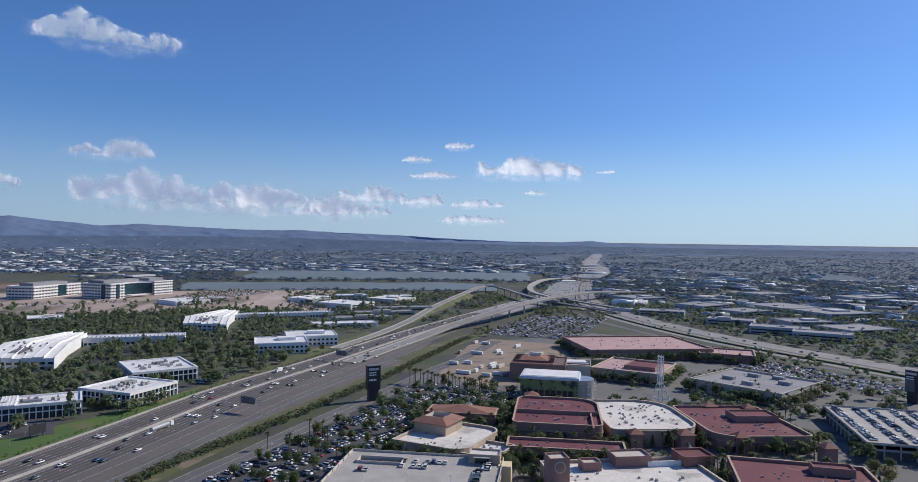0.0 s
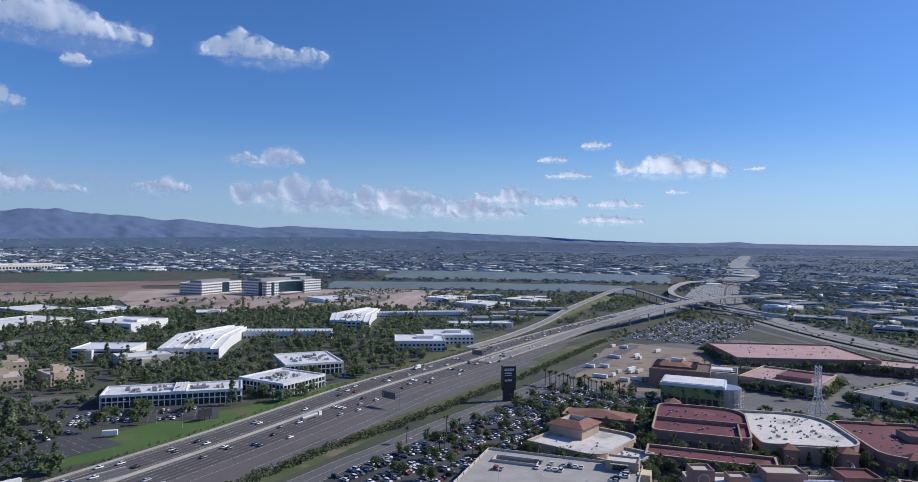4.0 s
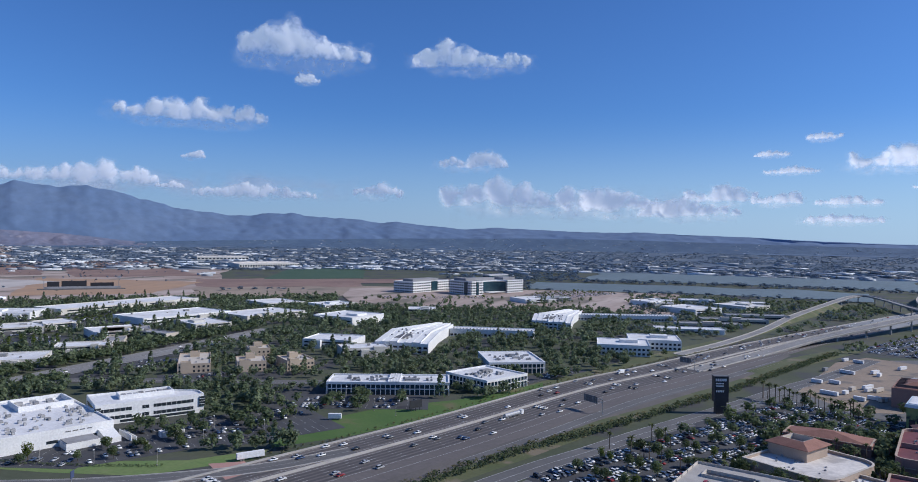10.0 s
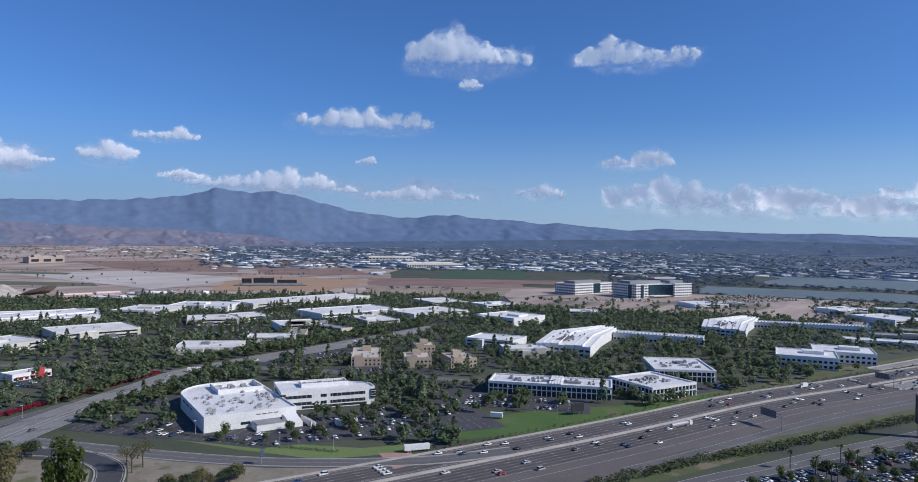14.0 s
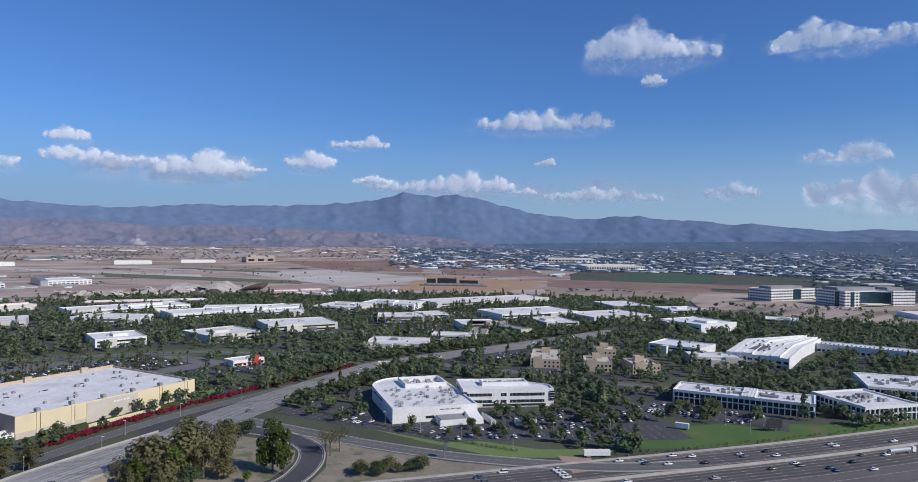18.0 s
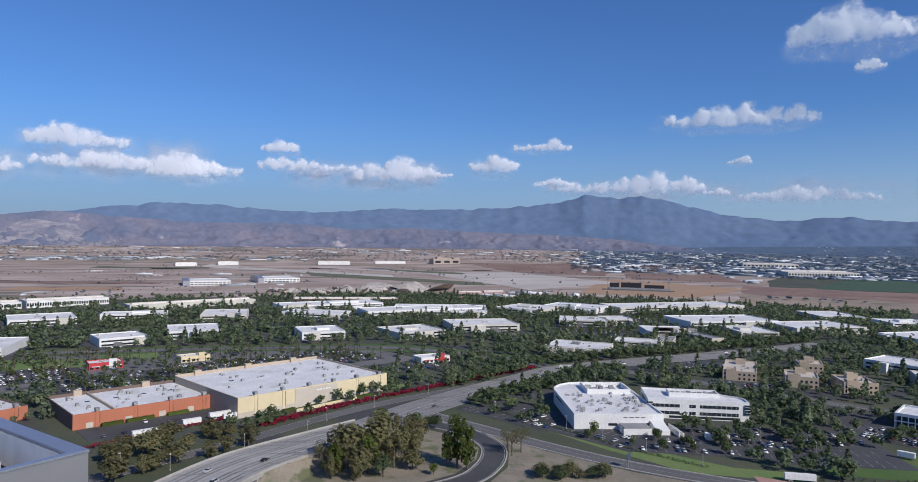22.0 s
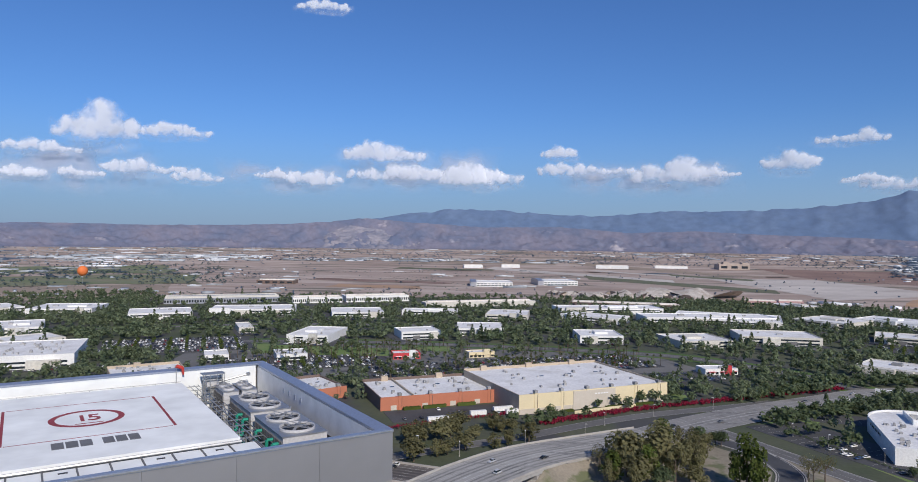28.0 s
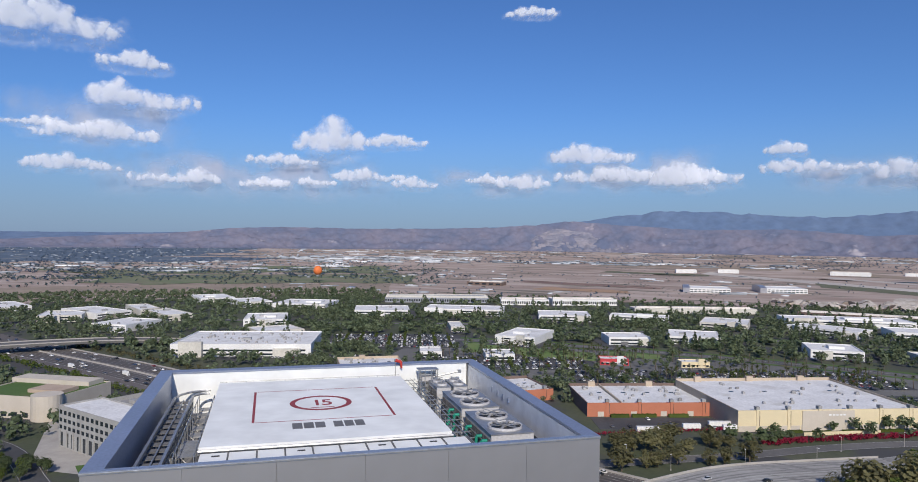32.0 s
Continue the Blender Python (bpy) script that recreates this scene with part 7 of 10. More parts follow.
# lattice ride tower
lat = thing("lattice_tower", pose(146, 493, 0, 0, 0, 15), "tall white steel lattice ride tower", "tower")
block(146, 493, 12, 12, 0)
for sx in (-1, 1):
    for sy in (-1, 1):
        part("leg", MB().tube((sx * 5.5, sy * 5.5, 0), (sx * 1.6, sy * 1.6, 14), 0.35, 0.3), M_WHITE, lat)
        part("leg", MB().tube((sx * 1.6, sy * 1.6, 14), (sx * 1.3, sy * 1.3, 34), 0.3, 0.25), M_WHITE, lat)
for k in range(9):
    z = 14 + k * 2.3
    for i in range(4):
        c = [(-1.5, -1.5), (1.5, -1.5), (1.5, 1.5), (-1.5, 1.5)]
        p, q = c[i], c[(i + 1) % 4]
        part("strut", MB().tube((*p, z), (*q, z + 2.3), 0.14), M_WHITE, lat)
for z in (4, 9, 14, 24, 33.5):
    s = 5.5 - 3.9 * min(z, 14) / 14
    for i in range(4):
        c = [(-s, -s), (s, -s), (s, s), (-s, s)]
        part("tie_beam", MB().tube((*c[i], z), (*c[(i + 1) % 4], z), 0.2), M_WHITE, lat)


def garage(x, y, w, d, h, a, label, void=None):
    t = thing("parking_garage", pose(x, y, 0, 0, 0, a), label, "parking garage", "parking garages")
    block(x, y, w, d, a)
    for k in range(1, int(h / 3.2) + 1):
        part("deck", MB().box(0, 0, h - 1.1 - (k - 1) * 3.2 - 0.35, w, d, 0.35), M_CONC, t, "pale concrete parking deck")
    o = [(-w / 2, -d / 2), (w / 2, -d / 2), (w / 2, d / 2), (-w / 2, d / 2)]
    i = [(px - math.copysign(0.3, px), py - math.copysign(0.3, py)) for px, py in o]
    part("parapet", MB().ring(o, i, h - 1.3, h), M_BEIGE, t, "beige parapet")
    part("parapet", MB().ring(o, i, h - 4.6, h - 3.4), M_BEIGE, t)
    for k in range(int(w / 8) + 1):
        for s in (-1, 1):
            part("column", MB().box(-w / 2 + 0.4 + k * (w - 0.8) / int(w / 8), s * (d / 2 - 0.35), 0, 0.7, 0.6, h), M_BEIGE, t)
    for k in range(int(d / 8) + 1):
        for s in (-1, 1):
            part("column", MB().box(s * (w / 2 - 0.35), -d / 2 + 0.4 + k * (d - 0.8) / int(d / 8), 0, 0.6, 0.7, h), M_BEIGE, t)
    part("back_wall", MB().box(0, 0, 0, w - 4, d - 4, h - 4.2), M_GREYP, t)
    for k in range(3):
        lp = part("lamp_post", MB().tube((-w / 4 + k * w / 4, 0, h - 1.1), (-w / 4 + k * w / 4, 0, h + 6), 0.12), M_WHITE, t)
        part("lamp_head", MB().box(-w / 4 + k * w / 4, 0, h + 6, 1.6, 0.4, 0.2), M_WHITE, lp)
    return t


gl = garage(-21, 292, 76, 96, 10, -8, "concrete parking garage with cars on its open top deck")
# black sheet on the closed deck paints the shade of a ramp opening
part("ramp_shade", MB().box(-20, 34, 8.96, 20, 5, 0.06), M_BLACK, gl, "black sheet for the shaded ramp opening")
part("ramp_wall", MB().ring([(-31, 30), (-9, 30), (-9, 38), (-31, 38)], [(-30.6, 30.4), (-9.4, 30.4), (-9.4, 37.6), (-30.6, 37.6)], 8.9, 10.2), M_BEIGE, gl)
gr_ = garage(288, 402, 112, 90, 9, -14, "large parking garage roof crowded with cars")

ge = thing("garage_entrance", pose(14, 331, 0, 0, 0, -8), "tan stucco stair building at the corner of the garage", "building")
block(14, 331, 16, 12, -8)
shell(ge, 15, 10, 13.5, M_SAND, M_PALEROOF)
part("doorway", MB().box(-1, -5.02, 9.2, 6.5, 0.16, 2.8), M_GLASS, ge, "dark glazed doorway")
part("canopy", MB().box(-1, -5.8, 12.2, 8, 1.8, 0.3), M_BEIGE, ge)
part("side_wing", MB().box(10, -4, 0, 6, 8, 9.5), M_CREAM, ge, "yellow stucco side wing")

# advertising pylons
def pylon(x, y, a, h, label, lit):
    t = thing("sign_pylon", pose(x, y, 0, 0, 0, a), label, "sign", "sign pylons")
    block(x, y, 12, 8, a)
    part("base", MB().box(0, 0, 0, 7.0, 4.4, 8.0), M_BLACK, t)
    part("body", MB().box(0, 0, 8.0, 9.4, 5.2, h - 8.0), M_BLACK, t, "black sign body")
    part("cap", MB().box(0, 0, h, 9.8, 5.6, 0.4), M_GREYP, t)
    scrm = M_BLACK if lit else M_GREYP
    for s, nm in ((-1, "screen"), (1, "screen")):
        part(nm, MB().box(-1.2, s * 2.65, 8.6, 6.4, 0.14, 8.6), scrm, t, "dark advertising screen" if lit else "dark panel")
        for k in range(6):
            part("letter_bar", MB().box(-3.6 + k * 1.25, s * 2.65, h - 3.0, 0.95, 0.14, 1.7), M_WHITE, t, "white lettering bar")
        for r in range(2):
            for k in range(4):
                part("letter_bar", MB().box(-3.3 + k * 1.35, s * 2.65, h - 5.0 - r * 1.6, 1.1, 0.14, 0.8), M_WHITE, t, "white lettering bar")
        if lit:
            for k in range(5):
                part("letter_bar", MB().box(-3.4 + k * 1.1, s * 2.74, 14.6, 0.8, 0.1, 1.3), M_WHITE, t, "white lettering bar")
    rgm = MB()
    n = 24
    for r, x0 in ((2.0, 4.72), (2.0, 4.86), (1.2, 4.86), (1.2, 4.72)):
        rgm.v += [(x0, r * math.cos(k * math.tau / n), h - 4 + r * math.sin(k * math.tau / n)) for k in range(n)]
    rgm.f += [(j * n + k, j * n + (k + 1) % n, (j + 1) * n + (k + 1) % n, (j + 1) * n + k) for j in range(3) for k in range(n)]
    part("ring_emblem", rgm, M_WHITE, t, "white ring emblem")
    return t


pylon(-60, 490, 28, 25, "tall black sign pylon with white lettering", True)
pylon(336, 505, -60, 24, "tall black sign pylon beside a car park", False)

# freeway signs
def gantry(x, y, a, w, label):
    t = thing("freeway_sign", pose(x, y, 0, 0, 0, a), label, "road sign", "freeway signs")
    part("post", MB().tube((0, 0, 0), (0, 0, 9.5), 0.3, n=8), M_STEEL, t)
    part("arm", MB().box(-w / 2, 0, 7.4, w, 0.4, 0.4), M_STEEL, t)
    part("arm", MB().box(-w / 2, 0, 9.0, w, 0.4, 0.4), M_STEEL, t)
    part("panel", MB().box(-w * 0.62, -0.4, 5.9, w * 0.74, 0.2, 4.6), M_GREYP, t, "grey back of a sign panel")
    for k in range(4):
        part("panel_rib", MB().box(-w * 0.62 - w * 0.28 + k * w * 0.185, -0.55, 6.0, 0.14, 0.12, 4.3), M_STEEL, t)


gantry(-128, 447, -28, 17, "freeway sign on a steel post with a bare back")
gantry(-100, 640, -22, 15, "freeway sign on a steel post with a bare back")
bb = thing("billboard", pose(-238, 390, 0, 0, 0, 68), "black billboard standing on the lawn strip", "billboard")
part("panel", MB().box(0, 0, 2.2, 10, 0.5, 5.2), M_BLACK, bb, "black panel")
for q in (-3.6, 0, 3.6):
    part("post", MB().box(q, 0.3, 0, 0.4, 0.4, 6.5), M_BLACK, bb)
part("frame_bar", MB().box(0, 0.35, 2.0, 10, 0.15, 0.25), M_GREYP, bb)
rs = thing("roadside_sign", pose(-300, 193, 0, 0, 0, 120), "blue roadside sign on a single post", "road sign")
part("post", MB().tube((0, 0, 0), (0, 0, 6.5), 0.22), M_STEEL, rs)
part("panel", MB().box(0, -0.3, 4.0, 3.2, 0.15, 3.4), mat("sign_blue", (0.06, 0.08, 0.16), (0.05, 0.07, 0.14), 1, 0.5), rs)

# civic building and hall beside the freeway, below the tower
gb = thing("grey_office", pose(-274, -306, 0, 0, 0, 77), "grey stone office with tall window bays and a white roof", "building")
block(-274, -306, 64, 40, 77)
shell(gb, 60, 24, 22, M_GREYSTONE, M_WROOF, wall_label="grey stone wall")
for r, (z, h) in enumerate(((17.5, 2.2), (13.4, 2.0), (9.6, 2.0))):
    bands(gb, 60, 24, ((z, h),), M_GLASS, "flr", 2.6, 1.8)
bands(gb, 60, 24, ((0.5, 7.4),), M_GLASS, "flr", 3.0, 2.4)
for k in range(9):
    part("pilaster", MB().box(-28 + k * 7, -12.4, 0, 1.0, 0.6, 9), M_GREYSTONE, gb)
gb2 = thing("plant_house", pose(-312, -318, 0, 0, 0, 77), "pale flat building with roof machinery", "building")
block(-312, -318, 50, 44, 77)
shell(gb2, 46, 40, 17, M_GREYSTONE, M_GROOF, par=2.5)
units(gb2, 12, 40, 34, 14.5, brng, big=4)
hb = thing("green_roof_hall", pose(-322, -420, 0, 0, 0, 100), "low stone hall with planted green roofs", "building")
block(-322, -420, 70, 70, 100)
shell(hb, 62, 52, 14, M_BEIGE, M_GRASS, par=0.6, wall_label="pale stone wall", roof_label="planted green roof")
part("upper_hall", MB().box(-4, 18, 13.4, 60, 14, 3.0), M_BEIGE, hb, "pale stone upper hall")
part("roof_terrace", MB().box(14, -6, 13.45, 24, 16, 2.2), M_SAND, hb)
bands(hb, 62, 52, ((1.0, 3.0),), M_GLASS, "fr", 4.0, 3.0)
part("drum", MB().tube((24, -22, 0), (24, -22, 15.5), 9, n=24), M_BEIGE, hb, "rounded stone corner")
part("glass_box", MB().box(36, -14, 0, 8, 14, 7), M_BLUEGL, hb, "glass entrance box")

# tethered balloon and control tower far off
bal = thing("tethered_balloon", pose(-1503, -974, 0), "bright orange tethered balloon over the park", "balloon")
bm_ = bmesh.new()
bmesh.ops.create_uvsphere(bm_, u_segments=24, v_segments=16, radius=11, matrix=Matrix.Translation((0, 0, 30)) @ Matrix.Diagonal((1, 1, 1.06, 1)))
me_ = bpy.data.meshes.new("envelope")
bm_.to_mesh(me_)
bm_.free()
me_.materials.append(mat("orange_fabric", (0.75, 0.2, 0.05), (0.68, 0.17, 0.045), 0.1, 0.7))
part("envelope", me_, None, bal, "orange fabric envelope")
part("gondola", MB().tube((0, 0, 17), (0, 0, 19), 2.5, n=12), M_WHITE, bal)
part("tether", MB().tube((0, 0, 0), (0, 0, 24), 0.25), M_STEEL, bal)

# ---- parking lots and cars ----
NBUILT = len(BLOCKED)
CARS = []  # (x, y, z, heading, kind)
LOT_TREES = []
crng = random.Random(5)
lot_no = [0]


def lot(x, y, w, d, a, fill, label, rows=None, trees=0.5, lift=0.08, paint=True, tree_h=(6, 9.5), keep=True, isl=9):
    """An asphalt car park with stalls along its width, islands with trees, and cars in the stalls."""
    m = pose(x, y, 0, 0, 0, a)
    if keep:
        block(x, y, w, d, a, 1)
    lot_no[0] += 1
    lift += 0.006 * lot_no[0]
    sf = solo("parking_lot", MB().box(x, y, -0.2, w, d, 0.2 + lift, a), M_ASPH, label, "parking lot")
    mk = MB()
    yy = -d / 2 + 5
    k = 0
    while yy < d / 2 - 4:
        for i in range(int((w - 10) / 2.75)):
            q = -w / 2 + 6 + i * 2.75
            if i % isl == isl - 1:
                if crng.random() < trees:
                    LOT_TREES.append((*(m @ Vector((q, yy, 0)))[:2], crng.uniform(*tree_h)))
                continue
            if paint and i % 2 == 0:
                c = m @ Vector((q - 1.37, yy, 0))
                mk.box(c.x, c.y, lift, 0.14, 4.8, 0.012, a)
            if crng.random() < fill:
                c = m @ Vector((q, yy + crng.uniform(-0.3, 0.3), 0))
                CARS.append((c.x, c.y, lift, a + 90 + crng.choice((0, 180)), "car"))
        yy += 6.2 if k % 2 == 0 else 11.4
        k += 1
    if mk.v:
        tagged(part("stall_lines", mk, M_LINE, sf, "white stall lines"), kind="stuff")


DIRF = 66.0
lot(-67, 386, 192, 55, DIRF, 0.75, "busy car park between frontage road and shopping centre", trees=0.9)
lot(-10, 486, 116, 84, DIRF - 2, 0.75, "busy car park beside the mall", trees=0.95)
lot(128, 940, 250, 116, 68, 0.7, "wide car park below the flyover", trees=0.6, paint=False)
lot(310, 600, 150, 60, 118, 0.65, "car park along the far freeway", trees=0.4, paint=False)
lot(-330, 262, 92, 60, 64, 0.35, "tree-shaded car park of the research building", trees=0.8, isl=6, tree_h=(5, 8))
lot(-300, 318, 70, 70, 64, 0.25, "tree-shaded asphalt car park", trees=0.8, isl=6, tree_h=(5, 8))
lot(-420, 180, 60, 44, 26, 0.02, "empty asphalt car park with tree islands", trees=0.9)
lot(-462, 218, 70, 26, 74, 0.02, "asphalt drive beside the research building", trees=0.3)
lot(-366, 205, 84, 34, 26, 0.25, "asphalt yard beside the research building", trees=0.4)
lot(-285, 392, 96, 42, 29, 0.3, "car park beside the glass offices", trees=0.9)
lot(-205, 545, 90, 20, 72, 0.3, "car park beside the freeway wall", trees=0.8)
lot(-448, 400, 70, 26, 52, 0.7, "car park between stucco offices", trees=0.5)
lot(-520, 425, 60, 44, 48, 0.6, "car park beside a stucco building", trees=0.5)
lot(-452, -32, 96, 28, 113, 0.12, "dark asphalt loading yard beside the stores", trees=0.0, paint=False)
lot(-595, -40, 170, 80, 117, 0.55, "wide retail car park with many palms", trees=0.6, isl=6)
lot(-640, 60, 150, 70, 112, 0.5, "retail car park with tree islands", trees=0.7, isl=6)
lot(-592, 150, 70, 40, 108, 0.4, "car park by a restaurant", trees=0.6)
lot(-612, -182, 150, 62, 113, 0.55, "retail car park with rows of trees", trees=0.75, isl=6)
lot(-690, -345, 150, 100, 115, 0.75, "crowded car lot beyond the trees", trees=0.8, isl=6)
lot(-560, -380, 130, 24, 116, 0.6, "car park along a white warehouse", trees=0.7)
lot(-745, 420, 90, 70, 60, 0.25, "office car park among trees", trees=0.95, paint=False, isl=4)
lot(-470, 1390, 210, 120, 72, 0.55, "wide hospital car park with rows of small trees", trees=0.5, paint=False, isl=6, tree_h=(4, 6))
lot(-660, 1155, 220, 60, 35, 0.45, "hospital car park before the entrance", trees=0.5, paint=False, isl=6, tree_h=(4, 6))
lot(-870, 560, 120, 60, 80, 0.25, "office car park among trees", trees=0.95, paint=False, isl=4)
for x, y, w, d, a in YARDS:
    m = pose(x, y, 0, 0, 0, a)
    e = crng.uniform(9, 15)
    s_ = -1 if (m @ Vector((0, -1, 0))).length < (m @ Vector((0, 1, 0))).length else 1
    cx, cy = crng.uniform(-6, 6), s_ * e * 0.5
    c = m @ Vector((cx, cy, 0))
    lot_no[0] += 1
    solo("office_yard", MB().box(c.x, c.y, -0.2, w + e, d + e * 1.6, 0.28 + 0.006 * lot_no[0], a), M_ASPH, "asphalt yard with parked cars round an office", "parking lot")
    block(c.x, c.y, w + e, d + e * 1.6, a, 0)
    for k in range(int(w / 2.8)):
        if crng.random() < 0.55:
            q = m @ Vector((-w / 2 + k * 2.8, s_ * (d / 2 + e * 0.8), 0))
            CARS.append((q.x, q.y, 0.09 + 0.006 * lot_no[0], a + 90 + crng.choice((0, 180)), "car"))
for px, py, a, n in ((-30, 330, -8, 10), (-28, 322, -8, 6), (8, 300, 82, 7), (14, 318, 82, 6), (-44, 316, -8, 3)):
    for k in range(n):
        c = pose(px, py, 0, 0, 0, a) @ Vector((k * 2.8, 0, 0))
        if crng.random() < 0.7:
            CARS.append((c.x, c.y, 8.95, a + 90, "car"))
for r in range(9):
    for k in range(34):
        if crng.random() < 0.8 and k % 12 != 11:
            c = pose(288, 402, 0, 0, 0, -14) @ Vector((-50 + r * 11 + (r % 2) * 1.5, -41 + k * 2.45, 0))
            CARS.append((c.x, c.y, 7.95, -14 + crng.choice((0, 180)), "car"))
# traffic
frng = random.Random(21)
segI = np.r_[0, np.cumsum(np.linalg.norm(np.diff(I5[:, :2], axis=0), axis=1))]
nI = sides(I5)
for off in (-21.8, -18.2, -14.6, -11.0, -7.4, 6.0, 9.6, 13.2, 16.8, 20.6, 25.0):
    s = frng.uniform(0, 60)
    while s < segI[-1] - 1500:
        i = int(np.searchsorted(segI, s))
        p = I5[i, :2] + nI[i] * off
        t_ = I5[min(i + 1, len(I5) - 1), :2] - I5[i - 1, :2]
        hd = math.degrees(math.atan2(t_[1], t_[0])) + (180 if off < 0 else 0)
        kind = "truck" if frng.random() < 0.022 else "car"
        CARS.append((p[0], p[1], 0.1, hd, kind))
        s += frng.uniform(24, 105) if I5[i, 1] < 1000 else frng.uniform(30, 140)
for line, off, hdg in ((l405, -12, 0), (l405, -8, 0), (l405, -16, 0), (l405, 8, 180), (l405, 12, 180), (l405, 16, 180), (la, 5, 180), (la, -5, 0), (lb, 6, 180), (lb, -6, 0)):
    nn = sides(line)
    i = frng.randint(1, 4)
    while i < len(line) - 1:
        p = line[i, :2] + nn[i] * off
        t_ = line[i + 1, :2] - line[i - 1, :2]
        CARS.append((p[0], p[1], float(line[i, 2]) + 0.12, math.degrees(math.atan2(t_[1], t_[0])) + hdg + 180, "car"))
        i += frng.randint(3, 12)


def car_parts(body_h=1.0, L=4.6, W=1.85, roof=1.48, van=False):
    prof = [(-L / 2, 0.35), (-L / 2, 0.85), (-L / 2 + 0.25, 0.98), (L / 2 - 1.25, 0.98 if not van else 1.1), (L / 2 - 0.1, 0.78), (L / 2, 0.35)]
    b = MB()
    n = len(prof)
    for s in (-1, 1):
        b.v += [(x, s * W / 2, z) for x, z in prof]
    b.f += [tuple(range(n)), tuple(range(2 * n - 1, n - 1, -1))] + [(i, n + i, n + (i + 1) % n, (i + 1) % n) for i in range(n)]
    c0 = [(-L / 2 + 0.35, 0.97), (L / 2 - 1.3, 0.97)] if not van else [(-L / 2 + 0.1, 0.97), (L / 2 - 1.0, 1.0)]
    c1 = [(-L / 2 + 1.0, roof - 0.06), (L / 2 - 2.2, roof - 0.06)] if not van else [(-L / 2 + 0.3, roof + 0.3), (L / 2 - 1.7, roof + 0.3)]
    g_ = MB()
    for s in (-1, 1):
        g_.v += [(c0[0][0], s * W * 0.47, c0[0][1]), (c0[1][0], s * W * 0.47, c0[1][1]), (c1[1][0], s * W * 0.38, c1[1][1]), (c1[0][0], s * W * 0.38, c1[0][1])]
    g_.f += [(0, 1, 2, 3), (7, 6, 5, 4), (1, 5, 6, 2), (4, 0, 3, 7)]
    r = MB().box((c1[0][0] + c1[1][0]) / 2, 0, c1[0][1] - 0.01, c1[1][0] - c1[0][0], W * 0.78, 0.07, taper=0.92)
    wh = MB().tube((0, -0.11, 0), (0, 0.11, 0), 0.33, n=10)
    return b, g_, r, wh


def car_meshes(van):
    b, g_, r, wh = car_parts(van=van)
    gm, wm = g_.mesh("windows", M_GLASS), wh.mesh("wheel", M_TYRE)
    return [(b.mesh("body", p), gm, r.mesh("roof_panel", p), wm) for p in CAR_PAINT]


SEDAN, VAN = car_meshes(False), car_meshes(True)
COLOURS = ["white", "silver", "grey", "black", "blue", "red"]
prng = random.Random(9)
weights = [0.36, 0.2, 0.16, 0.2, 0.05, 0.03]
def indoors(x, y):
    for bx, by, hw, hd, a in BLOCKED[:NBUILT]:
        u, w_ = (x - bx) * math.cos(a) + (y - by) * math.sin(a), -(x - bx) * math.sin(a) + (y - by) * math.cos(a)
        if abs(u) < hw and abs(w_) < hd:
            return True
    return False


CARS = [c for c in CARS if c[2] > 5 or not indoors(c[0], c[1])]
LOT_TREES = [c for c in LOT_TREES if not indoors(c[0], c[1])]
CARS.sort(key=lambda c: math.hypot(c[0], c[1]))
models, made_cars, rest = {}, 0, {k: [] for k in range(6)}
for x, y, z, hd, kind in CARS:
    k = prng.choices(range(6), weights)[0]
    m = pose(x, y, z, 0, 0, hd)
    if kind == "truck":
        t = thing("box_truck", m, "white box truck driving on the freeway", "truck", "trucks")
        part("cargo_box", MB().box(-1.2, 0, 0.9, 6.2, 2.4, 2.7), M_WHITE, t)
        cb = part("cab", MB().box(3.0, 0, 0.5, 1.9, 2.2, 1.9, taper=0.86), CAR_PAINT[0], t)
        part("windscreen", MB().box(3.75, 0, 1.35, 0.3, 1.8, 0.75), M_GLASS, cb)
        part("chassis", MB().box(0, 0, 0.45, 8.0, 1.0, 0.45), M_TYRE, t)
        for wx in (-3.0, 2.9):
            for wy in (-1.0, 1.0):
                part("wheel", MB().tube((wx, wy - 0.15, 0.48), (wx, wy + 0.15, 0.48), 0.48, n=10), M_TYRE, t)
        continue
    if made_cars < 165:
        van = prng.random() < 0.35
        bm1, gm1, rm1, wm1 = (VAN if van else SEDAN)[k]
        t = thing("car", m, COLOURS[k] + (" van" if van else " saloon") + " car standing on grey asphalt", "car", "cars")
        part("body", bm1, None, t)
        part("windows", gm1, None, t).name = "glazing"
        part("roof_panel", rm1, None, t)
        for wx in (-1.35, 1.4):
            for wy in (-0.83, 0.83):
                part("wheel", wm1, None, t).location = (wx, wy, 0.33)
        made_cars += 1
    else:
        rest[k].append(np.array(m))


def joined(*mbs):
    v, f = [], []
    for mb in mbs:
        for fc in mb.f:
            for q in range(1, len(fc) - 1):
                f.append((len(v) + fc[0], len(v) + fc[q], len(v) + fc[q + 1]))
        v += mb.v
    return np.array(v), np.array(f)


bb_, gg_, rr_, _w = car_parts()
for k in range(6):
    if rest[k]:
        raw("parked_cars", *scatter(joined(bb_, rr_), np.array(rest[k])), CAR_PAINT[k], COLOURS[k] + " cars standing in rows on the far car parks", "cars")
allm = np.array([m for k in range(6) for m in rest[k]])
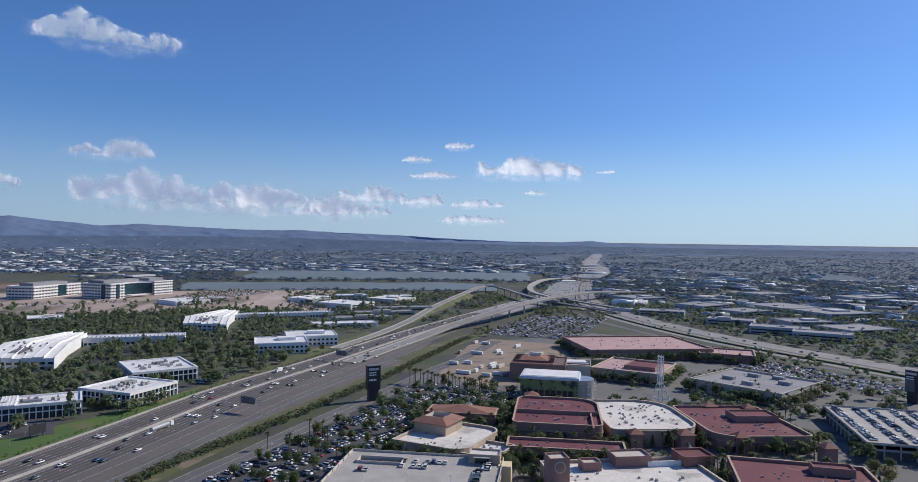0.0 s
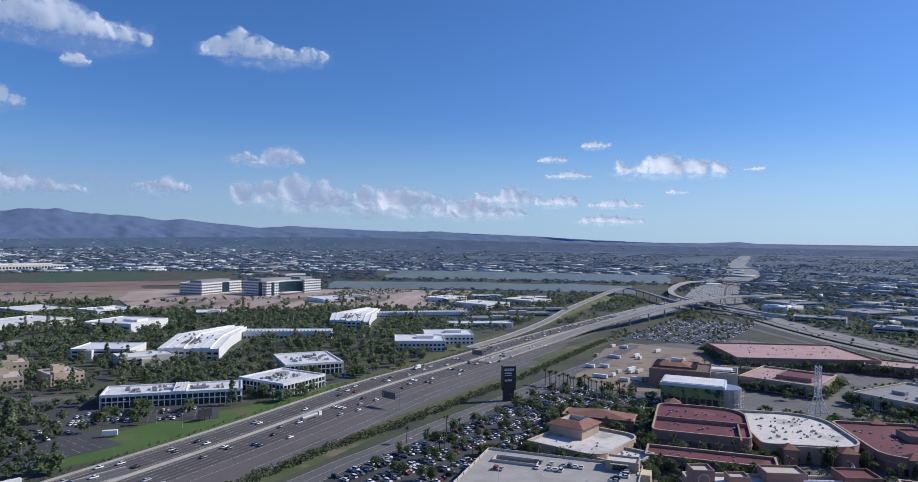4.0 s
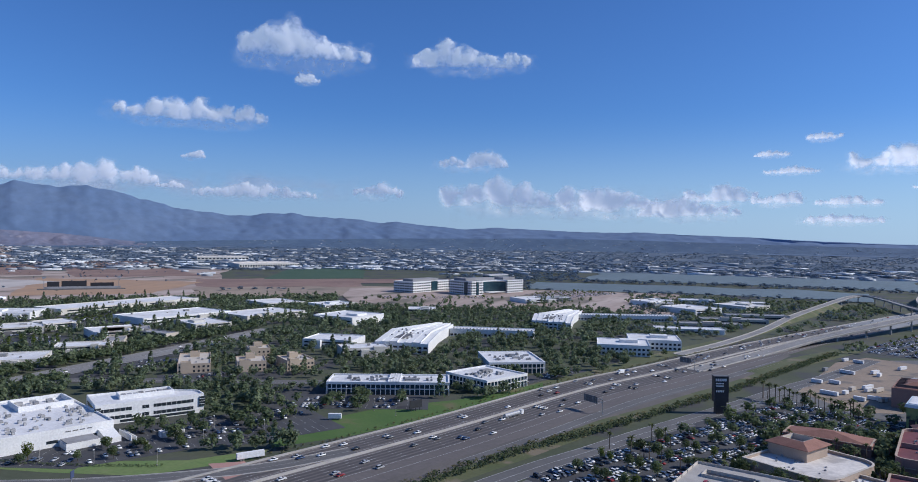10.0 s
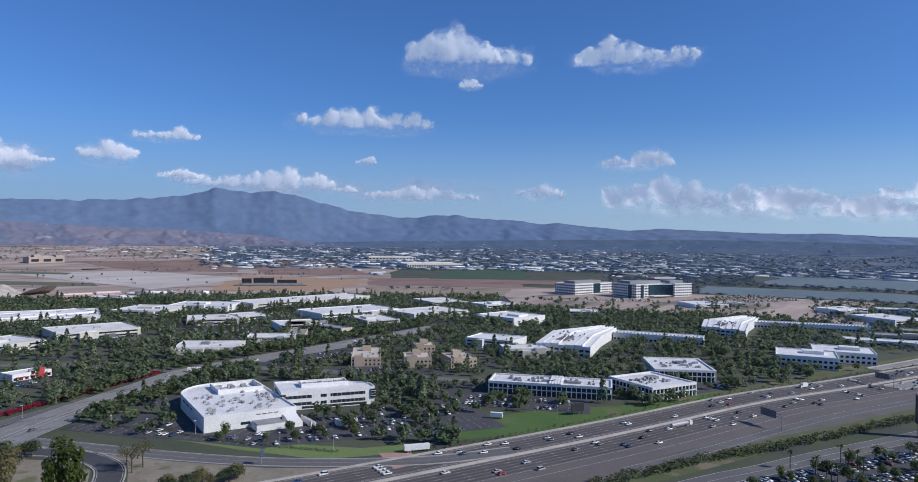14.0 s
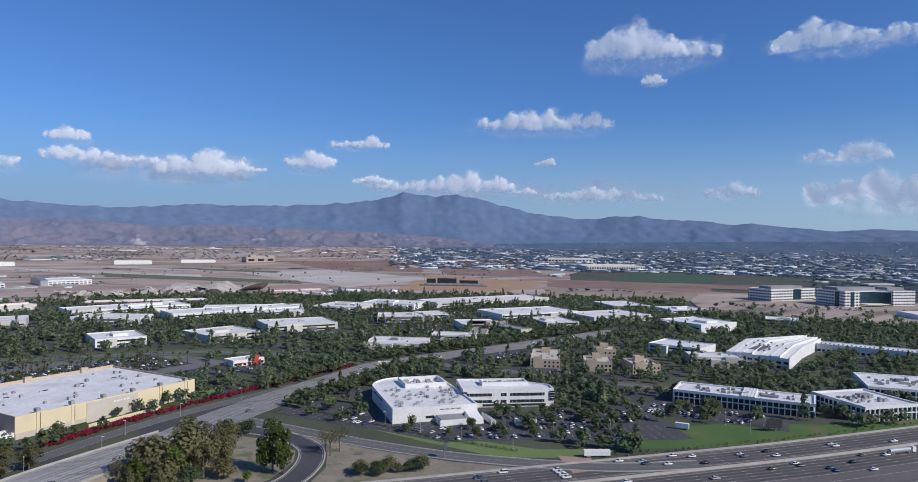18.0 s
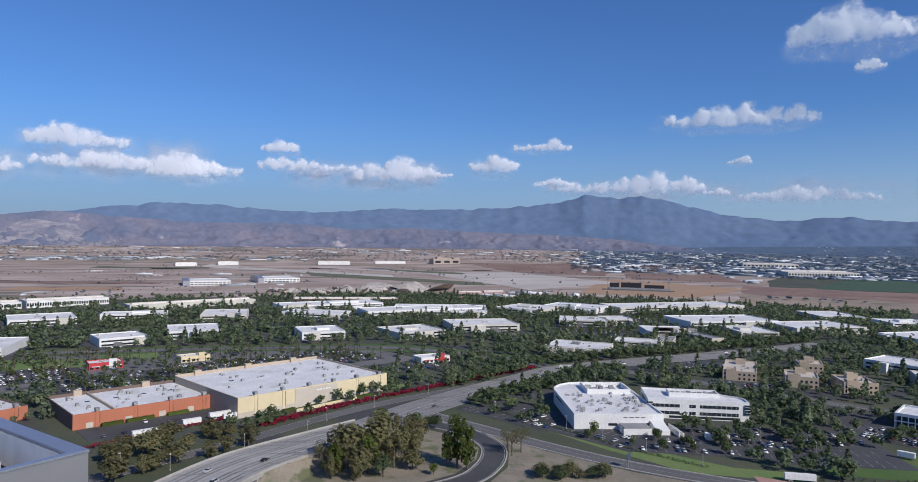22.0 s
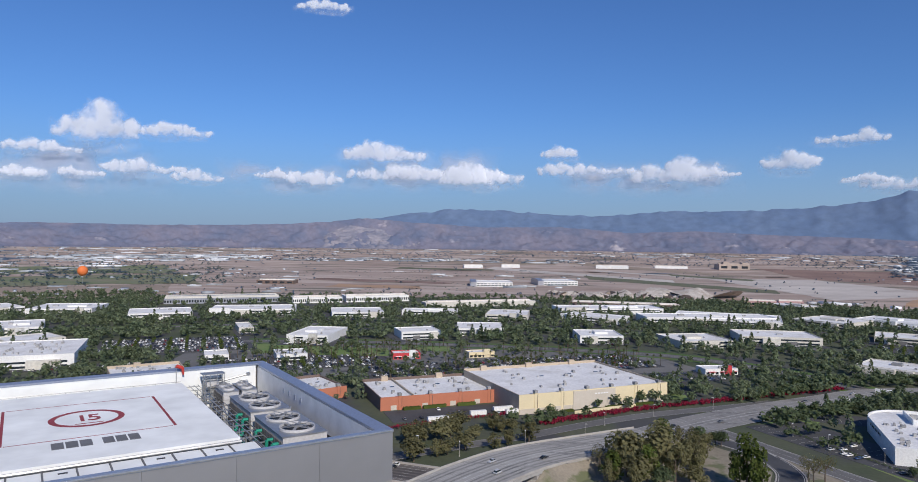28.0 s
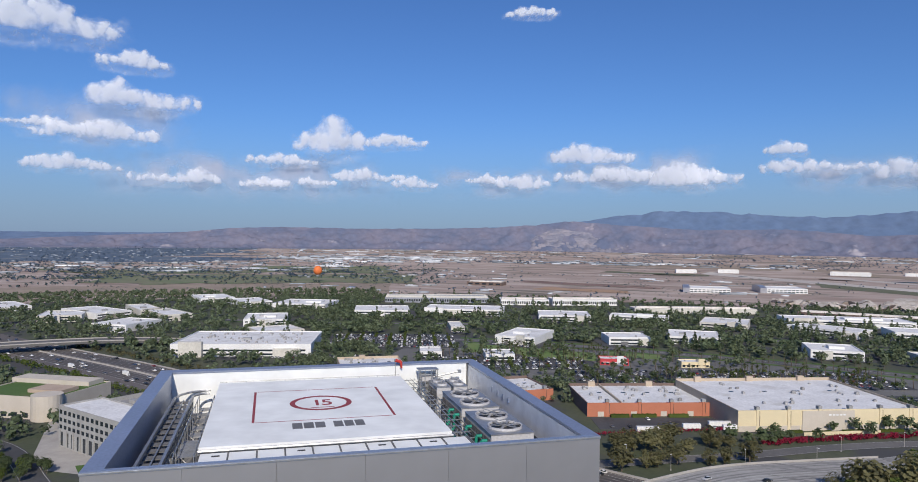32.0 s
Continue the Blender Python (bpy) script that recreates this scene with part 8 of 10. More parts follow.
raw("car_windows", *scatter(joined(gg_), allm), M_GLASS, "dark windows of the distant parked cars", "cars")


def box_trailer(x, y, a, L, label, name="trailer"):
    t = thing(name, pose(x, y, 0.08, 0, 0, a), label, "trailer", "trailers")
    part("box", MB().box(0, 0, 1.1, L, 2.5, 2.8), M_WHITE, t, "white cargo box")
    part("underframe", MB().box(0, 0, 0.7, L * 0.95, 1.0, 0.4), M_GREYP, t)
    for q in (-L * 0.35, -L * 0.27):
        for s in (-1, 1):
            part("wheel", MB().tube((q, s * 1.0 - 0.15, 0.5), (q, s * 1.0 + 0.15, 0.5), 0.5, n=10), M_TYRE, t)
    part("landing_leg", MB().box(L * 0.3, 0, 0, 0.25, 1.8, 1.0), M_GREYP, t)


for x, y, a, L in ((-425, -42, 113, 16), (-442, -19, 113, 11), (-455, -3, 113, 14), (-449, 3, 113, 9), (-259, 262, 60, 14), (-270, 345, 29, 8), (-540, 285, 50, 15)):
    box_trailer(x, y, a, L, "white box trailer parked on asphalt")
tank = thing("tanker_truck", pose(-176, 410, 0.1, 0, 0, 74), "white and silver tanker truck on the freeway", "truck")
tk = MB()
tk.tube((-9, 0, 2.0), (5.5, 0, 2.0), 1.2, n=16)
part("tank", tk, CAR_PAINT[1], tank, "silver tank")
part("cab", MB().box(8.0, 0, 0.6, 2.6, 2.4, 2.7, taper=0.9), CAR_PAINT[0], tank)
part("chassis", MB().box(-0.5, 0, 0.6, 17, 1.0, 0.4), M_TYRE, tank)
for wx in (-8, -6.7, 4.2, 5.5, 8.4):
    for s in (-1, 1):
        part("wheel", MB().tube((wx, s - 0.15, 0.5), (wx, s + 0.15, 0.5), 0.5, n=10), M_TYRE, tank)

# construction yard
sheet("construction_yard", [(12, 756), (40, 805), (118, 770), (110, 650), (48, 552), (20, 540), (-16, 592)], mat("yard_soil", (0.3, 0.235, 0.175), (0.24, 0.19, 0.145), 0.03, 0.95, fine=0.4, spots=((0.16, 0.14, 0.12), 0.05, 0.56)), "bare tan construction yard", "ground", 0.09)
block(50, 680, 90, 200, -30)
yr = random.Random(4)
for k in range(26):
    x, y = yr.uniform(-5, 85), yr.uniform(580, 780)
    t = thing("site_trailer", pose(x, y, 0.09, 0, 0, yr.choice((-25, 65)) + yr.uniform(-6, 6)), "white site trailer on a construction yard", "trailer", "site trailers")
    L = yr.uniform(5, 13)
    part("box", MB().box(0, 0, 0.5, L, 2.6, 2.6), yr.choice((M_WHITE, M_BEIGE, M_WROOF, M_HVAC)), t)
    part("skid", MB().box(0, 0, 0, L * 0.9, 2.0, 0.5), M_GREYP, t)

# ---- trees ----
vr = np.random.RandomState(7)


def crown_template(n, rx, rz, z0, leaf, seed, kind="round"):
    """Many small bent leaf clumps through lobes of a crown; returns triangles."""
    r = np.random.RandomState(seed)
    nl = 7 if n < 600 else 13
    if kind == "conifer":
        t = r.rand(n) ** 0.8
        ang = r.rand(n) * 6.283
        rad = (1 - t) ** 0.65 * rx * (0.55 + 0.5 * r.rand(n))
        c = np.c_[rad * np.cos(ang), rad * np.sin(ang), z0 + t * rz * 2]
    else:
        lobes = np.c_[(r.rand(nl, 2) - 0.5) * rx * 1.25, z0 + rz * (0.5 + 0.9 * r.rand(nl))]
        lr = rx * (0.42 + 0.25 * r.rand(nl))
        if n >= 1000:  # ragged: many small heads set apart
            nl = 24
            zz = r.rand(nl)
            lobes = np.c_[(r.rand(nl, 2) - 0.5) * (rx * 2.1 * (0.95 - 0.9 * (zz - 0.45) ** 2 * 2.2))[:, None], z0 + rz * (0.15 + 1.6 * zz)]
            lr = rx * (0.22 + 0.2 * r.rand(nl))
        pick = r.randint(0, nl, n)
        d = r.randn(n, 3)
        d /= np.linalg.norm(d, axis=1)[:, None]
        c = lobes[pick] + d * (lr[pick] * (0.55 + 0.5 * r.rand(n) ** 0.5))[:, None] * np.array([1, 1, rz / rx * 0.9])
    nv = (c - np.array([0, 0, z0 + rz * 0.7])) * np.array([1 / rx, 1 / rx, 1 / rz])
    nv /= np.linalg.norm(nv, axis=1)[:, None] + 1e-6
    nv += np.array([0, 0, 0.35 if n > 20 else 0.9]) + r.randn(n, 3) * (0.45 if n > 20 else 0.25)
    a = np.cross(nv, r.randn(n, 3))
    b = np.cross(nv, a)
    a /= np.linalg.norm(a, axis=1)[:, None]
    b -= (b * a).sum(1)[:, None] * a
    b /= np.linalg.norm(b, axis=1)[:, None]
    s = leaf * (0.6 + 0.8 * r.rand(n))[:, None]
    v = np.stack([c + a * s, c + b * s * 0.8, c - a * s * 0.9, c - b * s * 0.7 + np.cross(a, b) * s * 0.4], 1).reshape(-1, 3)
    q = np.arange(n)[:, None] * 4
    f = np.concatenate([q + [0, 1, 2], q + [0, 2, 3]], 0)
    return v, f


def trunk_mesh(h, r, seed, limbs=4):
    rr = random.Random(seed)
    mb = MB().tube((0, 0, 0), (0.1, 0.05, h * 0.55), r, r * 0.6, 7)
    for k in range(limbs):
        a = k * math.tau / limbs + rr.random()
        z = h * rr.uniform(0.3, 0.5)
        mb.tube((0.05, 0.02, z), (math.cos(a) * h * 0.22, math.sin(a) * h * 0.22, h * rr.uniform(0.62, 0.8)), r * 0.45, r * 0.15, 5)
    return mb.mesh("trunk", M_TRUNK)


def mesh_of(template, name, material):
    me = bpy.data.meshes.new(name)
    v, f = template
    me.from_pydata(v.tolist(), [], f.tolist())
    me.materials.append(material)
    me.update()
    return me


# unit trees are 10 m high
SPECIES = []
for i, (kind, n, rx, rz, z0, leaf, lm, lab) in enumerate((
        ("round", 640, 3.9, 3.6, 2.6, 0.48, LEAF[0], "dark green broad-crowned street tree"),
        ("round", 640, 3.6, 3.8, 2.6, 0.46, LEAF[1], "mid-green rounded tree with a full crown"),
        ("round", 600, 4.1, 3.9, 2.2, 0.48, LEAF[2], "olive-coloured eucalyptus with a loose crown"),
        ("round", 620, 2.6, 4.2, 2.0, 0.4, LEAF[3], "fresh green slender tree"),
        ("conifer", 380, 2.2, 4.4, 1.0, 0.6, LEAF[0], "tall dark conifer with a pointed crown"),
        ("round", 420, 3.6, 3.6, 2.8, 0.24, LEAF[2], "sparse half-bare tree with thin leaves"),
        ("round", 1150, 2.7, 4.3, 1.7, 0.31, LEAF[2], "tall olive eucalyptus with a ragged crown"),
        ("round", 1200, 2.3, 4.4, 1.6, 0.31, LEAF[3], "tall fresh green tree with a ragged crown"))):
    SPECIES.append((mesh_of(crown_template(n, rx, rz, z0, leaf, 40 + i, kind), "crown", lm), trunk_mesh(10, 0.26, i), lab))


def tree(x, y, h, sp, rot, wide=1.0, z=0.0):
    cr, tr_, lab = SPECIES[sp]
    t = thing("tree", pose(x, y, z, 0, 0, rot), lab, "tree", "trees")
    s = h / 10
    t.scale = (s * wide, s * wide, s)
    part("trunk", tr_, None, t)
    part("crown", cr, None, t)
    return t


def palm_meshes():
    tm_ = MB().tube((0, 0, 0), (0.15, 0, 8.6), 0.24, 0.17, 7).mesh("trunk", M_TRUNK)
    fr = MB()
    r = random.Random(2)
    for k in range(30):
        a = k * 2.4
        el = r.uniform(-0.5, 1.1)
        L = r.uniform(1.9, 2.6)
        prev, w = Vector((0.15, 0, 8.6)), 0.34
        d = Vector((math.cos(a) * math.cos(el), math.sin(a) * math.cos(el), math.sin(el)))
        side = Vector((-math.sin(a), math.cos(a), 0))
        for j in range(4):
            nxt = prev + d * (L / 4)
            w2 = 0.42 * (1 - (j + 1) / 4.3)
            n0 = len(fr.v)
            fr.v += [tuple(prev + side * w), tuple(prev - side * w), tuple(nxt - side * w2), tuple(nxt + side * w2)]
            fr.f.append((n0, n0 + 1, n0 + 2, n0 + 3))
            prev, w = nxt, w2
            d = (d + Vector((0, 0, -0.33))).normalized()
    return tm_, fr.mesh("fronds", M_PALMLEAF), fr


PT, PF, PALM_MB = palm_meshes()


def palm(x, y, h, rot, z=0.0):
    t = thing("palm_tree", pose(x, y, z, 0, 0, rot), "tall fan palm with a bare trunk", "palm tree", "palms")
    s = h / 10
    t.scale = (s * 1.15, s * 1.15, s)
    part("trunk", PT, None, t)
    part("crown", PF, None, t)


trng = random.Random(17)
for k in range(22):  # palm row beside the construction yard
    s = k / 21
    palm(-38 + 60 * s + trng.uniform(-1, 1), 552 - 34 * s + trng.uniform(-1.5, 1.5), trng.uniform(10, 14), trng.uniform(0, 360))
for x0, y0, x1, y1, n in ((-100, 372, -40, 350, 9), (30, 352, 150, 346, 18), (60, 470, 130, 462, 9), (120, 372, 190, 364, 10), (225, 470, 305, 560, 12), (215, 440, 235, 540, 8), (-88, 400, -70, 392, 4), (-600, 0, -660, 110, 10)):
    for k in range(n):
        s = (k + trng.uniform(-0.3, 0.3)) / max(1, n - 1)
        palm(x0 + (x1 - x0) * s + trng.uniform(-2, 2), y0 + (y1 - y0) * s + trng.uniform(-2, 2), trng.uniform(8, 12), trng.uniform(0, 360))

NEAR = []  # singled-out trees: x, y, h, species, width
for x, y, h, w_ in ((-338, 58, 24, 0.9), (-328, 66, 19, 0.8), (-346, 74, 27, 0.85), (-336, 88, 20, 0.8), (-350, 62, 21, 0.9), (-360, 80, 23, 0.8), (-326, 48, 13, 0.9), (-372, 92, 17, 0.8), (-320, 58, 12, 0.9), (-352, 94, 22, 0.75), (-366, 102, 15, 0.8), (-318, 44, 9, 1.1), (-342, 70, 18, 1.1)):
    NEAR.append((x, y, h, trng.choice((6, 6, 7, 2)), w_ * 1.12))
NEAR += [(x, y, h, sp, w_) for x, y, h, sp, w_ in ((-345, 46, 15, 5, 1.1), (-329, 50, 15, 7, 1.3), (-325, 62, 17, 2, 1.1), (-322, 72, 12, 0, 1.1), (-333, 80, 19, 6, 1.1), (-349, 52, 13, 5, 1.2), (-328, 88, 10, 2, 1.3), (-318, 96, 6, 3, 1.3))]
NEAR += [(-324, 110, 27, 7, 0.8), (-320, 114, 22, 7, 0.8), (-328, 106, 17, 7, 0.8), (-338, 151, 16, 5, 0.9), (-334, 144, 15, 5, 0.9), (-342, 145, 14, 5, 1.0), (-387, 105, 9, 2, 1), (-395, 112, 8, 2, 1)]
for k in range(14):
    NEAR.append((-300 + k * 0.6 + trng.uniform(-5, 5), 147 + k * 2.2 + trng.uniform(-4, 4), trng.uniform(4.5, 7.5), trng.choice((0, 2, 2)), 1.5))
NEAR = [q for q in NEAR if free(np.array([[q[0], q[1]]]), False)[0] or q[1] > 100]
segb = ls_[(ls_[:, 1] > -105) & (ls_[:, 1] < 60)]
nb = sides(segb)
for i in range(len(segb)):
    for o in (-12, -18, -25, 10):
        if trng.random() < (0.8 if segb[i, 1] < 30 else 0.4) and not (o > 0 and segb[i, 1] > 10):
            NEAR.append((segb[i, 0] + nb[i, 0] * (o + trng.uniform(-3, 3)), segb[i, 1] + nb[i, 1] * o + trng.uniform(-4, 4), trng.uniform(8, 14), trng.choice((0, 6, 6, 2, 2, 2)), 1.35))
nla = sides(la)
for i in range(0, len(la)):
    if la[i, 1] > 95:
        if la[i, 1] < 330 and not (-460 < la[i, 0] < -425):
            for o in (19, 24, 29, 34):
                NEAR.append((la[i, 0] + nla[i, 0] * o + trng.uniform(-2, 2), la[i, 1] + nla[i, 1] * o + trng.uniform(-2, 2), trng.uniform(8, 11), 0, 1.05))
        if la[i, 1] > 185:
            for o in (-20, -26, -32, -37):
                NEAR.append((la[i, 0] + nla[i, 0] * o + trng.uniform(-2, 2), la[i, 1] + nla[i, 1] * o + trng.uniform(-2, 2), trng.uniform(8, 11.5), 0, 1.1))
for k in range(9):  # small trees along the warehouse store
    c = pose(-517, 40, 0, 0, 0, 117) @ Vector((-50 + k * 12, -50, 0))
    NEAR.append((c.x, c.y, trng.uniform(4, 7), trng.choice((2, 3)), 0.7))
for k in range(12):  # beside the freeway offices
    NEAR.append((-262 - k * 3 + trng.uniform(-4, 4), 340 + k * 7 + trng.uniform(-4, 4), trng.uniform(8, 12), trng.choice((1, 3)), 0.8))
for x, y, h in ((-222, 466, 9), (-232, 455, 9), (-240, 452, 8), (-196, 540, 11), (-194, 548, 9), (-176, 690, 9), (-165, 676, 9), (-150, 690, 8), (-138, 702, 8)):
    NEAR.append((x, y, h, trng.choice((0, 1, 3)), 1.0))
MALL_PALMS = []
for mx, my, mw, md, ma in MALLS:  # planting round the mall buildings
    mm = pose(mx, my, 0, 0, 0, ma)
    per = 2 * (mw + md)
    q = 0.0
    while q < per:
        e = trng.uniform(3, 6)
        u = q
        if u < mw:
            c = (-mw / 2 + u, -md / 2 - e)
        elif u < mw + md:
            c = (mw / 2 + e, -md / 2 + u - mw)
        elif u < 2 * mw + md:
            c = (mw / 2 - (u - mw - md), md / 2 + e)
        else:
            c = (-mw / 2 - e, md / 2 - (u - 2 * mw - md))
        c = mm @ Vector((*c, 0))
        if trng.random() < 0.3:
            MALL_PALMS.append((c.x, c.y, trng.uniform(8, 12)))
        else:
            NEAR.append((c.x, c.y, trng.uniform(6, 12), trng.choice((0, 0, 1, 4)), trng.uniform(0.75, 1.05)))
        q += trng.uniform(3, 6.5)
for k in range(16):  # mall trees
    NEAR.append((trng.uniform(22, 44), trng.uniform(330, 372), trng.uniform(6, 9), trng.choice((0, 1)), 1.0))
for k in range(14):
    NEAR.append((trng.uniform(20, 36), trng.uniform(380, 470), trng.uniform(8, 13), 4, 0.55))
for k in range(26):
    s = k / 25
    NEAR.append((222 + 22 * s + trng.uniform(-3, -1), 366 + 88 * s, trng.uniform(6, 8), 0, 0.9))
for k in range(26):
    NEAR.append((trng.uniform(150, 240), trng.uniform(455, 500), trng.uniform(6, 10), trng.choice((0, 1)), 1.0))
for k in range(16):
    NEAR.append((trng.uniform(205, 300), trng.uniform(330, 356), trng.uniform(6, 11), trng.choice((0, 1, 2)), 1.0))
for k in range(70):  # rows along the paths of the shopping centre
    NEAR.append((trng.uniform(20, 330), trng.uniform(330, 620), trng.uniform(5, 10), trng.choice((0, 1, 4)), 0.9))
for k in range(20):  # shady islands before the research building and the glass offices
    c = pose(-330, 268, 0, 0, 0, 64) @ Vector((trng.uniform(-50, 55), trng.uniform(-34, 40), 0))
    NEAR.append((c.x, c.y, trng.uniform(5, 8.5), trng.choice((0, 0, 1)), 1.05))
for k in range(20):
    c = pose(-300, 345, 0, 0, 0, 29) @ Vector((trng.uniform(-50, 50), trng.uniform(-30, 34), 0))
    NEAR.append((c.x, c.y, trng.uniform(7, 11), trng.choice((0, 1, 3)), 1.0))
for k in range(30):  # below the tower, beside the grey office
    NEAR.append((-226 + trng.uniform(-14, 10), -352 + trng.uniform(-30, 50), trng.uniform(6, 9), trng.choice((0, 1, 3)), 1.0))
LOT_TREES.sort(key=lambda c: math.hypot(c[0], c[1]))
for x, y, h in LOT_TREES[:150]:
    NEAR.append((x, y, h, trng.choice((0, 1, 1, 3)), 1.0))
NEAR = [q for q in NEAR if not (-66 < q[0] < 24 and 240 < q[1] < 338) and not indoors(q[0], q[1])]
NEAR.sort(key=lambda q: math.hypot(q[0], q[1]))
REST = np.array([(q[0], q[1]) for q in NEAR[300:]])
for x, y, h, sp, wd in NEAR[:300]:
    tree(x, y, h, sp, trng.uniform(0, 360), wd)

sheet("east_land", [(300, 560), (240, 800), (200, 1000), (190, 1250), (240, 1600), (330, 2000), (1400, 1900), (1100, 700), (560, 420)], mat("dark_scrub_land", (0.05, 0.062, 0.045), (0.075, 0.082, 0.065), 0.012, 0.95, fine=0.3, spots=((0.1, 0.1, 0.1), 0.015, 0.6)), "dark scrubby land with paved yards beyond the freeway", "ground", 0.035)


# woods: the rest of the trees, joined
def poses(x, y, h, z=0.0, wide=1.0):
    n = len(x)
    a = vr.rand(n) * 6.283
    m = np.zeros((n, 4, 4))
    s = h / 10
    m[:, 0, 0], m[:, 0, 1] = np.cos(a) * s * wide, -np.sin(a) * s * wide
    m[:, 1, 0], m[:, 1, 1] = np.sin(a) * s * wide, np.cos(a) * s * wide
    m[:, 2, 2], m[:, 3, 3] = s, 1
    m[:, 0, 3], m[:, 1, 3], m[:, 2, 3] = x, y, z
    return m


def ring_points(n, az0, az1, d0, d1):
    a = np.radians(az0 + (az1 - az0) * vr.rand(n))
    d = np.sqrt(d0 ** 2 + (d1 ** 2 - d0 ** 2) * vr.rand(n))
    return np.c_[-d * np.sin(a), d * np.cos(a)]


def shrink(d):
    """Far out the land is laid closer than it is, and what stands on it is smaller to match."""
    return 1 - 0.6 * np.clip((np.asarray(d, dtype=float) - 2000) / 2300, 0, 1)


def plant(name, pts, hmin, hmax, leafn, material, label, kind="round", wide=1.0, leaf=0.95, seed=0, ground=None):
    if not len(pts):
        return
    d = np.hypot(pts[:, 0], pts[:, 1])
    h = hmin + (hmax - hmin) * vr.rand(len(pts)) ** 1.3
    tv, tf = [], []
    h = h * shrink(d)
    m = poses(pts[:, 0], pts[:, 1], h, rise(d) if ground is None else ground(pts), wide)
    for j in range(4):
        v_, f_ = scatter(crown_template(leafn, 3.6 if kind == "round" else 2.2, 3.7 if kind == "round" else 4.6, 1.9 if kind == "round" else 0.6, leaf, seed + j, kind), m[j::4])
        tf.append(f_ + sum(len(q) for q in tv))
        tv.append(v_)
    raw(name, np.concatenate(tv), np.concatenate(tf), material, label, "trees")


def clumpy(pts, scale, lo):
    v_ = np.array([noise.noise(Vector((x * scale, y * scale, 3.0))) for x, y in pts])
    return pts[v_ > lo]


park = ring_points(15600, 14, 126, 260, 1340)
park = park[free(park)]
park = park[~((park[:, 0] > -470) & (park[:, 1] < 172 + 0.545 * (park[:, 0] + 445)))]
park = park[(park[:, 0] < -150) & ~((park[:, 0] > -470) & (park[:, 1] < 130) & (park[:, 1] > -280))]
dpk_, azk_ = np.hypot(park[:, 0], park[:, 1]), np.degrees(np.arctan2(-park[:, 0], park[:, 1]))
park = park[~((dpk_ > 1130) & (azk_ > 10) & (azk_ < 38)) | (vr.rand(len(park)) < 0.08)]
azk_, dpk_ = np.degrees(np.arctan2(-park[:, 0], park[:, 1])), np.hypot(park[:, 0], park[:, 1])
park = park[~((azk_ > 82) & (azk_ < 120) & (dpk_ > 1085)) | (vr.rand(len(park)) < 0.22)]
retail_ = (park[:, 0] > -742) & (park[:, 0] < -545) & (park[:, 1] > -330) & (park[:, 1] < 195)
park = park[~retail_ | (vr.rand(len(park)) < 0.32)]
park = clumpy(park, 0.012, -0.5)
LT = np.array([q[:2] for q in LOT_TREES[150:]])
azp = np.degrees(np.arctan2(-park[:, 0], park[:, 1]))
park = park[(azp > 50) | (vr.rand(len(park)) < 0.92)]
azp = np.degrees(np.arctan2(-park[:, 0], park[:, 1]))
con_ = vr.rand(len(park)) < np.where(azp < 50, 0.06, 0.16)
fr_, fc_ = [], []
for x, y, w, d, a in FRONTS:
    if math.hypot(x, y) < 480 or x > -60:
        continue
    m = pose(x, y, 0, 0, 0, a)
    for k in range(int(w / 9)):
        q = m @ Vector((trng.uniform(-0.52, 0.52) * w, -d / 2 - trng.uniform(8, 16), 0))
        if trng.random() < 0.75:
            (fc_ if trng.random() < 0.22 else fr_).append((q.x, q.y))
fr_, fc_ = np.array(fr_), np.array(fc_)
plant("front_trees", fr_[free(fr_, False)], 7, 12, 64, M_WOODS, "dark green trees before the office fronts", seed=106, leaf=1.0)
plant("front_conifers", fc_[free(fc_, False)], 12, 18, 60, M_WOODS, "tall dark conifers before the office fronts", "conifer", seed=108, leaf=0.9)
dp_ = np.hypot(park[:, 0], park[:, 1])
plant("park_trees", park[~con_ & (dp_ < 760)], 6.5, 13, 90, M_WOODS, "dense dark green trees between business park buildings", seed=100, leaf=0.92, wide=1.05)
plant("park_trees", park[~con_ & (dp_ >= 760)], 6.5, 13, 32, M_WOODS, "dense dark green trees round farther office blocks", seed=104, leaf=1.45, wide=1.1)
plant("park_conifers", park[con_], 12, 19, 80, M_WOODS, "tall dark conifers among business park buildings", "conifer", seed=110, leaf=0.8)
plant("lot_trees", LT, 4.5, 7.5, 90, LEAF[3], "small round trees in car park islands", seed=120, leaf=0.75, wide=0.95)
plant("garden_trees", REST, 7, 11.5, 90, LEAF[0], "dark green planted trees along streets and yards", seed=125, leaf=0.95, wide=1.15)
west = ring_points(3600, 118, 152, 420, 1500)
west = west[free(west)]
plant("west_trees", west, 7, 13, 32, M_WOODS, "dense trees round low office blocks", seed=130, leaf=1.4)
east = ring_points(9500, -46, 14, 760, 2300)
east = east[free(east)]
east = east[~((east[:, 0] < 300) & (east[:, 1] < 1150) & (east[:, 0] > -90))]
east = east[~((east[:, 1] > 1380) & (np.degrees(np.arctan2(-east[:, 0], east[:, 1])) > -7))]
east = clumpy(east, 0.01, -0.2)
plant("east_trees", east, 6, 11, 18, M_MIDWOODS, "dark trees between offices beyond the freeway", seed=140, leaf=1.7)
ic = ring_points(2200, -8, 14, 820, 1480)
ic = ic[free(ic)]
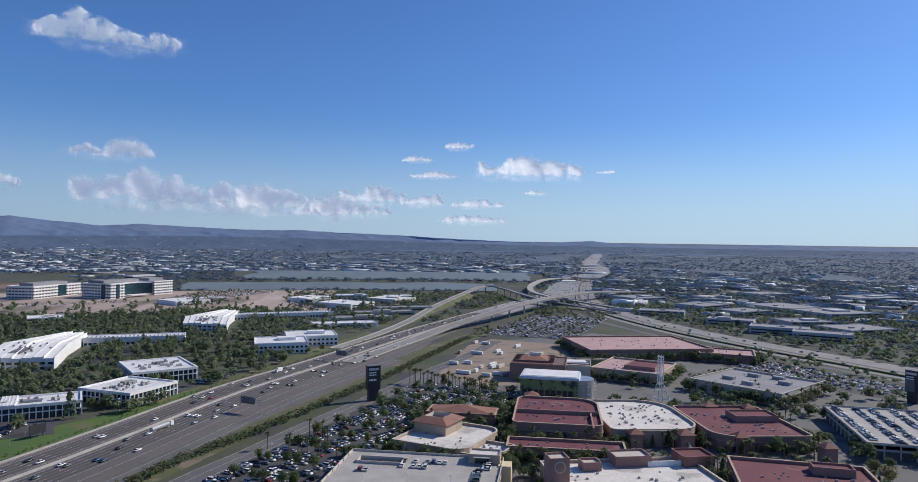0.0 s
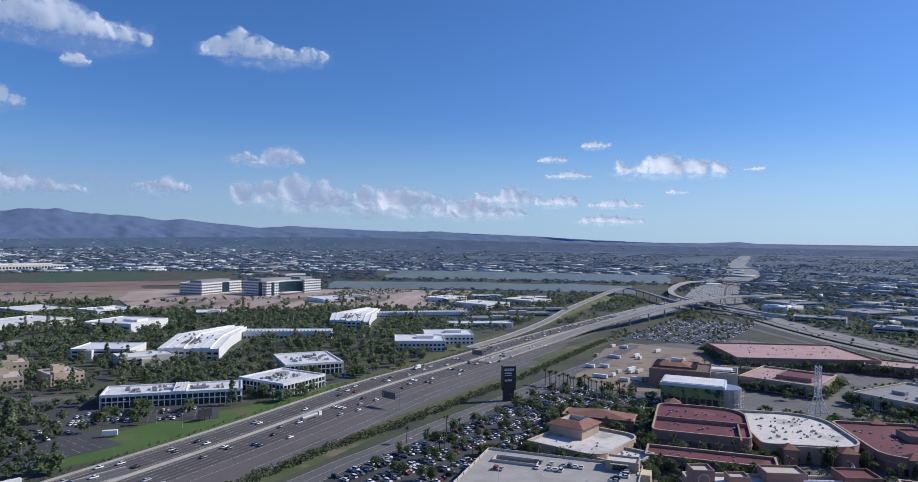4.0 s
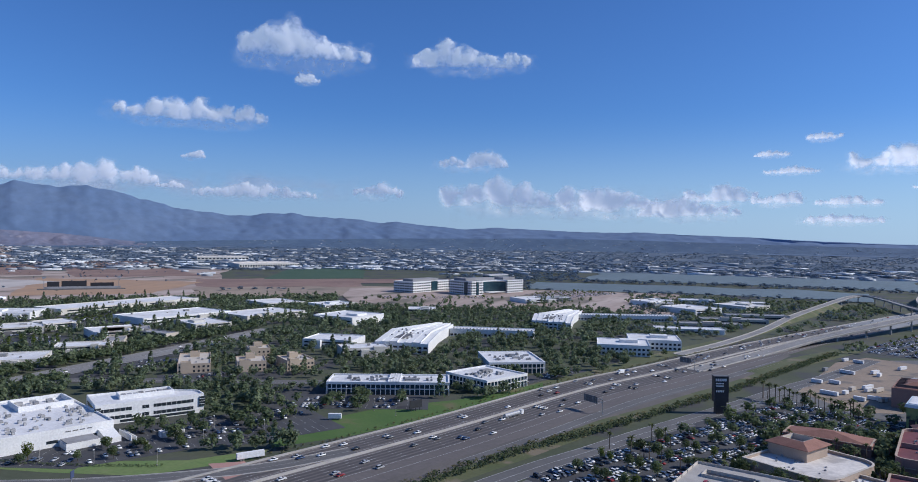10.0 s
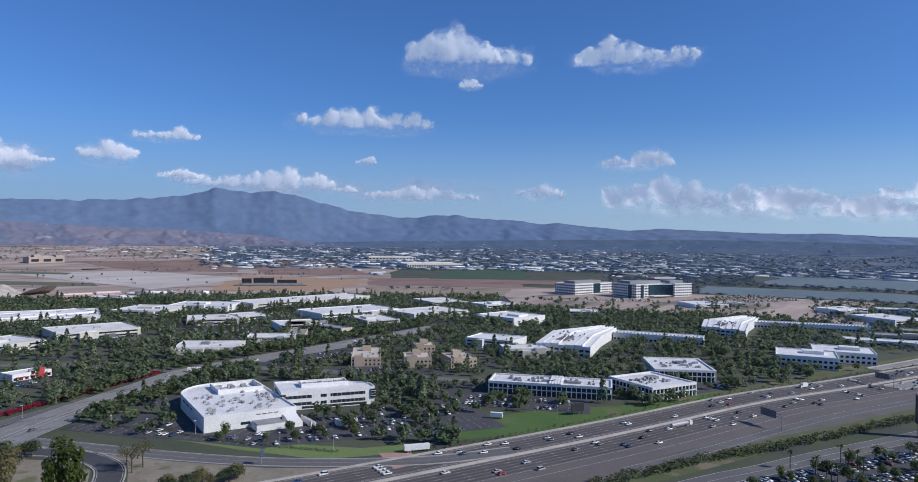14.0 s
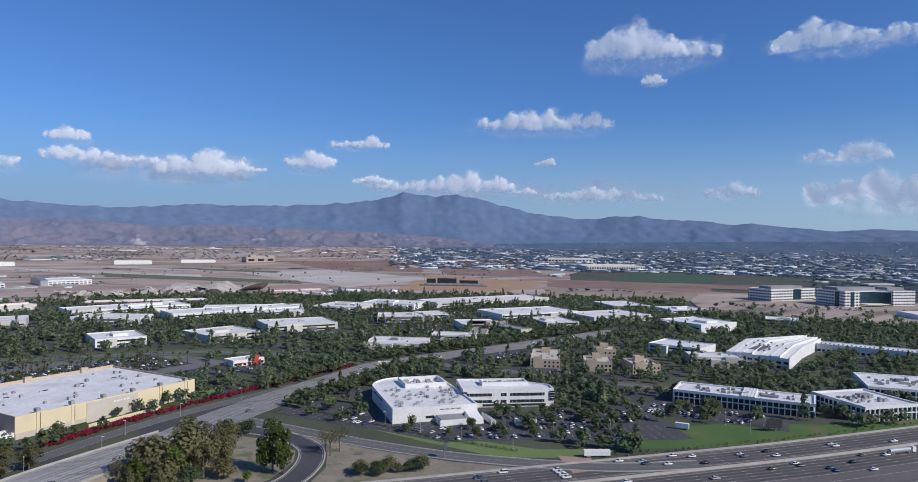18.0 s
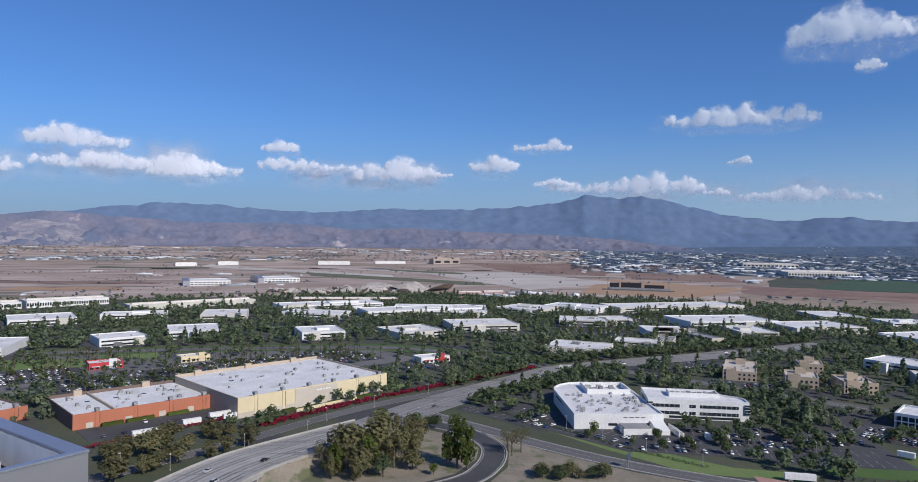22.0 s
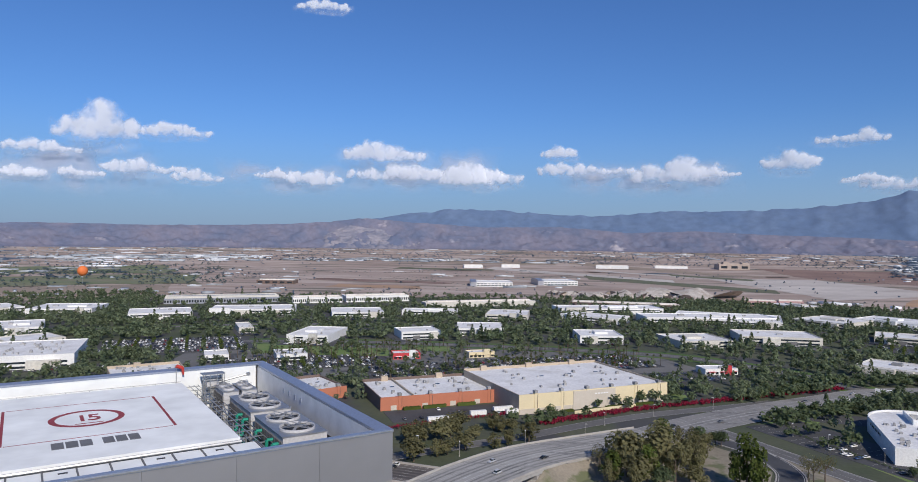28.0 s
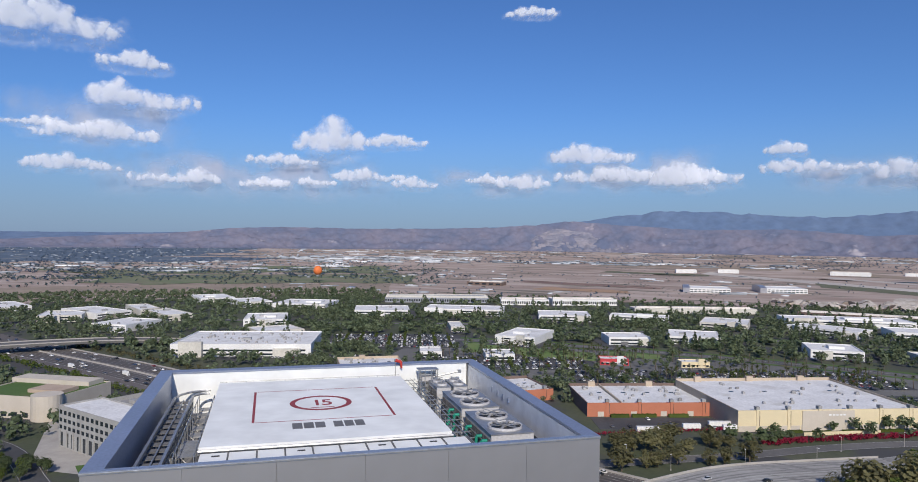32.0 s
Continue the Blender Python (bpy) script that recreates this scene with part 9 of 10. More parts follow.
ic = ic[(ic[:, 0] < 40) | (ic[:, 1] > 1080)]
plant("interchange_trees", clumpy(ic, 0.012, -0.15), 4, 10, 30, M_WOODS, "trees and shrubs on the slopes of the interchange", seed=147, leaf=1.5, wide=1.2)
en = ring_points(3600, -46, 2, 600, 1350)
en = en[free(en)]
en = en[~((en[:, 1] < 1150 - 0.6 * en[:, 0]) & (en[:, 0] < 300)) & (en[:, 0] > 130)]
plant("verge_trees", en, 5, 11, 24, M_WOODS, "dark trees and shrubs beside the crossing freeway", seed=145, leaf=1.5, wide=1.2)
far = np.concatenate([ring_points(35000, -48, 47, 1500, 4300), ring_points(2600, 47, 62, 2500, 3800), ring_points(4600, 110, 152, 1950, 4300), ring_points(3200, 60, 118, 2900, 3800)])
inn_ = np.hypot(far[:, 0], far[:, 1])
azf = np.degrees(np.arctan2(-far[:, 0], far[:, 1]))
open_ = ((azf > -6) & (azf < 22) & (inn_ > 1560) & (inn_ < 1870)) | ((azf > -8) & (azf < 18) & (inn_ > 1980) & (inn_ < 2520)) | ((azf > 29) & (azf < 47) & (inn_ > 1540) & (inn_ < 2380)) | ((azf > 17) & (azf < 37) & (inn_ < 1540))
open_ |= (azf > 110) & (azf < 136) & (vr.rand(len(far)) > 0.12 + 0.6 * ((azf - 110) / 26) ** 1.5)
far = far[~open_ & free(far)]
far = clumpy(far, 0.0035, -0.25)
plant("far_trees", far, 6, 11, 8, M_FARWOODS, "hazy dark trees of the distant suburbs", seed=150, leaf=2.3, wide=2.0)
scr = clumpy(ring_points(5200, 56, 140, 1340, 2400), 0.006, 0.05)
scr = scr[~((scr[:, 0] < -1400) & (scr[:, 1] > 200) & (scr[:, 1] < 1030))]
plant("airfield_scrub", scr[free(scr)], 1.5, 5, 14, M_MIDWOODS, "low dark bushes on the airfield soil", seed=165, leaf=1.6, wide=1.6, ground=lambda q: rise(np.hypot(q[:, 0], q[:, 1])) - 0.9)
edge_ = clumpy(ring_points(1500, 58, 118, 1215, 1345), 0.01, -0.15)
edge_ = edge_[(np.degrees(np.arctan2(-edge_[:, 0], edge_[:, 1])) < 84) | (vr.rand(len(edge_)) < 0.3)]
plant("edge_trees", edge_[free(edge_)], 6, 13, 34, M_WOODS, "dark trees along the airfield edge", seed=167, leaf=1.3)
park_ = clumpy(ring_points(1900, 113, 146, 1720, 2900), 0.006, -0.1)
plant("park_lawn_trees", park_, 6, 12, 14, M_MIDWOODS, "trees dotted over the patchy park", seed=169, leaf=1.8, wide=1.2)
airt = ring_points(900, 50, 118, 1340, 3300)
plant("airfield_trees", clumpy(airt, 0.004, 0.02), 3, 9, 20, M_FARWOODS, "scattered bushes and trees on the airfield", seed=160, leaf=2.0)

pl = np.array([q for q in MALL_PALMS if not indoors(q[0], q[1])] + [(*(pose(x, y, 0, 0, 0, a) @ Vector((trng.uniform(-w, w) / 2, trng.uniform(-d, d) / 2, 0)))[:2], trng.uniform(7, 11)) for x, y, w, d, a, n in ((-595, -40, 170, 80, 117, 80), (-640, 60, 150, 70, 112, 60), (-625, -185, 150, 90, 113, 80), (-690, -150, 150, 50, 92, 36), (-700, 0, 260, 40, 95, 60), (-692, -120, 200, 60, 100, 50)) for _ in range(n)])
pm = poses(pl[:, 0], pl[:, 1], pl[:, 2], 0.0, 1.1)
raw("lot_palms", *scatter(joined(PALM_MB), pm), M_PALMLEAF, "fan palms in rows over car parks and shop fronts", "palm trees")
raw("lot_palm_trunks", *scatter(joined(MB().tube((0, 0, 0), (0.15, 0, 8.6), 0.26, 0.18, 6)), pm), M_TRUNK, "bare trunks of the fan palms", "palm trees")

# hedges
def hedge(name, line, o0, o1, hmin, hmax, gap, material, label, seed, leaf=0.9, n=46):
    nn = sides(line)
    sg = np.r_[0, np.cumsum(np.linalg.norm(np.diff(line[:, :2], axis=0), axis=1))]
    s = np.arange(0, sg[-1], gap)
    pts = np.c_[np.interp(s, sg, line[:, 0]), np.interp(s, sg, line[:, 1])]
    nx = np.c_[np.interp(s, sg, nn[:, 0]), np.interp(s, sg, nn[:, 1])]
    o = o0 + (o1 - o0) * vr.rand(len(s))
    pts = pts + nx * o[:, None]
    h = hmin + (hmax - hmin) * vr.rand(len(s))
    v_, f_ = scatter(crown_template(n, 3.8, 4.2, 0.6, leaf, seed), poses(pts[:, 0], pts[:, 1], h, 0.0, 1.25))
    raw(name, v_, f_, material, label, "hedge")


hk = spline([(-176, 230), (-165, 270), (-148, 328), (-134, 367), (-116, 411), (-93, 475), (-79, 517), (-59, 573), (-34, 660), (13, 811)])
hedge("freeway_hedge", hk, 0, 3, 3.6, 6.0, 3.0, LEAF[0], "dark green hedge along the frontage road", 200)
hedge("freeway_scrub", hk, -8, -1, 1.6, 3.0, 1.6, LEAF[2], "low olive scrub beside the gravel shoulder", 210)
hedge("far_side_scrub", I5[(I5[:, 1] > 250) & (I5[:, 1] < 1000)], -33, -29, 1.2, 2.6, 5.0, LEAF[2], "low scrub beside the freeway wall", 215)
redl = spline([(-425, 22), (-450, 58), (-476, 100), (-500, 150), (-524, 196), (-556, 262)])
hedge("red_hedge", redl, -5.0, 1.5, 2.2, 3.8, 0.6, M_REDHEDGE, "dark red bougainvillea hedge along the parkway", 220)
hedge("red_hedge", spline([(-398, -86), (-418, -52), (-436, -22), (-448, 0)]), -1, 2, 2.4, 3.6, 1.7, M_REDHEDGE, "dark red bougainvillea hedge beside the loading yard", 230)
hedge("lot_hedge", spline([(-452, 178), (-425, 172), (-378, 190), (-330, 209), (-288, 232)]), -1, 1, 1.4, 1.9, 1.5, LEAF[0], "clipped green hedge round a car park", 240)
hedge("bridge_side_hedge", I5[(I5[:, 1] > -640) & (I5[:, 1] < -330)], 38, 46, 4, 7, 3.0, LEAF[3], "green hedge along the freeway slope", 250)
hedge("slope_scrub", I5[(I5[:, 1] > -640) & (I5[:, 1] < -330)], -44, -32, 3, 6, 2.5, LEAF[2], "olive scrub on the freeway slope", 260)
hedge("store_hedge", spline([(-455, 8), (-470, 45), (-490, 85), (-505, 112)]), -2, 0, 1.6, 2.2, 1.6, LEAF[1], "clipped hedge below the store wall", 270)


low_wall = thing("retaining_wall", pose(0, 0, 0), "low cream-painted wall below the warehouse store", "wall")
for (x0, y0), (x1, y1) in (((-456, 44), (-468, 64)), ((-468, 64), (-481, 88))):
    w = math.hypot(x1 - x0, y1 - y0)
    part("wall_panel", MB().box((x0 + x1) / 2, (y0 + y1) / 2, 0, w, 0.4, 2.0, math.degrees(math.atan2(y1 - y0, x1 - x0))), M_CREAM, low_wall)


def box_hedge(x, y, a, length, deep, tall):
    """A clipped hedge: a trimmed block with leafy uneven faces."""
    r = random.Random(int(x * 7 + y))
    mb = MB()
    for k in range(int(length * deep * 9)):
        px, py, pz = r.uniform(-0.5, 0.5) * length, r.uniform(-0.5, 0.5) * deep, tall * (1 - 0.85 * r.random() ** 2)
        mb.box(px, py, pz - 0.22, r.uniform(0.25, 0.5), r.uniform(0.25, 0.5), r.uniform(0.2, 0.4), r.uniform(0, 90))
    mb.box(0, 0, 0, length, deep, tall * 0.9)
    ob = solo("clipped_hedge", mb, LEAF[3], "bright green clipped box hedge below a store wall", "hedge", kind="stuff")
    ob.matrix_basis = pose(x, y, 0.1, 0, 0, a)


for q, length in ((-22, 12), (-6, 16), (17, 13)):
    c = pose(-492, -57, 0, 0, 0, 115) @ Vector((q, -31.5, 0))
    box_hedge(c.x, c.y, 115, length, 2.2, 2.2)
for q, length, o in ((-26, 9, -50), (-10, 12, -52), (12, 16, -51), (36, 15, -51)):
    c = pose(-517, 40, 0, 0, 0, 117) @ Vector((q, o, 0))
    box_hedge(c.x, c.y, 117, length, 1.8, 1.7)

# distant buildings, joined
def far_blocks(name, pts, smin, smax, hmin, hmax, material, label, seed, ground=None):
    r = np.random.RandomState(seed)
    n = len(pts)
    m = np.zeros((n, 4, 4))
    a = np.arctan2(pts[:, 1], pts[:, 0]) + math.pi / 2 + r.randn(n) * 0.25 + np.where(r.rand(n) < 0.2, math.pi / 2, 0)
    w, d_, h = (smin + (smax - smin) * r.rand(n) ** 2) * 1.5, (smin + (smax - smin) * r.rand(n) ** 2) * 0.5, hmin + (hmax - hmin) * r.rand(n)
    sc = shrink(np.hypot(pts[:, 0], pts[:, 1]))
    w, d_, h = w * sc, d_ * sc, h * sc * 0.8
    m[:, 0, 0], m[:, 0, 1], m[:, 1, 0], m[:, 1, 1] = np.cos(a) * w, -np.sin(a) * d_, np.sin(a) * w, np.cos(a) * d_
    m[:, 2, 2], m[:, 3, 3] = h, 1
    m[:, :2, 3] = pts
    m[:, 2, 3] = (rise(np.hypot(pts[:, 0], pts[:, 1])) if ground is None else ground(pts)) - 0.5
    raw(name, *scatter(joined(MB().box(0, 0, 0, 1, 1, 1), MB().box(0.1, 0, 1.0, 0.4, 0.3, 0.18)), m), material, label, "buildings")


fb = np.concatenate([ring_points(620, -46, 50, 1900, 4600), ring_points(300, 20, 62, 2500, 3900), ring_points(260, -46, -8, 1150, 2300)])
dfb = np.hypot(fb[:, 0], fb[:, 1])
azb = np.degrees(np.arctan2(-fb[:, 0], fb[:, 1]))
fb = fb[~(((azb > -8) & (azb < 22) & (dfb > 1560) & (dfb < 2540)) | ((azb > 29) & (azb < 47) & (dfb < 2380))) & free(fb)]
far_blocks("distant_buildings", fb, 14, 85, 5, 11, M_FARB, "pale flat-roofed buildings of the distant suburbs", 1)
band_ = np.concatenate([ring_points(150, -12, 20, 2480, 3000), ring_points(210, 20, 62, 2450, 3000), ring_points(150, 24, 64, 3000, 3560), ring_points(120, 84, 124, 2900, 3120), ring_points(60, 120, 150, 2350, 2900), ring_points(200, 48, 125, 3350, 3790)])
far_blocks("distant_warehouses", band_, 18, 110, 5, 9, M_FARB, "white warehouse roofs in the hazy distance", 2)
far_blocks("distant_warehouses", ring_points(120, 110, 127, 3060, 3260), 20, 90, 7, 12, M_FARB, "long white warehouses in rows beyond the park", 12)
sm_ = clumpy(ring_points(190, 60, 128, 1370, 2500), 0.005, -0.05)
sm_ = sm_[~((sm_[:, 0] < -1400) & (sm_[:, 1] > 200) & (sm_[:, 1] < 1030))]
far_blocks("airfield_sheds", sm_[free(sm_)], 6, 42, 3, 6, M_FARB, "small pale sheds and containers scattered over the airfield", 6)
hs = np.concatenate([clumpy(ring_points(1500, -48, 30, 2700, 4700), 0.003, 0.0), ring_points(500, 120, 150, 2500, 4000)])
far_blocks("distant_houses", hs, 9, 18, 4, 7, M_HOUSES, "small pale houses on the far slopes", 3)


def slope_height(pts):
    """The height of the wooded slopes under points of the plan."""
    d = np.hypot(pts[:, 0], pts[:, 1])
    e = np.interp(np.degrees(np.arctan2(-pts[:, 0], pts[:, 1])), [m[0] for m in SLOPE], [m[1] for m in SLOPE])
    h0 = rise(3800) - 8
    return np.maximum(h0 + (115 + np.tan(np.radians(e)) * 4080 - h0) * np.clip((d - 3800) / 280, 0, 1) ** 1.25, rise(d)) - 1


sl = ring_points(10500, -46, 60, 3815, 4078)
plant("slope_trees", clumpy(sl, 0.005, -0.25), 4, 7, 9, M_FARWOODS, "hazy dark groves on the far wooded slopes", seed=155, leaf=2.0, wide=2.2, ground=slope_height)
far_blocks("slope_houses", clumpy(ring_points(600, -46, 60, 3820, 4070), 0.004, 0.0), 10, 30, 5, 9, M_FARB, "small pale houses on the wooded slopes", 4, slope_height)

# heaps of broken concrete on the airfield
hp = MB()
hr = random.Random(6)
for k in range(24):
    x, y, size = -1420 + hr.uniform(-60, 60), 190 + hr.uniform(-130, 160), hr.uniform(0.4, 1.0)
    for n in range(7):
        dx, dy, part_size = hr.gauss(0, 11) * size, hr.gauss(0, 15) * size, size * hr.uniform(0.35, 1.0)
        hp.tube((x + dx, y + dy, 0), (x + dx + hr.uniform(-4, 4), y + dy + hr.uniform(-4, 4), hr.uniform(5, 10) * part_size), 20 * part_size, hr.uniform(0.8, 4.5), hr.choice((7, 9, 11)))
hp.tube((-1440, 385, 0), (-1440, 388, 19), 55, 2.5, 13)
hp.tube((-1455, 330, 0), (-1452, 332, 11), 48, 3, 11)
hp.tube((-1425, 430, 0), (-1428, 428, 8), 42, 3, 11)
solo("rubble_heaps", hp, M_RUBBLE, "pale heaps of broken concrete on the airfield", "rubble", kind="stuff")

# ---- plaza and street below the tower ----
sheet("plaza", [(-240, -286), (-236, -318), (-262, -345), (-300, -385), (-310, -360), (-262, -275)], M_CONC, "pale paved plaza beside the grey office", "paving", 0.06)
roadway("curved_street", "curved dark street with a white edge line", [(-205, -250), (-222, -292), (-240, -326), (-254, -360), (-262, -410)], -6, 6, material=M_ASPH, lines=((-5.2, 0.25), (5.2, 0.25)), keep=False)
sheet("plaza_lawn", [(-236, -282), (-248, -300), (-256, -292), (-246, -276)], M_GRASS, "small planted lawn on the plaza", "lawn", 0.1)


def lamp(x, y, h=8.0, z=0.0, rot=0.0):
    t = thing("street_lamp", pose(x, y, z, 0, 0, rot), "pale lamp post with a flat head", "street lamp", "street lamps")
    part("pole", LP, None, t)
    part("lamp_head", LH, None, t)


LP = MB().tube((0, 0, 0), (0, 0, 8), 0.13, 0.08, 6).box(0, 0, 0, 0.5, 0.5, 0.6).mesh("pole", M_CONC)
LH = MB().box(0.5, 0, 8, 1.3, 0.45, 0.18).mesh("lamp_head", M_WHITE)
for x, y in ((-445, 178), (-418, 168), (-395, 178), (-372, 196), (-345, 205), (-318, 216), (-292, 232), (-300, 268), (-318, 292), (-286, 300), (-330, 318), (-300, 340), (-262, 376), (-242, 372), (-300, 396), (-222, 452), (-208, 492), (-360, -25), (-368, -48), (-384, 10), (-402, 45), (-430, 60), (-455, 95), (-480, 140), (-96, 356), (-60, 372), (-74, 420), (-40, 440), (-20, 480), (-36, 500), (10, 520), (-15, 540)):
    lamp(x, y, rot=(x * 7) % 360)

# ---- clouds ----
def cloud_material():
    m = bpy.data.materials.new("glowing_cloud_vapour")
    m.use_nodes = True
    nt = m.node_tree
    out = nt.nodes["Material Output"]
    nt.nodes.remove(nt.nodes["Principled BSDF"])
    at = nt.nodes.new("ShaderNodeAttribute")
    at.attribute_name = "thickness"
    tc = nt.nodes.new("ShaderNodeTexCoord")
    nz = nt.nodes.new("ShaderNodeTexNoise")
    nz.inputs["Scale"].default_value, nz.inputs["Detail"].default_value = 0.03, 6
    nt.links.new(tc.outputs["Object"], nz.inputs[0])
    ad = nt.nodes.new("ShaderNodeMath")
    ad.operation = "MULTIPLY_ADD"
    ad.inputs[1].default_value, ad.inputs[2].default_value = 0.6, -0.33
    nt.links.new(nz.outputs["Fac"], ad.inputs[0])
    a2 = nt.nodes.new("ShaderNodeMath")
    nt.links.new(at.outputs["Fac"], a2.inputs[0])
    nt.links.new(ad.outputs[0], a2.inputs[1])
    mr = nt.nodes.new("ShaderNodeMapRange")
    mr.interpolation_type = "SMOOTHSTEP"
    mr.inputs[1].default_value, mr.inputs[2].default_value = -0.08, 1.15
    nt.links.new(a2.outputs[0], mr.inputs[0])
    df = nt.nodes.new("ShaderNodeBsdfDiffuse")
    df.inputs[0].default_value = (0.62, 0.62, 0.65, 1)
    tl = nt.nodes.new("ShaderNodeBsdfTranslucent")
    tl.inputs[0].default_value = (0.92, 0.91, 0.92, 1)
    m1 = nt.nodes.new("ShaderNodeMixShader")
    m1.inputs[0].default_value = 0.52
    nt.links.new(df.outputs[0], m1.inputs[1])
    nt.links.new(tl.outputs[0], m1.inputs[2])
    # faint blue-white glow added to brighten the clouds' shaded sides
    em_ = nt.nodes.new("ShaderNodeEmission")
    em_.inputs[0].default_value, em_.inputs[1].default_value = (0.8, 0.87, 1.0, 1), 0.23
    ads = nt.nodes.new("ShaderNodeAddShader")
    nt.links.new(m1.outputs[0], ads.inputs[0])
    nt.links.new(em_.outputs[0], ads.inputs[1])
    tp = nt.nodes.new("ShaderNodeBsdfTransparent")
    m2 = nt.nodes.new("ShaderNodeMixShader")
    nt.links.new(mr.outputs[0], m2.inputs[0])
    nt.links.new(tp.outputs[0], m2.inputs[1])
    nt.links.new(ads.outputs[0], m2.inputs[2])
    nt.links.new(m2.outputs[0], out.inputs[0])
    return m


M_CLOUD = cloud_material()
CLOUD_R = 4880.0
cloud_no = [0]


def cloud(az, el, w, h, thin=1.0):
    """A cumulus: heaps of vapour on a flat base, thick in the middle and thin at the rims. Heading, height and size in degrees."""
    cloud_no[0] += 1
    seed = cloud_no[0] * 3.7
    r = random.Random(cloud_no[0])
    W, H = math.radians(w) * CLOUD_R * 0.64, math.radians(h) * CLOUD_R * 0.72
    nx = int(max(40, min(170, W / 3.2)))
    ny = int(max(26, min(80, H / 2.6)))
    asp = W / H
    k = max(4, int(3 + 3.0 * asp))
    lobes = []
    peak = r.uniform(-0.4, 0.4)
    for n in range(k):
        lx = (-0.78 + 1.56 * (n + r.uniform(0.1, 0.9)) / k) * asp
        env = max(0.5, 1.05 - abs(lx / asp - peak) * r.uniform(0.6, 1.1)) * r.uniform(0.7, 1.0)
        lr = 0.66 * env
        lobes.append((lx, -0.4 + lr * r.uniform(0.3, 0.75), lr))
        an = r.uniform(0.5, 2.6)
        lobes.append((lx + math.cos(an) * lr * 0.6, lobes[-1][1] + math.sin(an) * lr * 0.42, lr * r.uniform(0.45, 0.7)))
    lob = np.array(lobes)
    dens = np.zeros((ny + 1, nx + 1))
    soft_ = np.zeros((ny + 1, nx + 1))
    for j in range(ny + 1):
        for i in range(nx + 1):
            u, q = -1 + 2 * i / nx, -1 + 2 * j / ny
            p = Vector((u * asp * 1.5, q * 1.5, seed))
            wx, wy = [0.24 * noise.noise(p + o) + 0.12 * noise.fractal(p * 2.7 + o, 1.0, 2.0, 4) for o in (Vector((9, 0, 0)), Vector((0, 7, 3)))]
            x, y = u * asp + wx, q + wy * 0.8
            d2 = ((lob[:, 0] - x) ** 2 + (lob[:, 1] - y) ** 2) / lob[:, 2] ** 2
            b = 1 - math.sqrt(float(d2.min()))
            hgt = float((lob[:, 2] * np.sqrt(np.clip(1.15 - d2, 0, None))).max())
            body = min((0.86 - abs(u)) * 2.5, (q + 0.6 + wy) / 0.3, (0.1 - y) / 0.35, 1.0)
            v_ = max(1.6 * b, 0.8 * body) - max(0.0, -0.46 - q + 0.5 * wy) * 2.6
            soft_[j, i] = max(hgt, 0.3 * max(0.0, body))
            veil = min(0.34, 0.55 * (1 - u * u * 1.2 - ((q + 0.42) / 0.5) ** 2) + 0.3 * noise.fractal(p * 0.5 + Vector((3, 0, 0)), 1.0, 2.0, 4))
            dens[j, i] = max(0.0, v_, veil) * min(1.0, (1 - abs(u)) * 8, (1 - abs(q)) * 6) * thin
    for _ in range(9):
        soft_[1:-1, 1:-1] = (soft_[1:-1, 1:-1] * 2 + soft_[:-2, 1:-1] + soft_[2:, 1:-1] + soft_[1:-1, :-2] + soft_[1:-1, 2:]) / 6
    used, vs, dn = {}, [], []

    def vert(i, j):
        key = (i, j)
        if key not in used:
            used[key] = len(vs)
            t = dens[j, i]
            bulge = float(soft_[j, i]) * H * 0.62
            vs.append(((-1 + 2 * i / nx) * W, -bulge, (-1 + 2 * j / ny) * H))
            dn.append(float(t))
        return used[key]

    fs = []
    for j in range(ny):
        for i in range(nx):
            if max(dens[j, i], dens[j, i + 1], dens[j + 1, i], dens[j + 1, i + 1]) > 0.01:
                fs.append((vert(i, j), vert(i + 1, j), vert(i + 1, j + 1), vert(i, j + 1)))
    if not fs:
        return
    me = bpy.data.meshes.new("cloud")
    me.from_pydata(vs, [], fs)
    at = me.attributes.new("thickness", "FLOAT", "POINT")
    at.data.foreach_set("value", dn)
    me.materials.append(M_CLOUD)
    me.polygons.foreach_set("use_smooth", [True] * len(me.polygons))
    ob = new("cloud", me)
    a, e = radians(az), radians(el)
    ob.matrix_basis = pose(-CLOUD_R * math.cos(e) * math.sin(a), CLOUD_R * math.cos(e) * math.cos(a), 115 + CLOUD_R * math.sin(e), 0, 0, az)
    tagged(ob, "soft white cumulus cloud with a greyish base" if w * h > 8 else "small wispy white cloud in blue sky", "cloud", "clouds", "stuff")


cloud(27.2, 14.9, 9.9, 3.0)
cloud(27.1, 6.6, 5.8, 2.1)
cloud(23.1, 3.9, 12.2, 3.7)
cloud(14.6, 3.3, 8.8, 2.9)
cloud(7.3, 3.9, 5.4, 2.1)
cloud(3.1, 3.5, 3.7, 1.5)
cloud(3.5, 6.8, 2.5, 0.8)
cloud(0.1, 8.0, 2.3, 1.0)
cloud(-5.9, 6.4, 8.5, 2.7)
cloud(2.2, 5.5, 3.9, 0.8)
cloud(-1.5, 3.2, 4.4, 1.0)
cloud(-1.2, 1.9, 5.4, 1.1)
cloud(-6.3, 4.1, 1.7, 0.5)
cloud(9.4, 2.8, 7.3, 2.4)
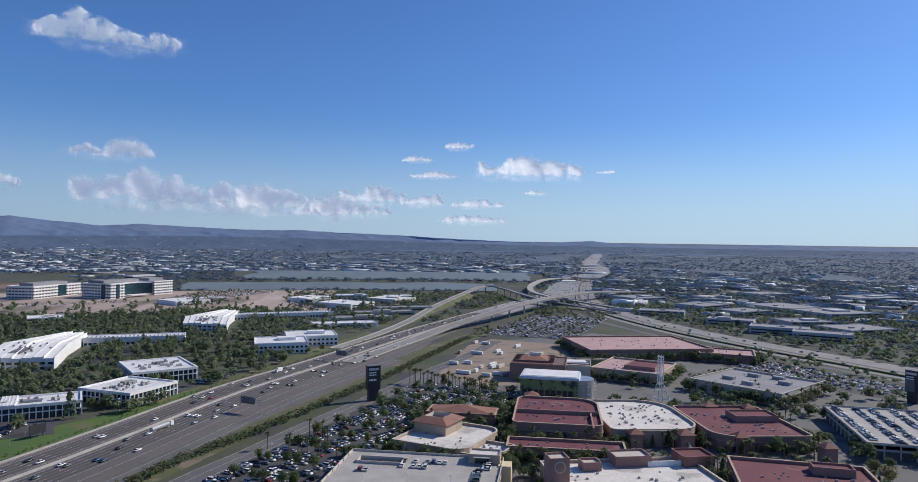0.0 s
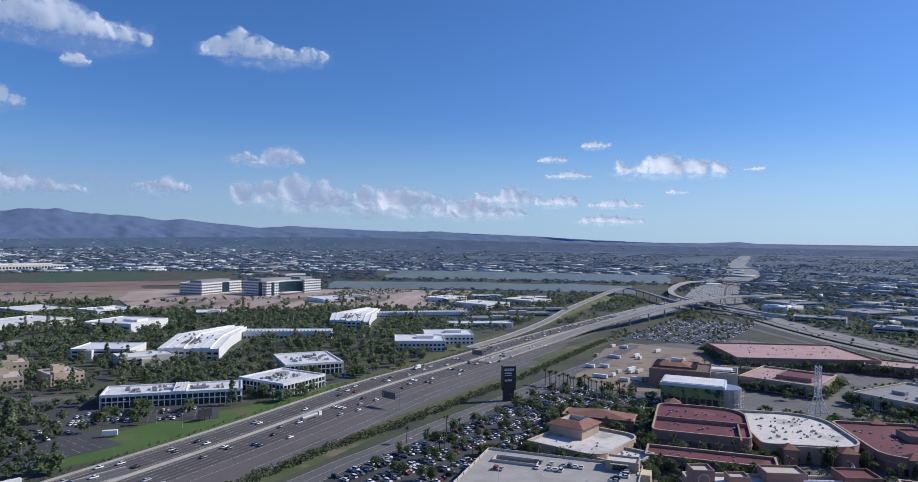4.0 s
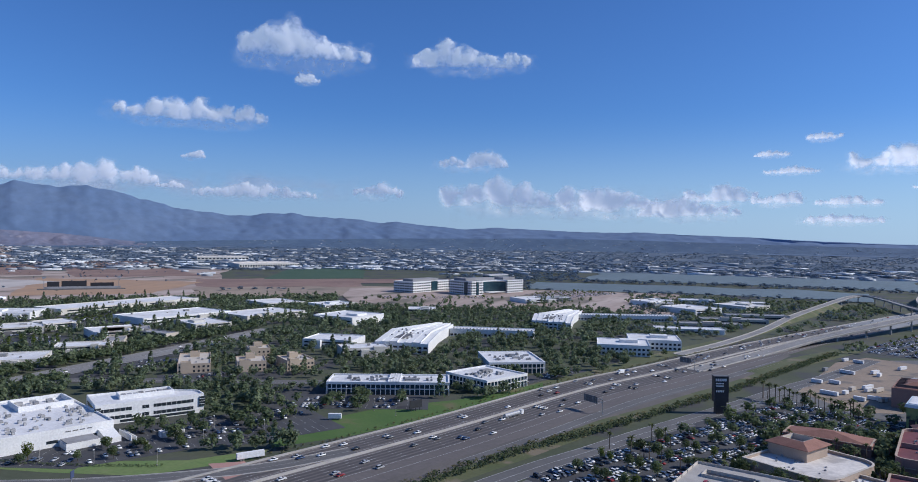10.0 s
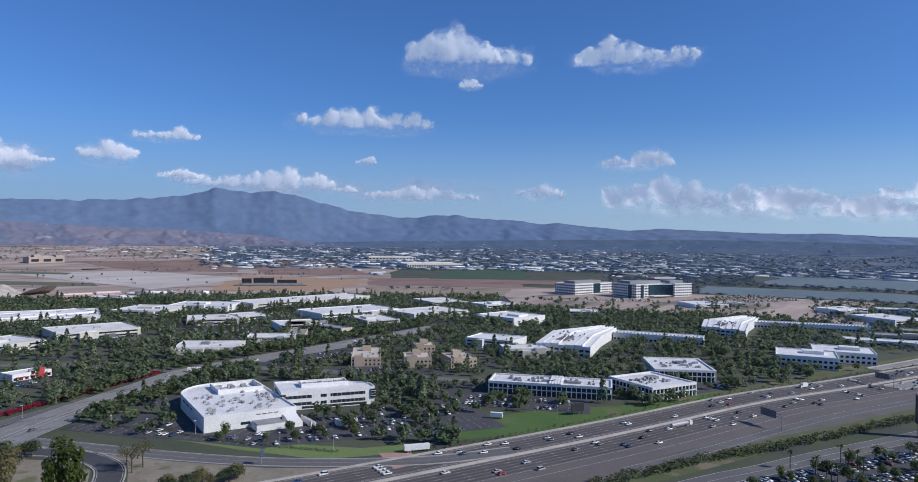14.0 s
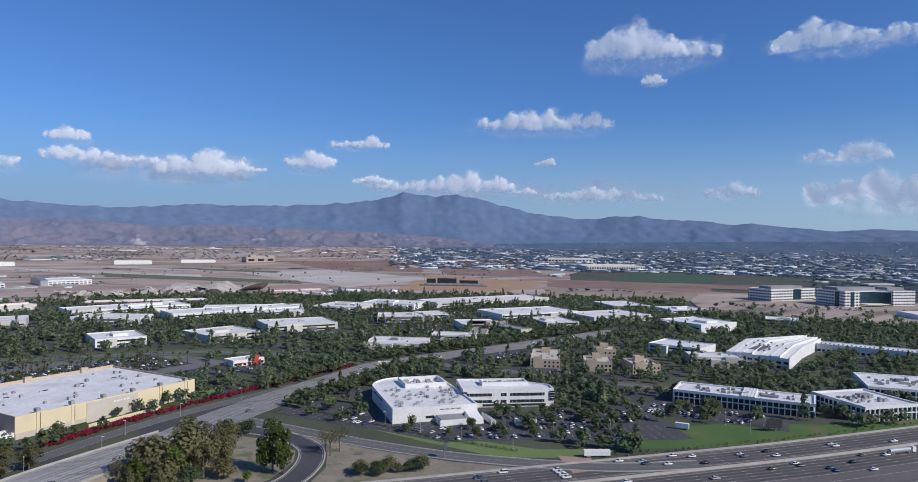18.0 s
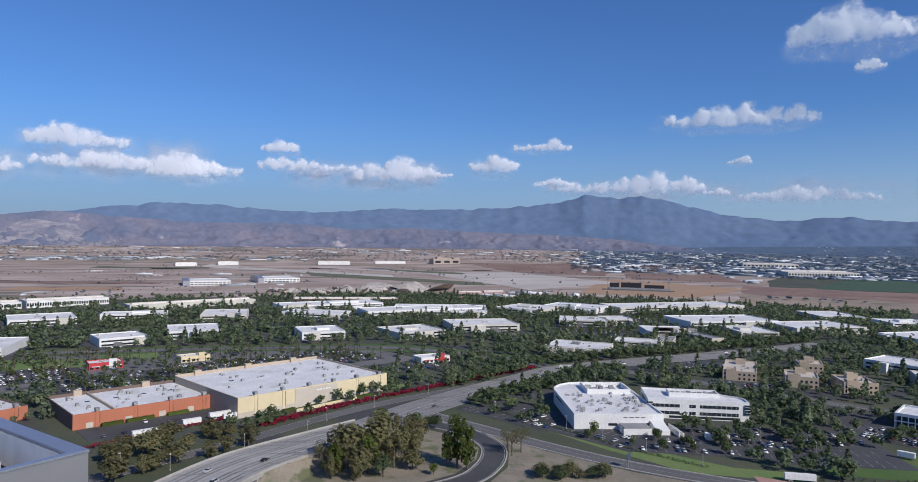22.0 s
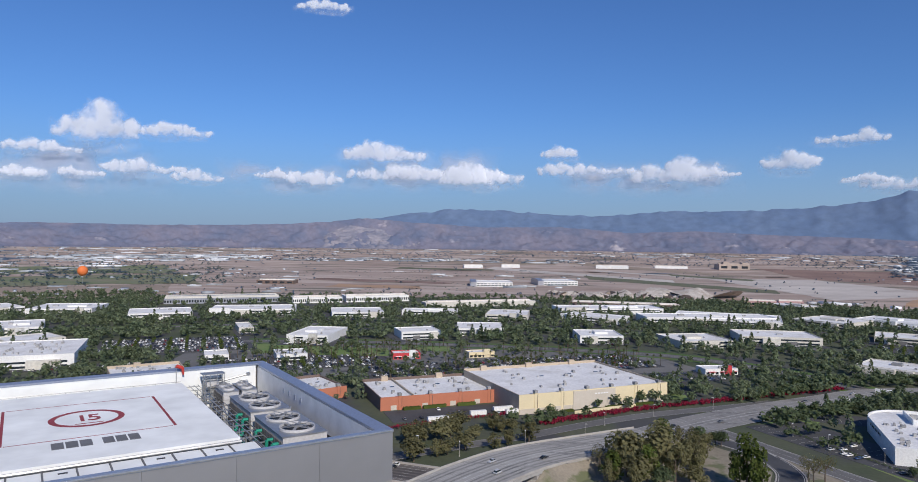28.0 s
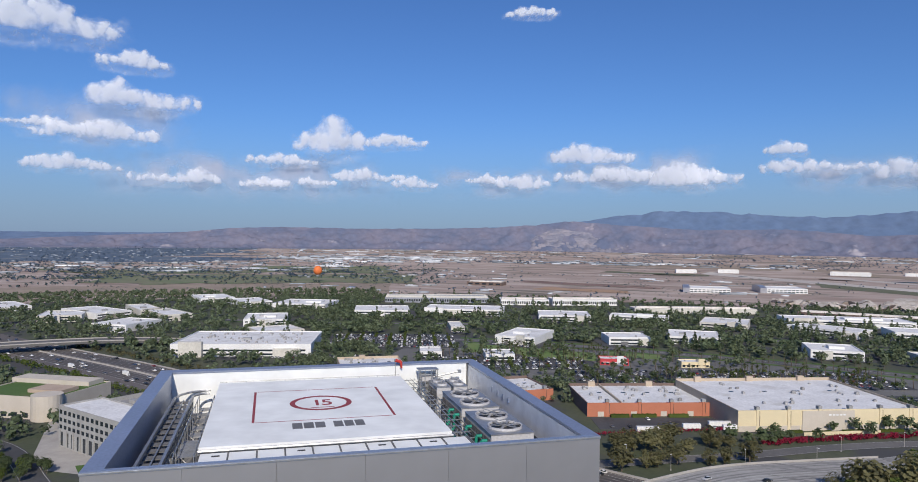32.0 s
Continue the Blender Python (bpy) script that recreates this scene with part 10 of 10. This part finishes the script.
cloud(-12.0, 5.8, 1.5, 0.4)
cloud(40.5, 12.7, 1.9, 1.1)
cloud(49.6, 9.7, 11.1, 2.5)
cloud(40.7, 15.5, 9.7, 4.2)
cloud(68.6, 6.3, 3.8, 2.5)
cloud(64.7, 7.7, 4.6, 1.4)
cloud(40.6, 12.6, 1.8, 1.0)
cloud(49.2, 6.3, 1.6, 0.9)
cloud(58.1, 4.5, 12.7, 2.2)
cloud(50.9, 3.9, 2.2, 0.7)
cloud(44.8, 3.7, 9.8, 1.7)
cloud(34.8, 4.0, 3.9, 1.8)
cloud(63.5, 4.7, 3.4, 1.1)
cloud(92.4, 5.4, 6.3, 2.7)
cloud(86.0, 7.2, 2.9, 1.5)
cloud(76.8, 5.6, 6.6, 2.8)
cloud(83.7, 5.8, 7.8, 1.5)
cloud(72.7, 5.3, 1.5, 0.8)
cloud(64.1, 4.7, 1.9, 0.5)
cloud(122.1, 8.3, 5.6, 3.8)
cloud(117.1, 8.1, 5.6, 1.7)
cloud(100.3, 7.1, 7.3, 2.4)
cloud(98.9, 5.5, 8.8, 2.1)
cloud(92.5, 5.4, 4.1, 2.2)
cloud(118.8, 5.2, 6.1, 1.6)
cloud(115.2, 4.7, 3.7, 1.4)
cloud(106.0, 4.9, 4.1, 1.9)
cloud(109.3, 5.0, 2.9, 1.1)
cloud(123.0, 4.6, 3.2, 1.0)
cloud(126.0, 6.3, 5.6, 1.4)
cloud(105.5, 18.3, 4.2, 1.3)
cloud(127.2, 4.4, 3.9, 1.2)
cloud(142.6, 15.3, 10.1, 3.9)
cloud(136.8, 13.1, 5.0, 2.1)
cloud(135.9, 10.5, 7.2, 2.8)
cloud(139.3, 7.8, 8.7, 2.3)
cloud(140.9, 5.3, 6.3, 1.7)
cloud(134.0, 4.7, 6.3, 1.7)
cloud(127.3, 4.5, 2.7, 1.1)
cloud(143.6, 8.0, 4.4, 1.0)


# darker grey-lavender copy of the cloud material, which keeps its added glow
M_VEIL = M_CLOUD.copy()
M_VEIL.name = "grey_vapour"
for nd in M_VEIL.node_tree.nodes:
    if nd.type == "BSDF_DIFFUSE":
        nd.inputs[0].default_value = (0.36, 0.39, 0.48, 1)
    elif nd.type == "BSDF_TRANSLUCENT":
        nd.inputs[0].default_value = (0.48, 0.52, 0.62, 1)
    elif nd.type == "TEX_NOISE":
        nd.inputs["Scale"].default_value = 0.008


def veil(az, el, w, h, thick):
    """A flat smooth bank of thin grey vapour between and below the heaped clouds."""
    W, H = math.radians(w) * CLOUD_R / 2, math.radians(h) * CLOUD_R / 2
    nx, ny = int(w * 5), 24
    vs, dn = [], []
    for j in range(ny + 1):
        for i in range(nx + 1):
            u, q = -1 + 2 * i / nx, -1 + 2 * j / ny
            f = max(0.0, 1 - u ** 4) * max(0.0, 1 - q * q) ** 1.5
            n = 0.6 + 0.8 * noise.fractal(Vector((u * w * 0.16 + az, q * 0.9, el)), 1.0, 2.0, 4)
            vs.append((u * W, 30.0, q * H))
            dn.append(f * max(0.0, n) * thick + 0.06 * f)
    me = bpy.data.meshes.new("cloud_bank")
    me.from_pydata(vs, [], [(j * (nx + 1) + i, j * (nx + 1) + i + 1, (j + 1) * (nx + 1) + i + 1, (j + 1) * (nx + 1) + i) for j in range(ny) for i in range(nx)])
    me.attributes.new("thickness", "FLOAT", "POINT").data.foreach_set("value", dn)
    me.materials.append(M_VEIL)
    ob = new("cloud_bank", me)
    a, e = radians(az), radians(el)
    ob.matrix_basis = pose(-CLOUD_R * math.cos(e) * math.sin(a), CLOUD_R * math.cos(e) * math.cos(a), 115 + CLOUD_R * math.sin(e), 0, 0, az)
    tagged(ob, "thin grey-lavender bank of vapour below heaped clouds", "cloud", "cloud banks", "stuff")


for az, el, w, h, thick in ((18, 3.0, 22, 3.2, 0.45), (49, 4.0, 26, 2.6, 0.7), (79, 5.0, 15, 3.2, 0.95), (98, 5.6, 15, 4.2, 1.0), (108, 4.7, 12, 3.0, 0.9), (128, 4.8, 24, 4.4, 1.0), (139, 8.5, 14, 5.0, 0.7)):
    veil(az, el, w, h, thick)
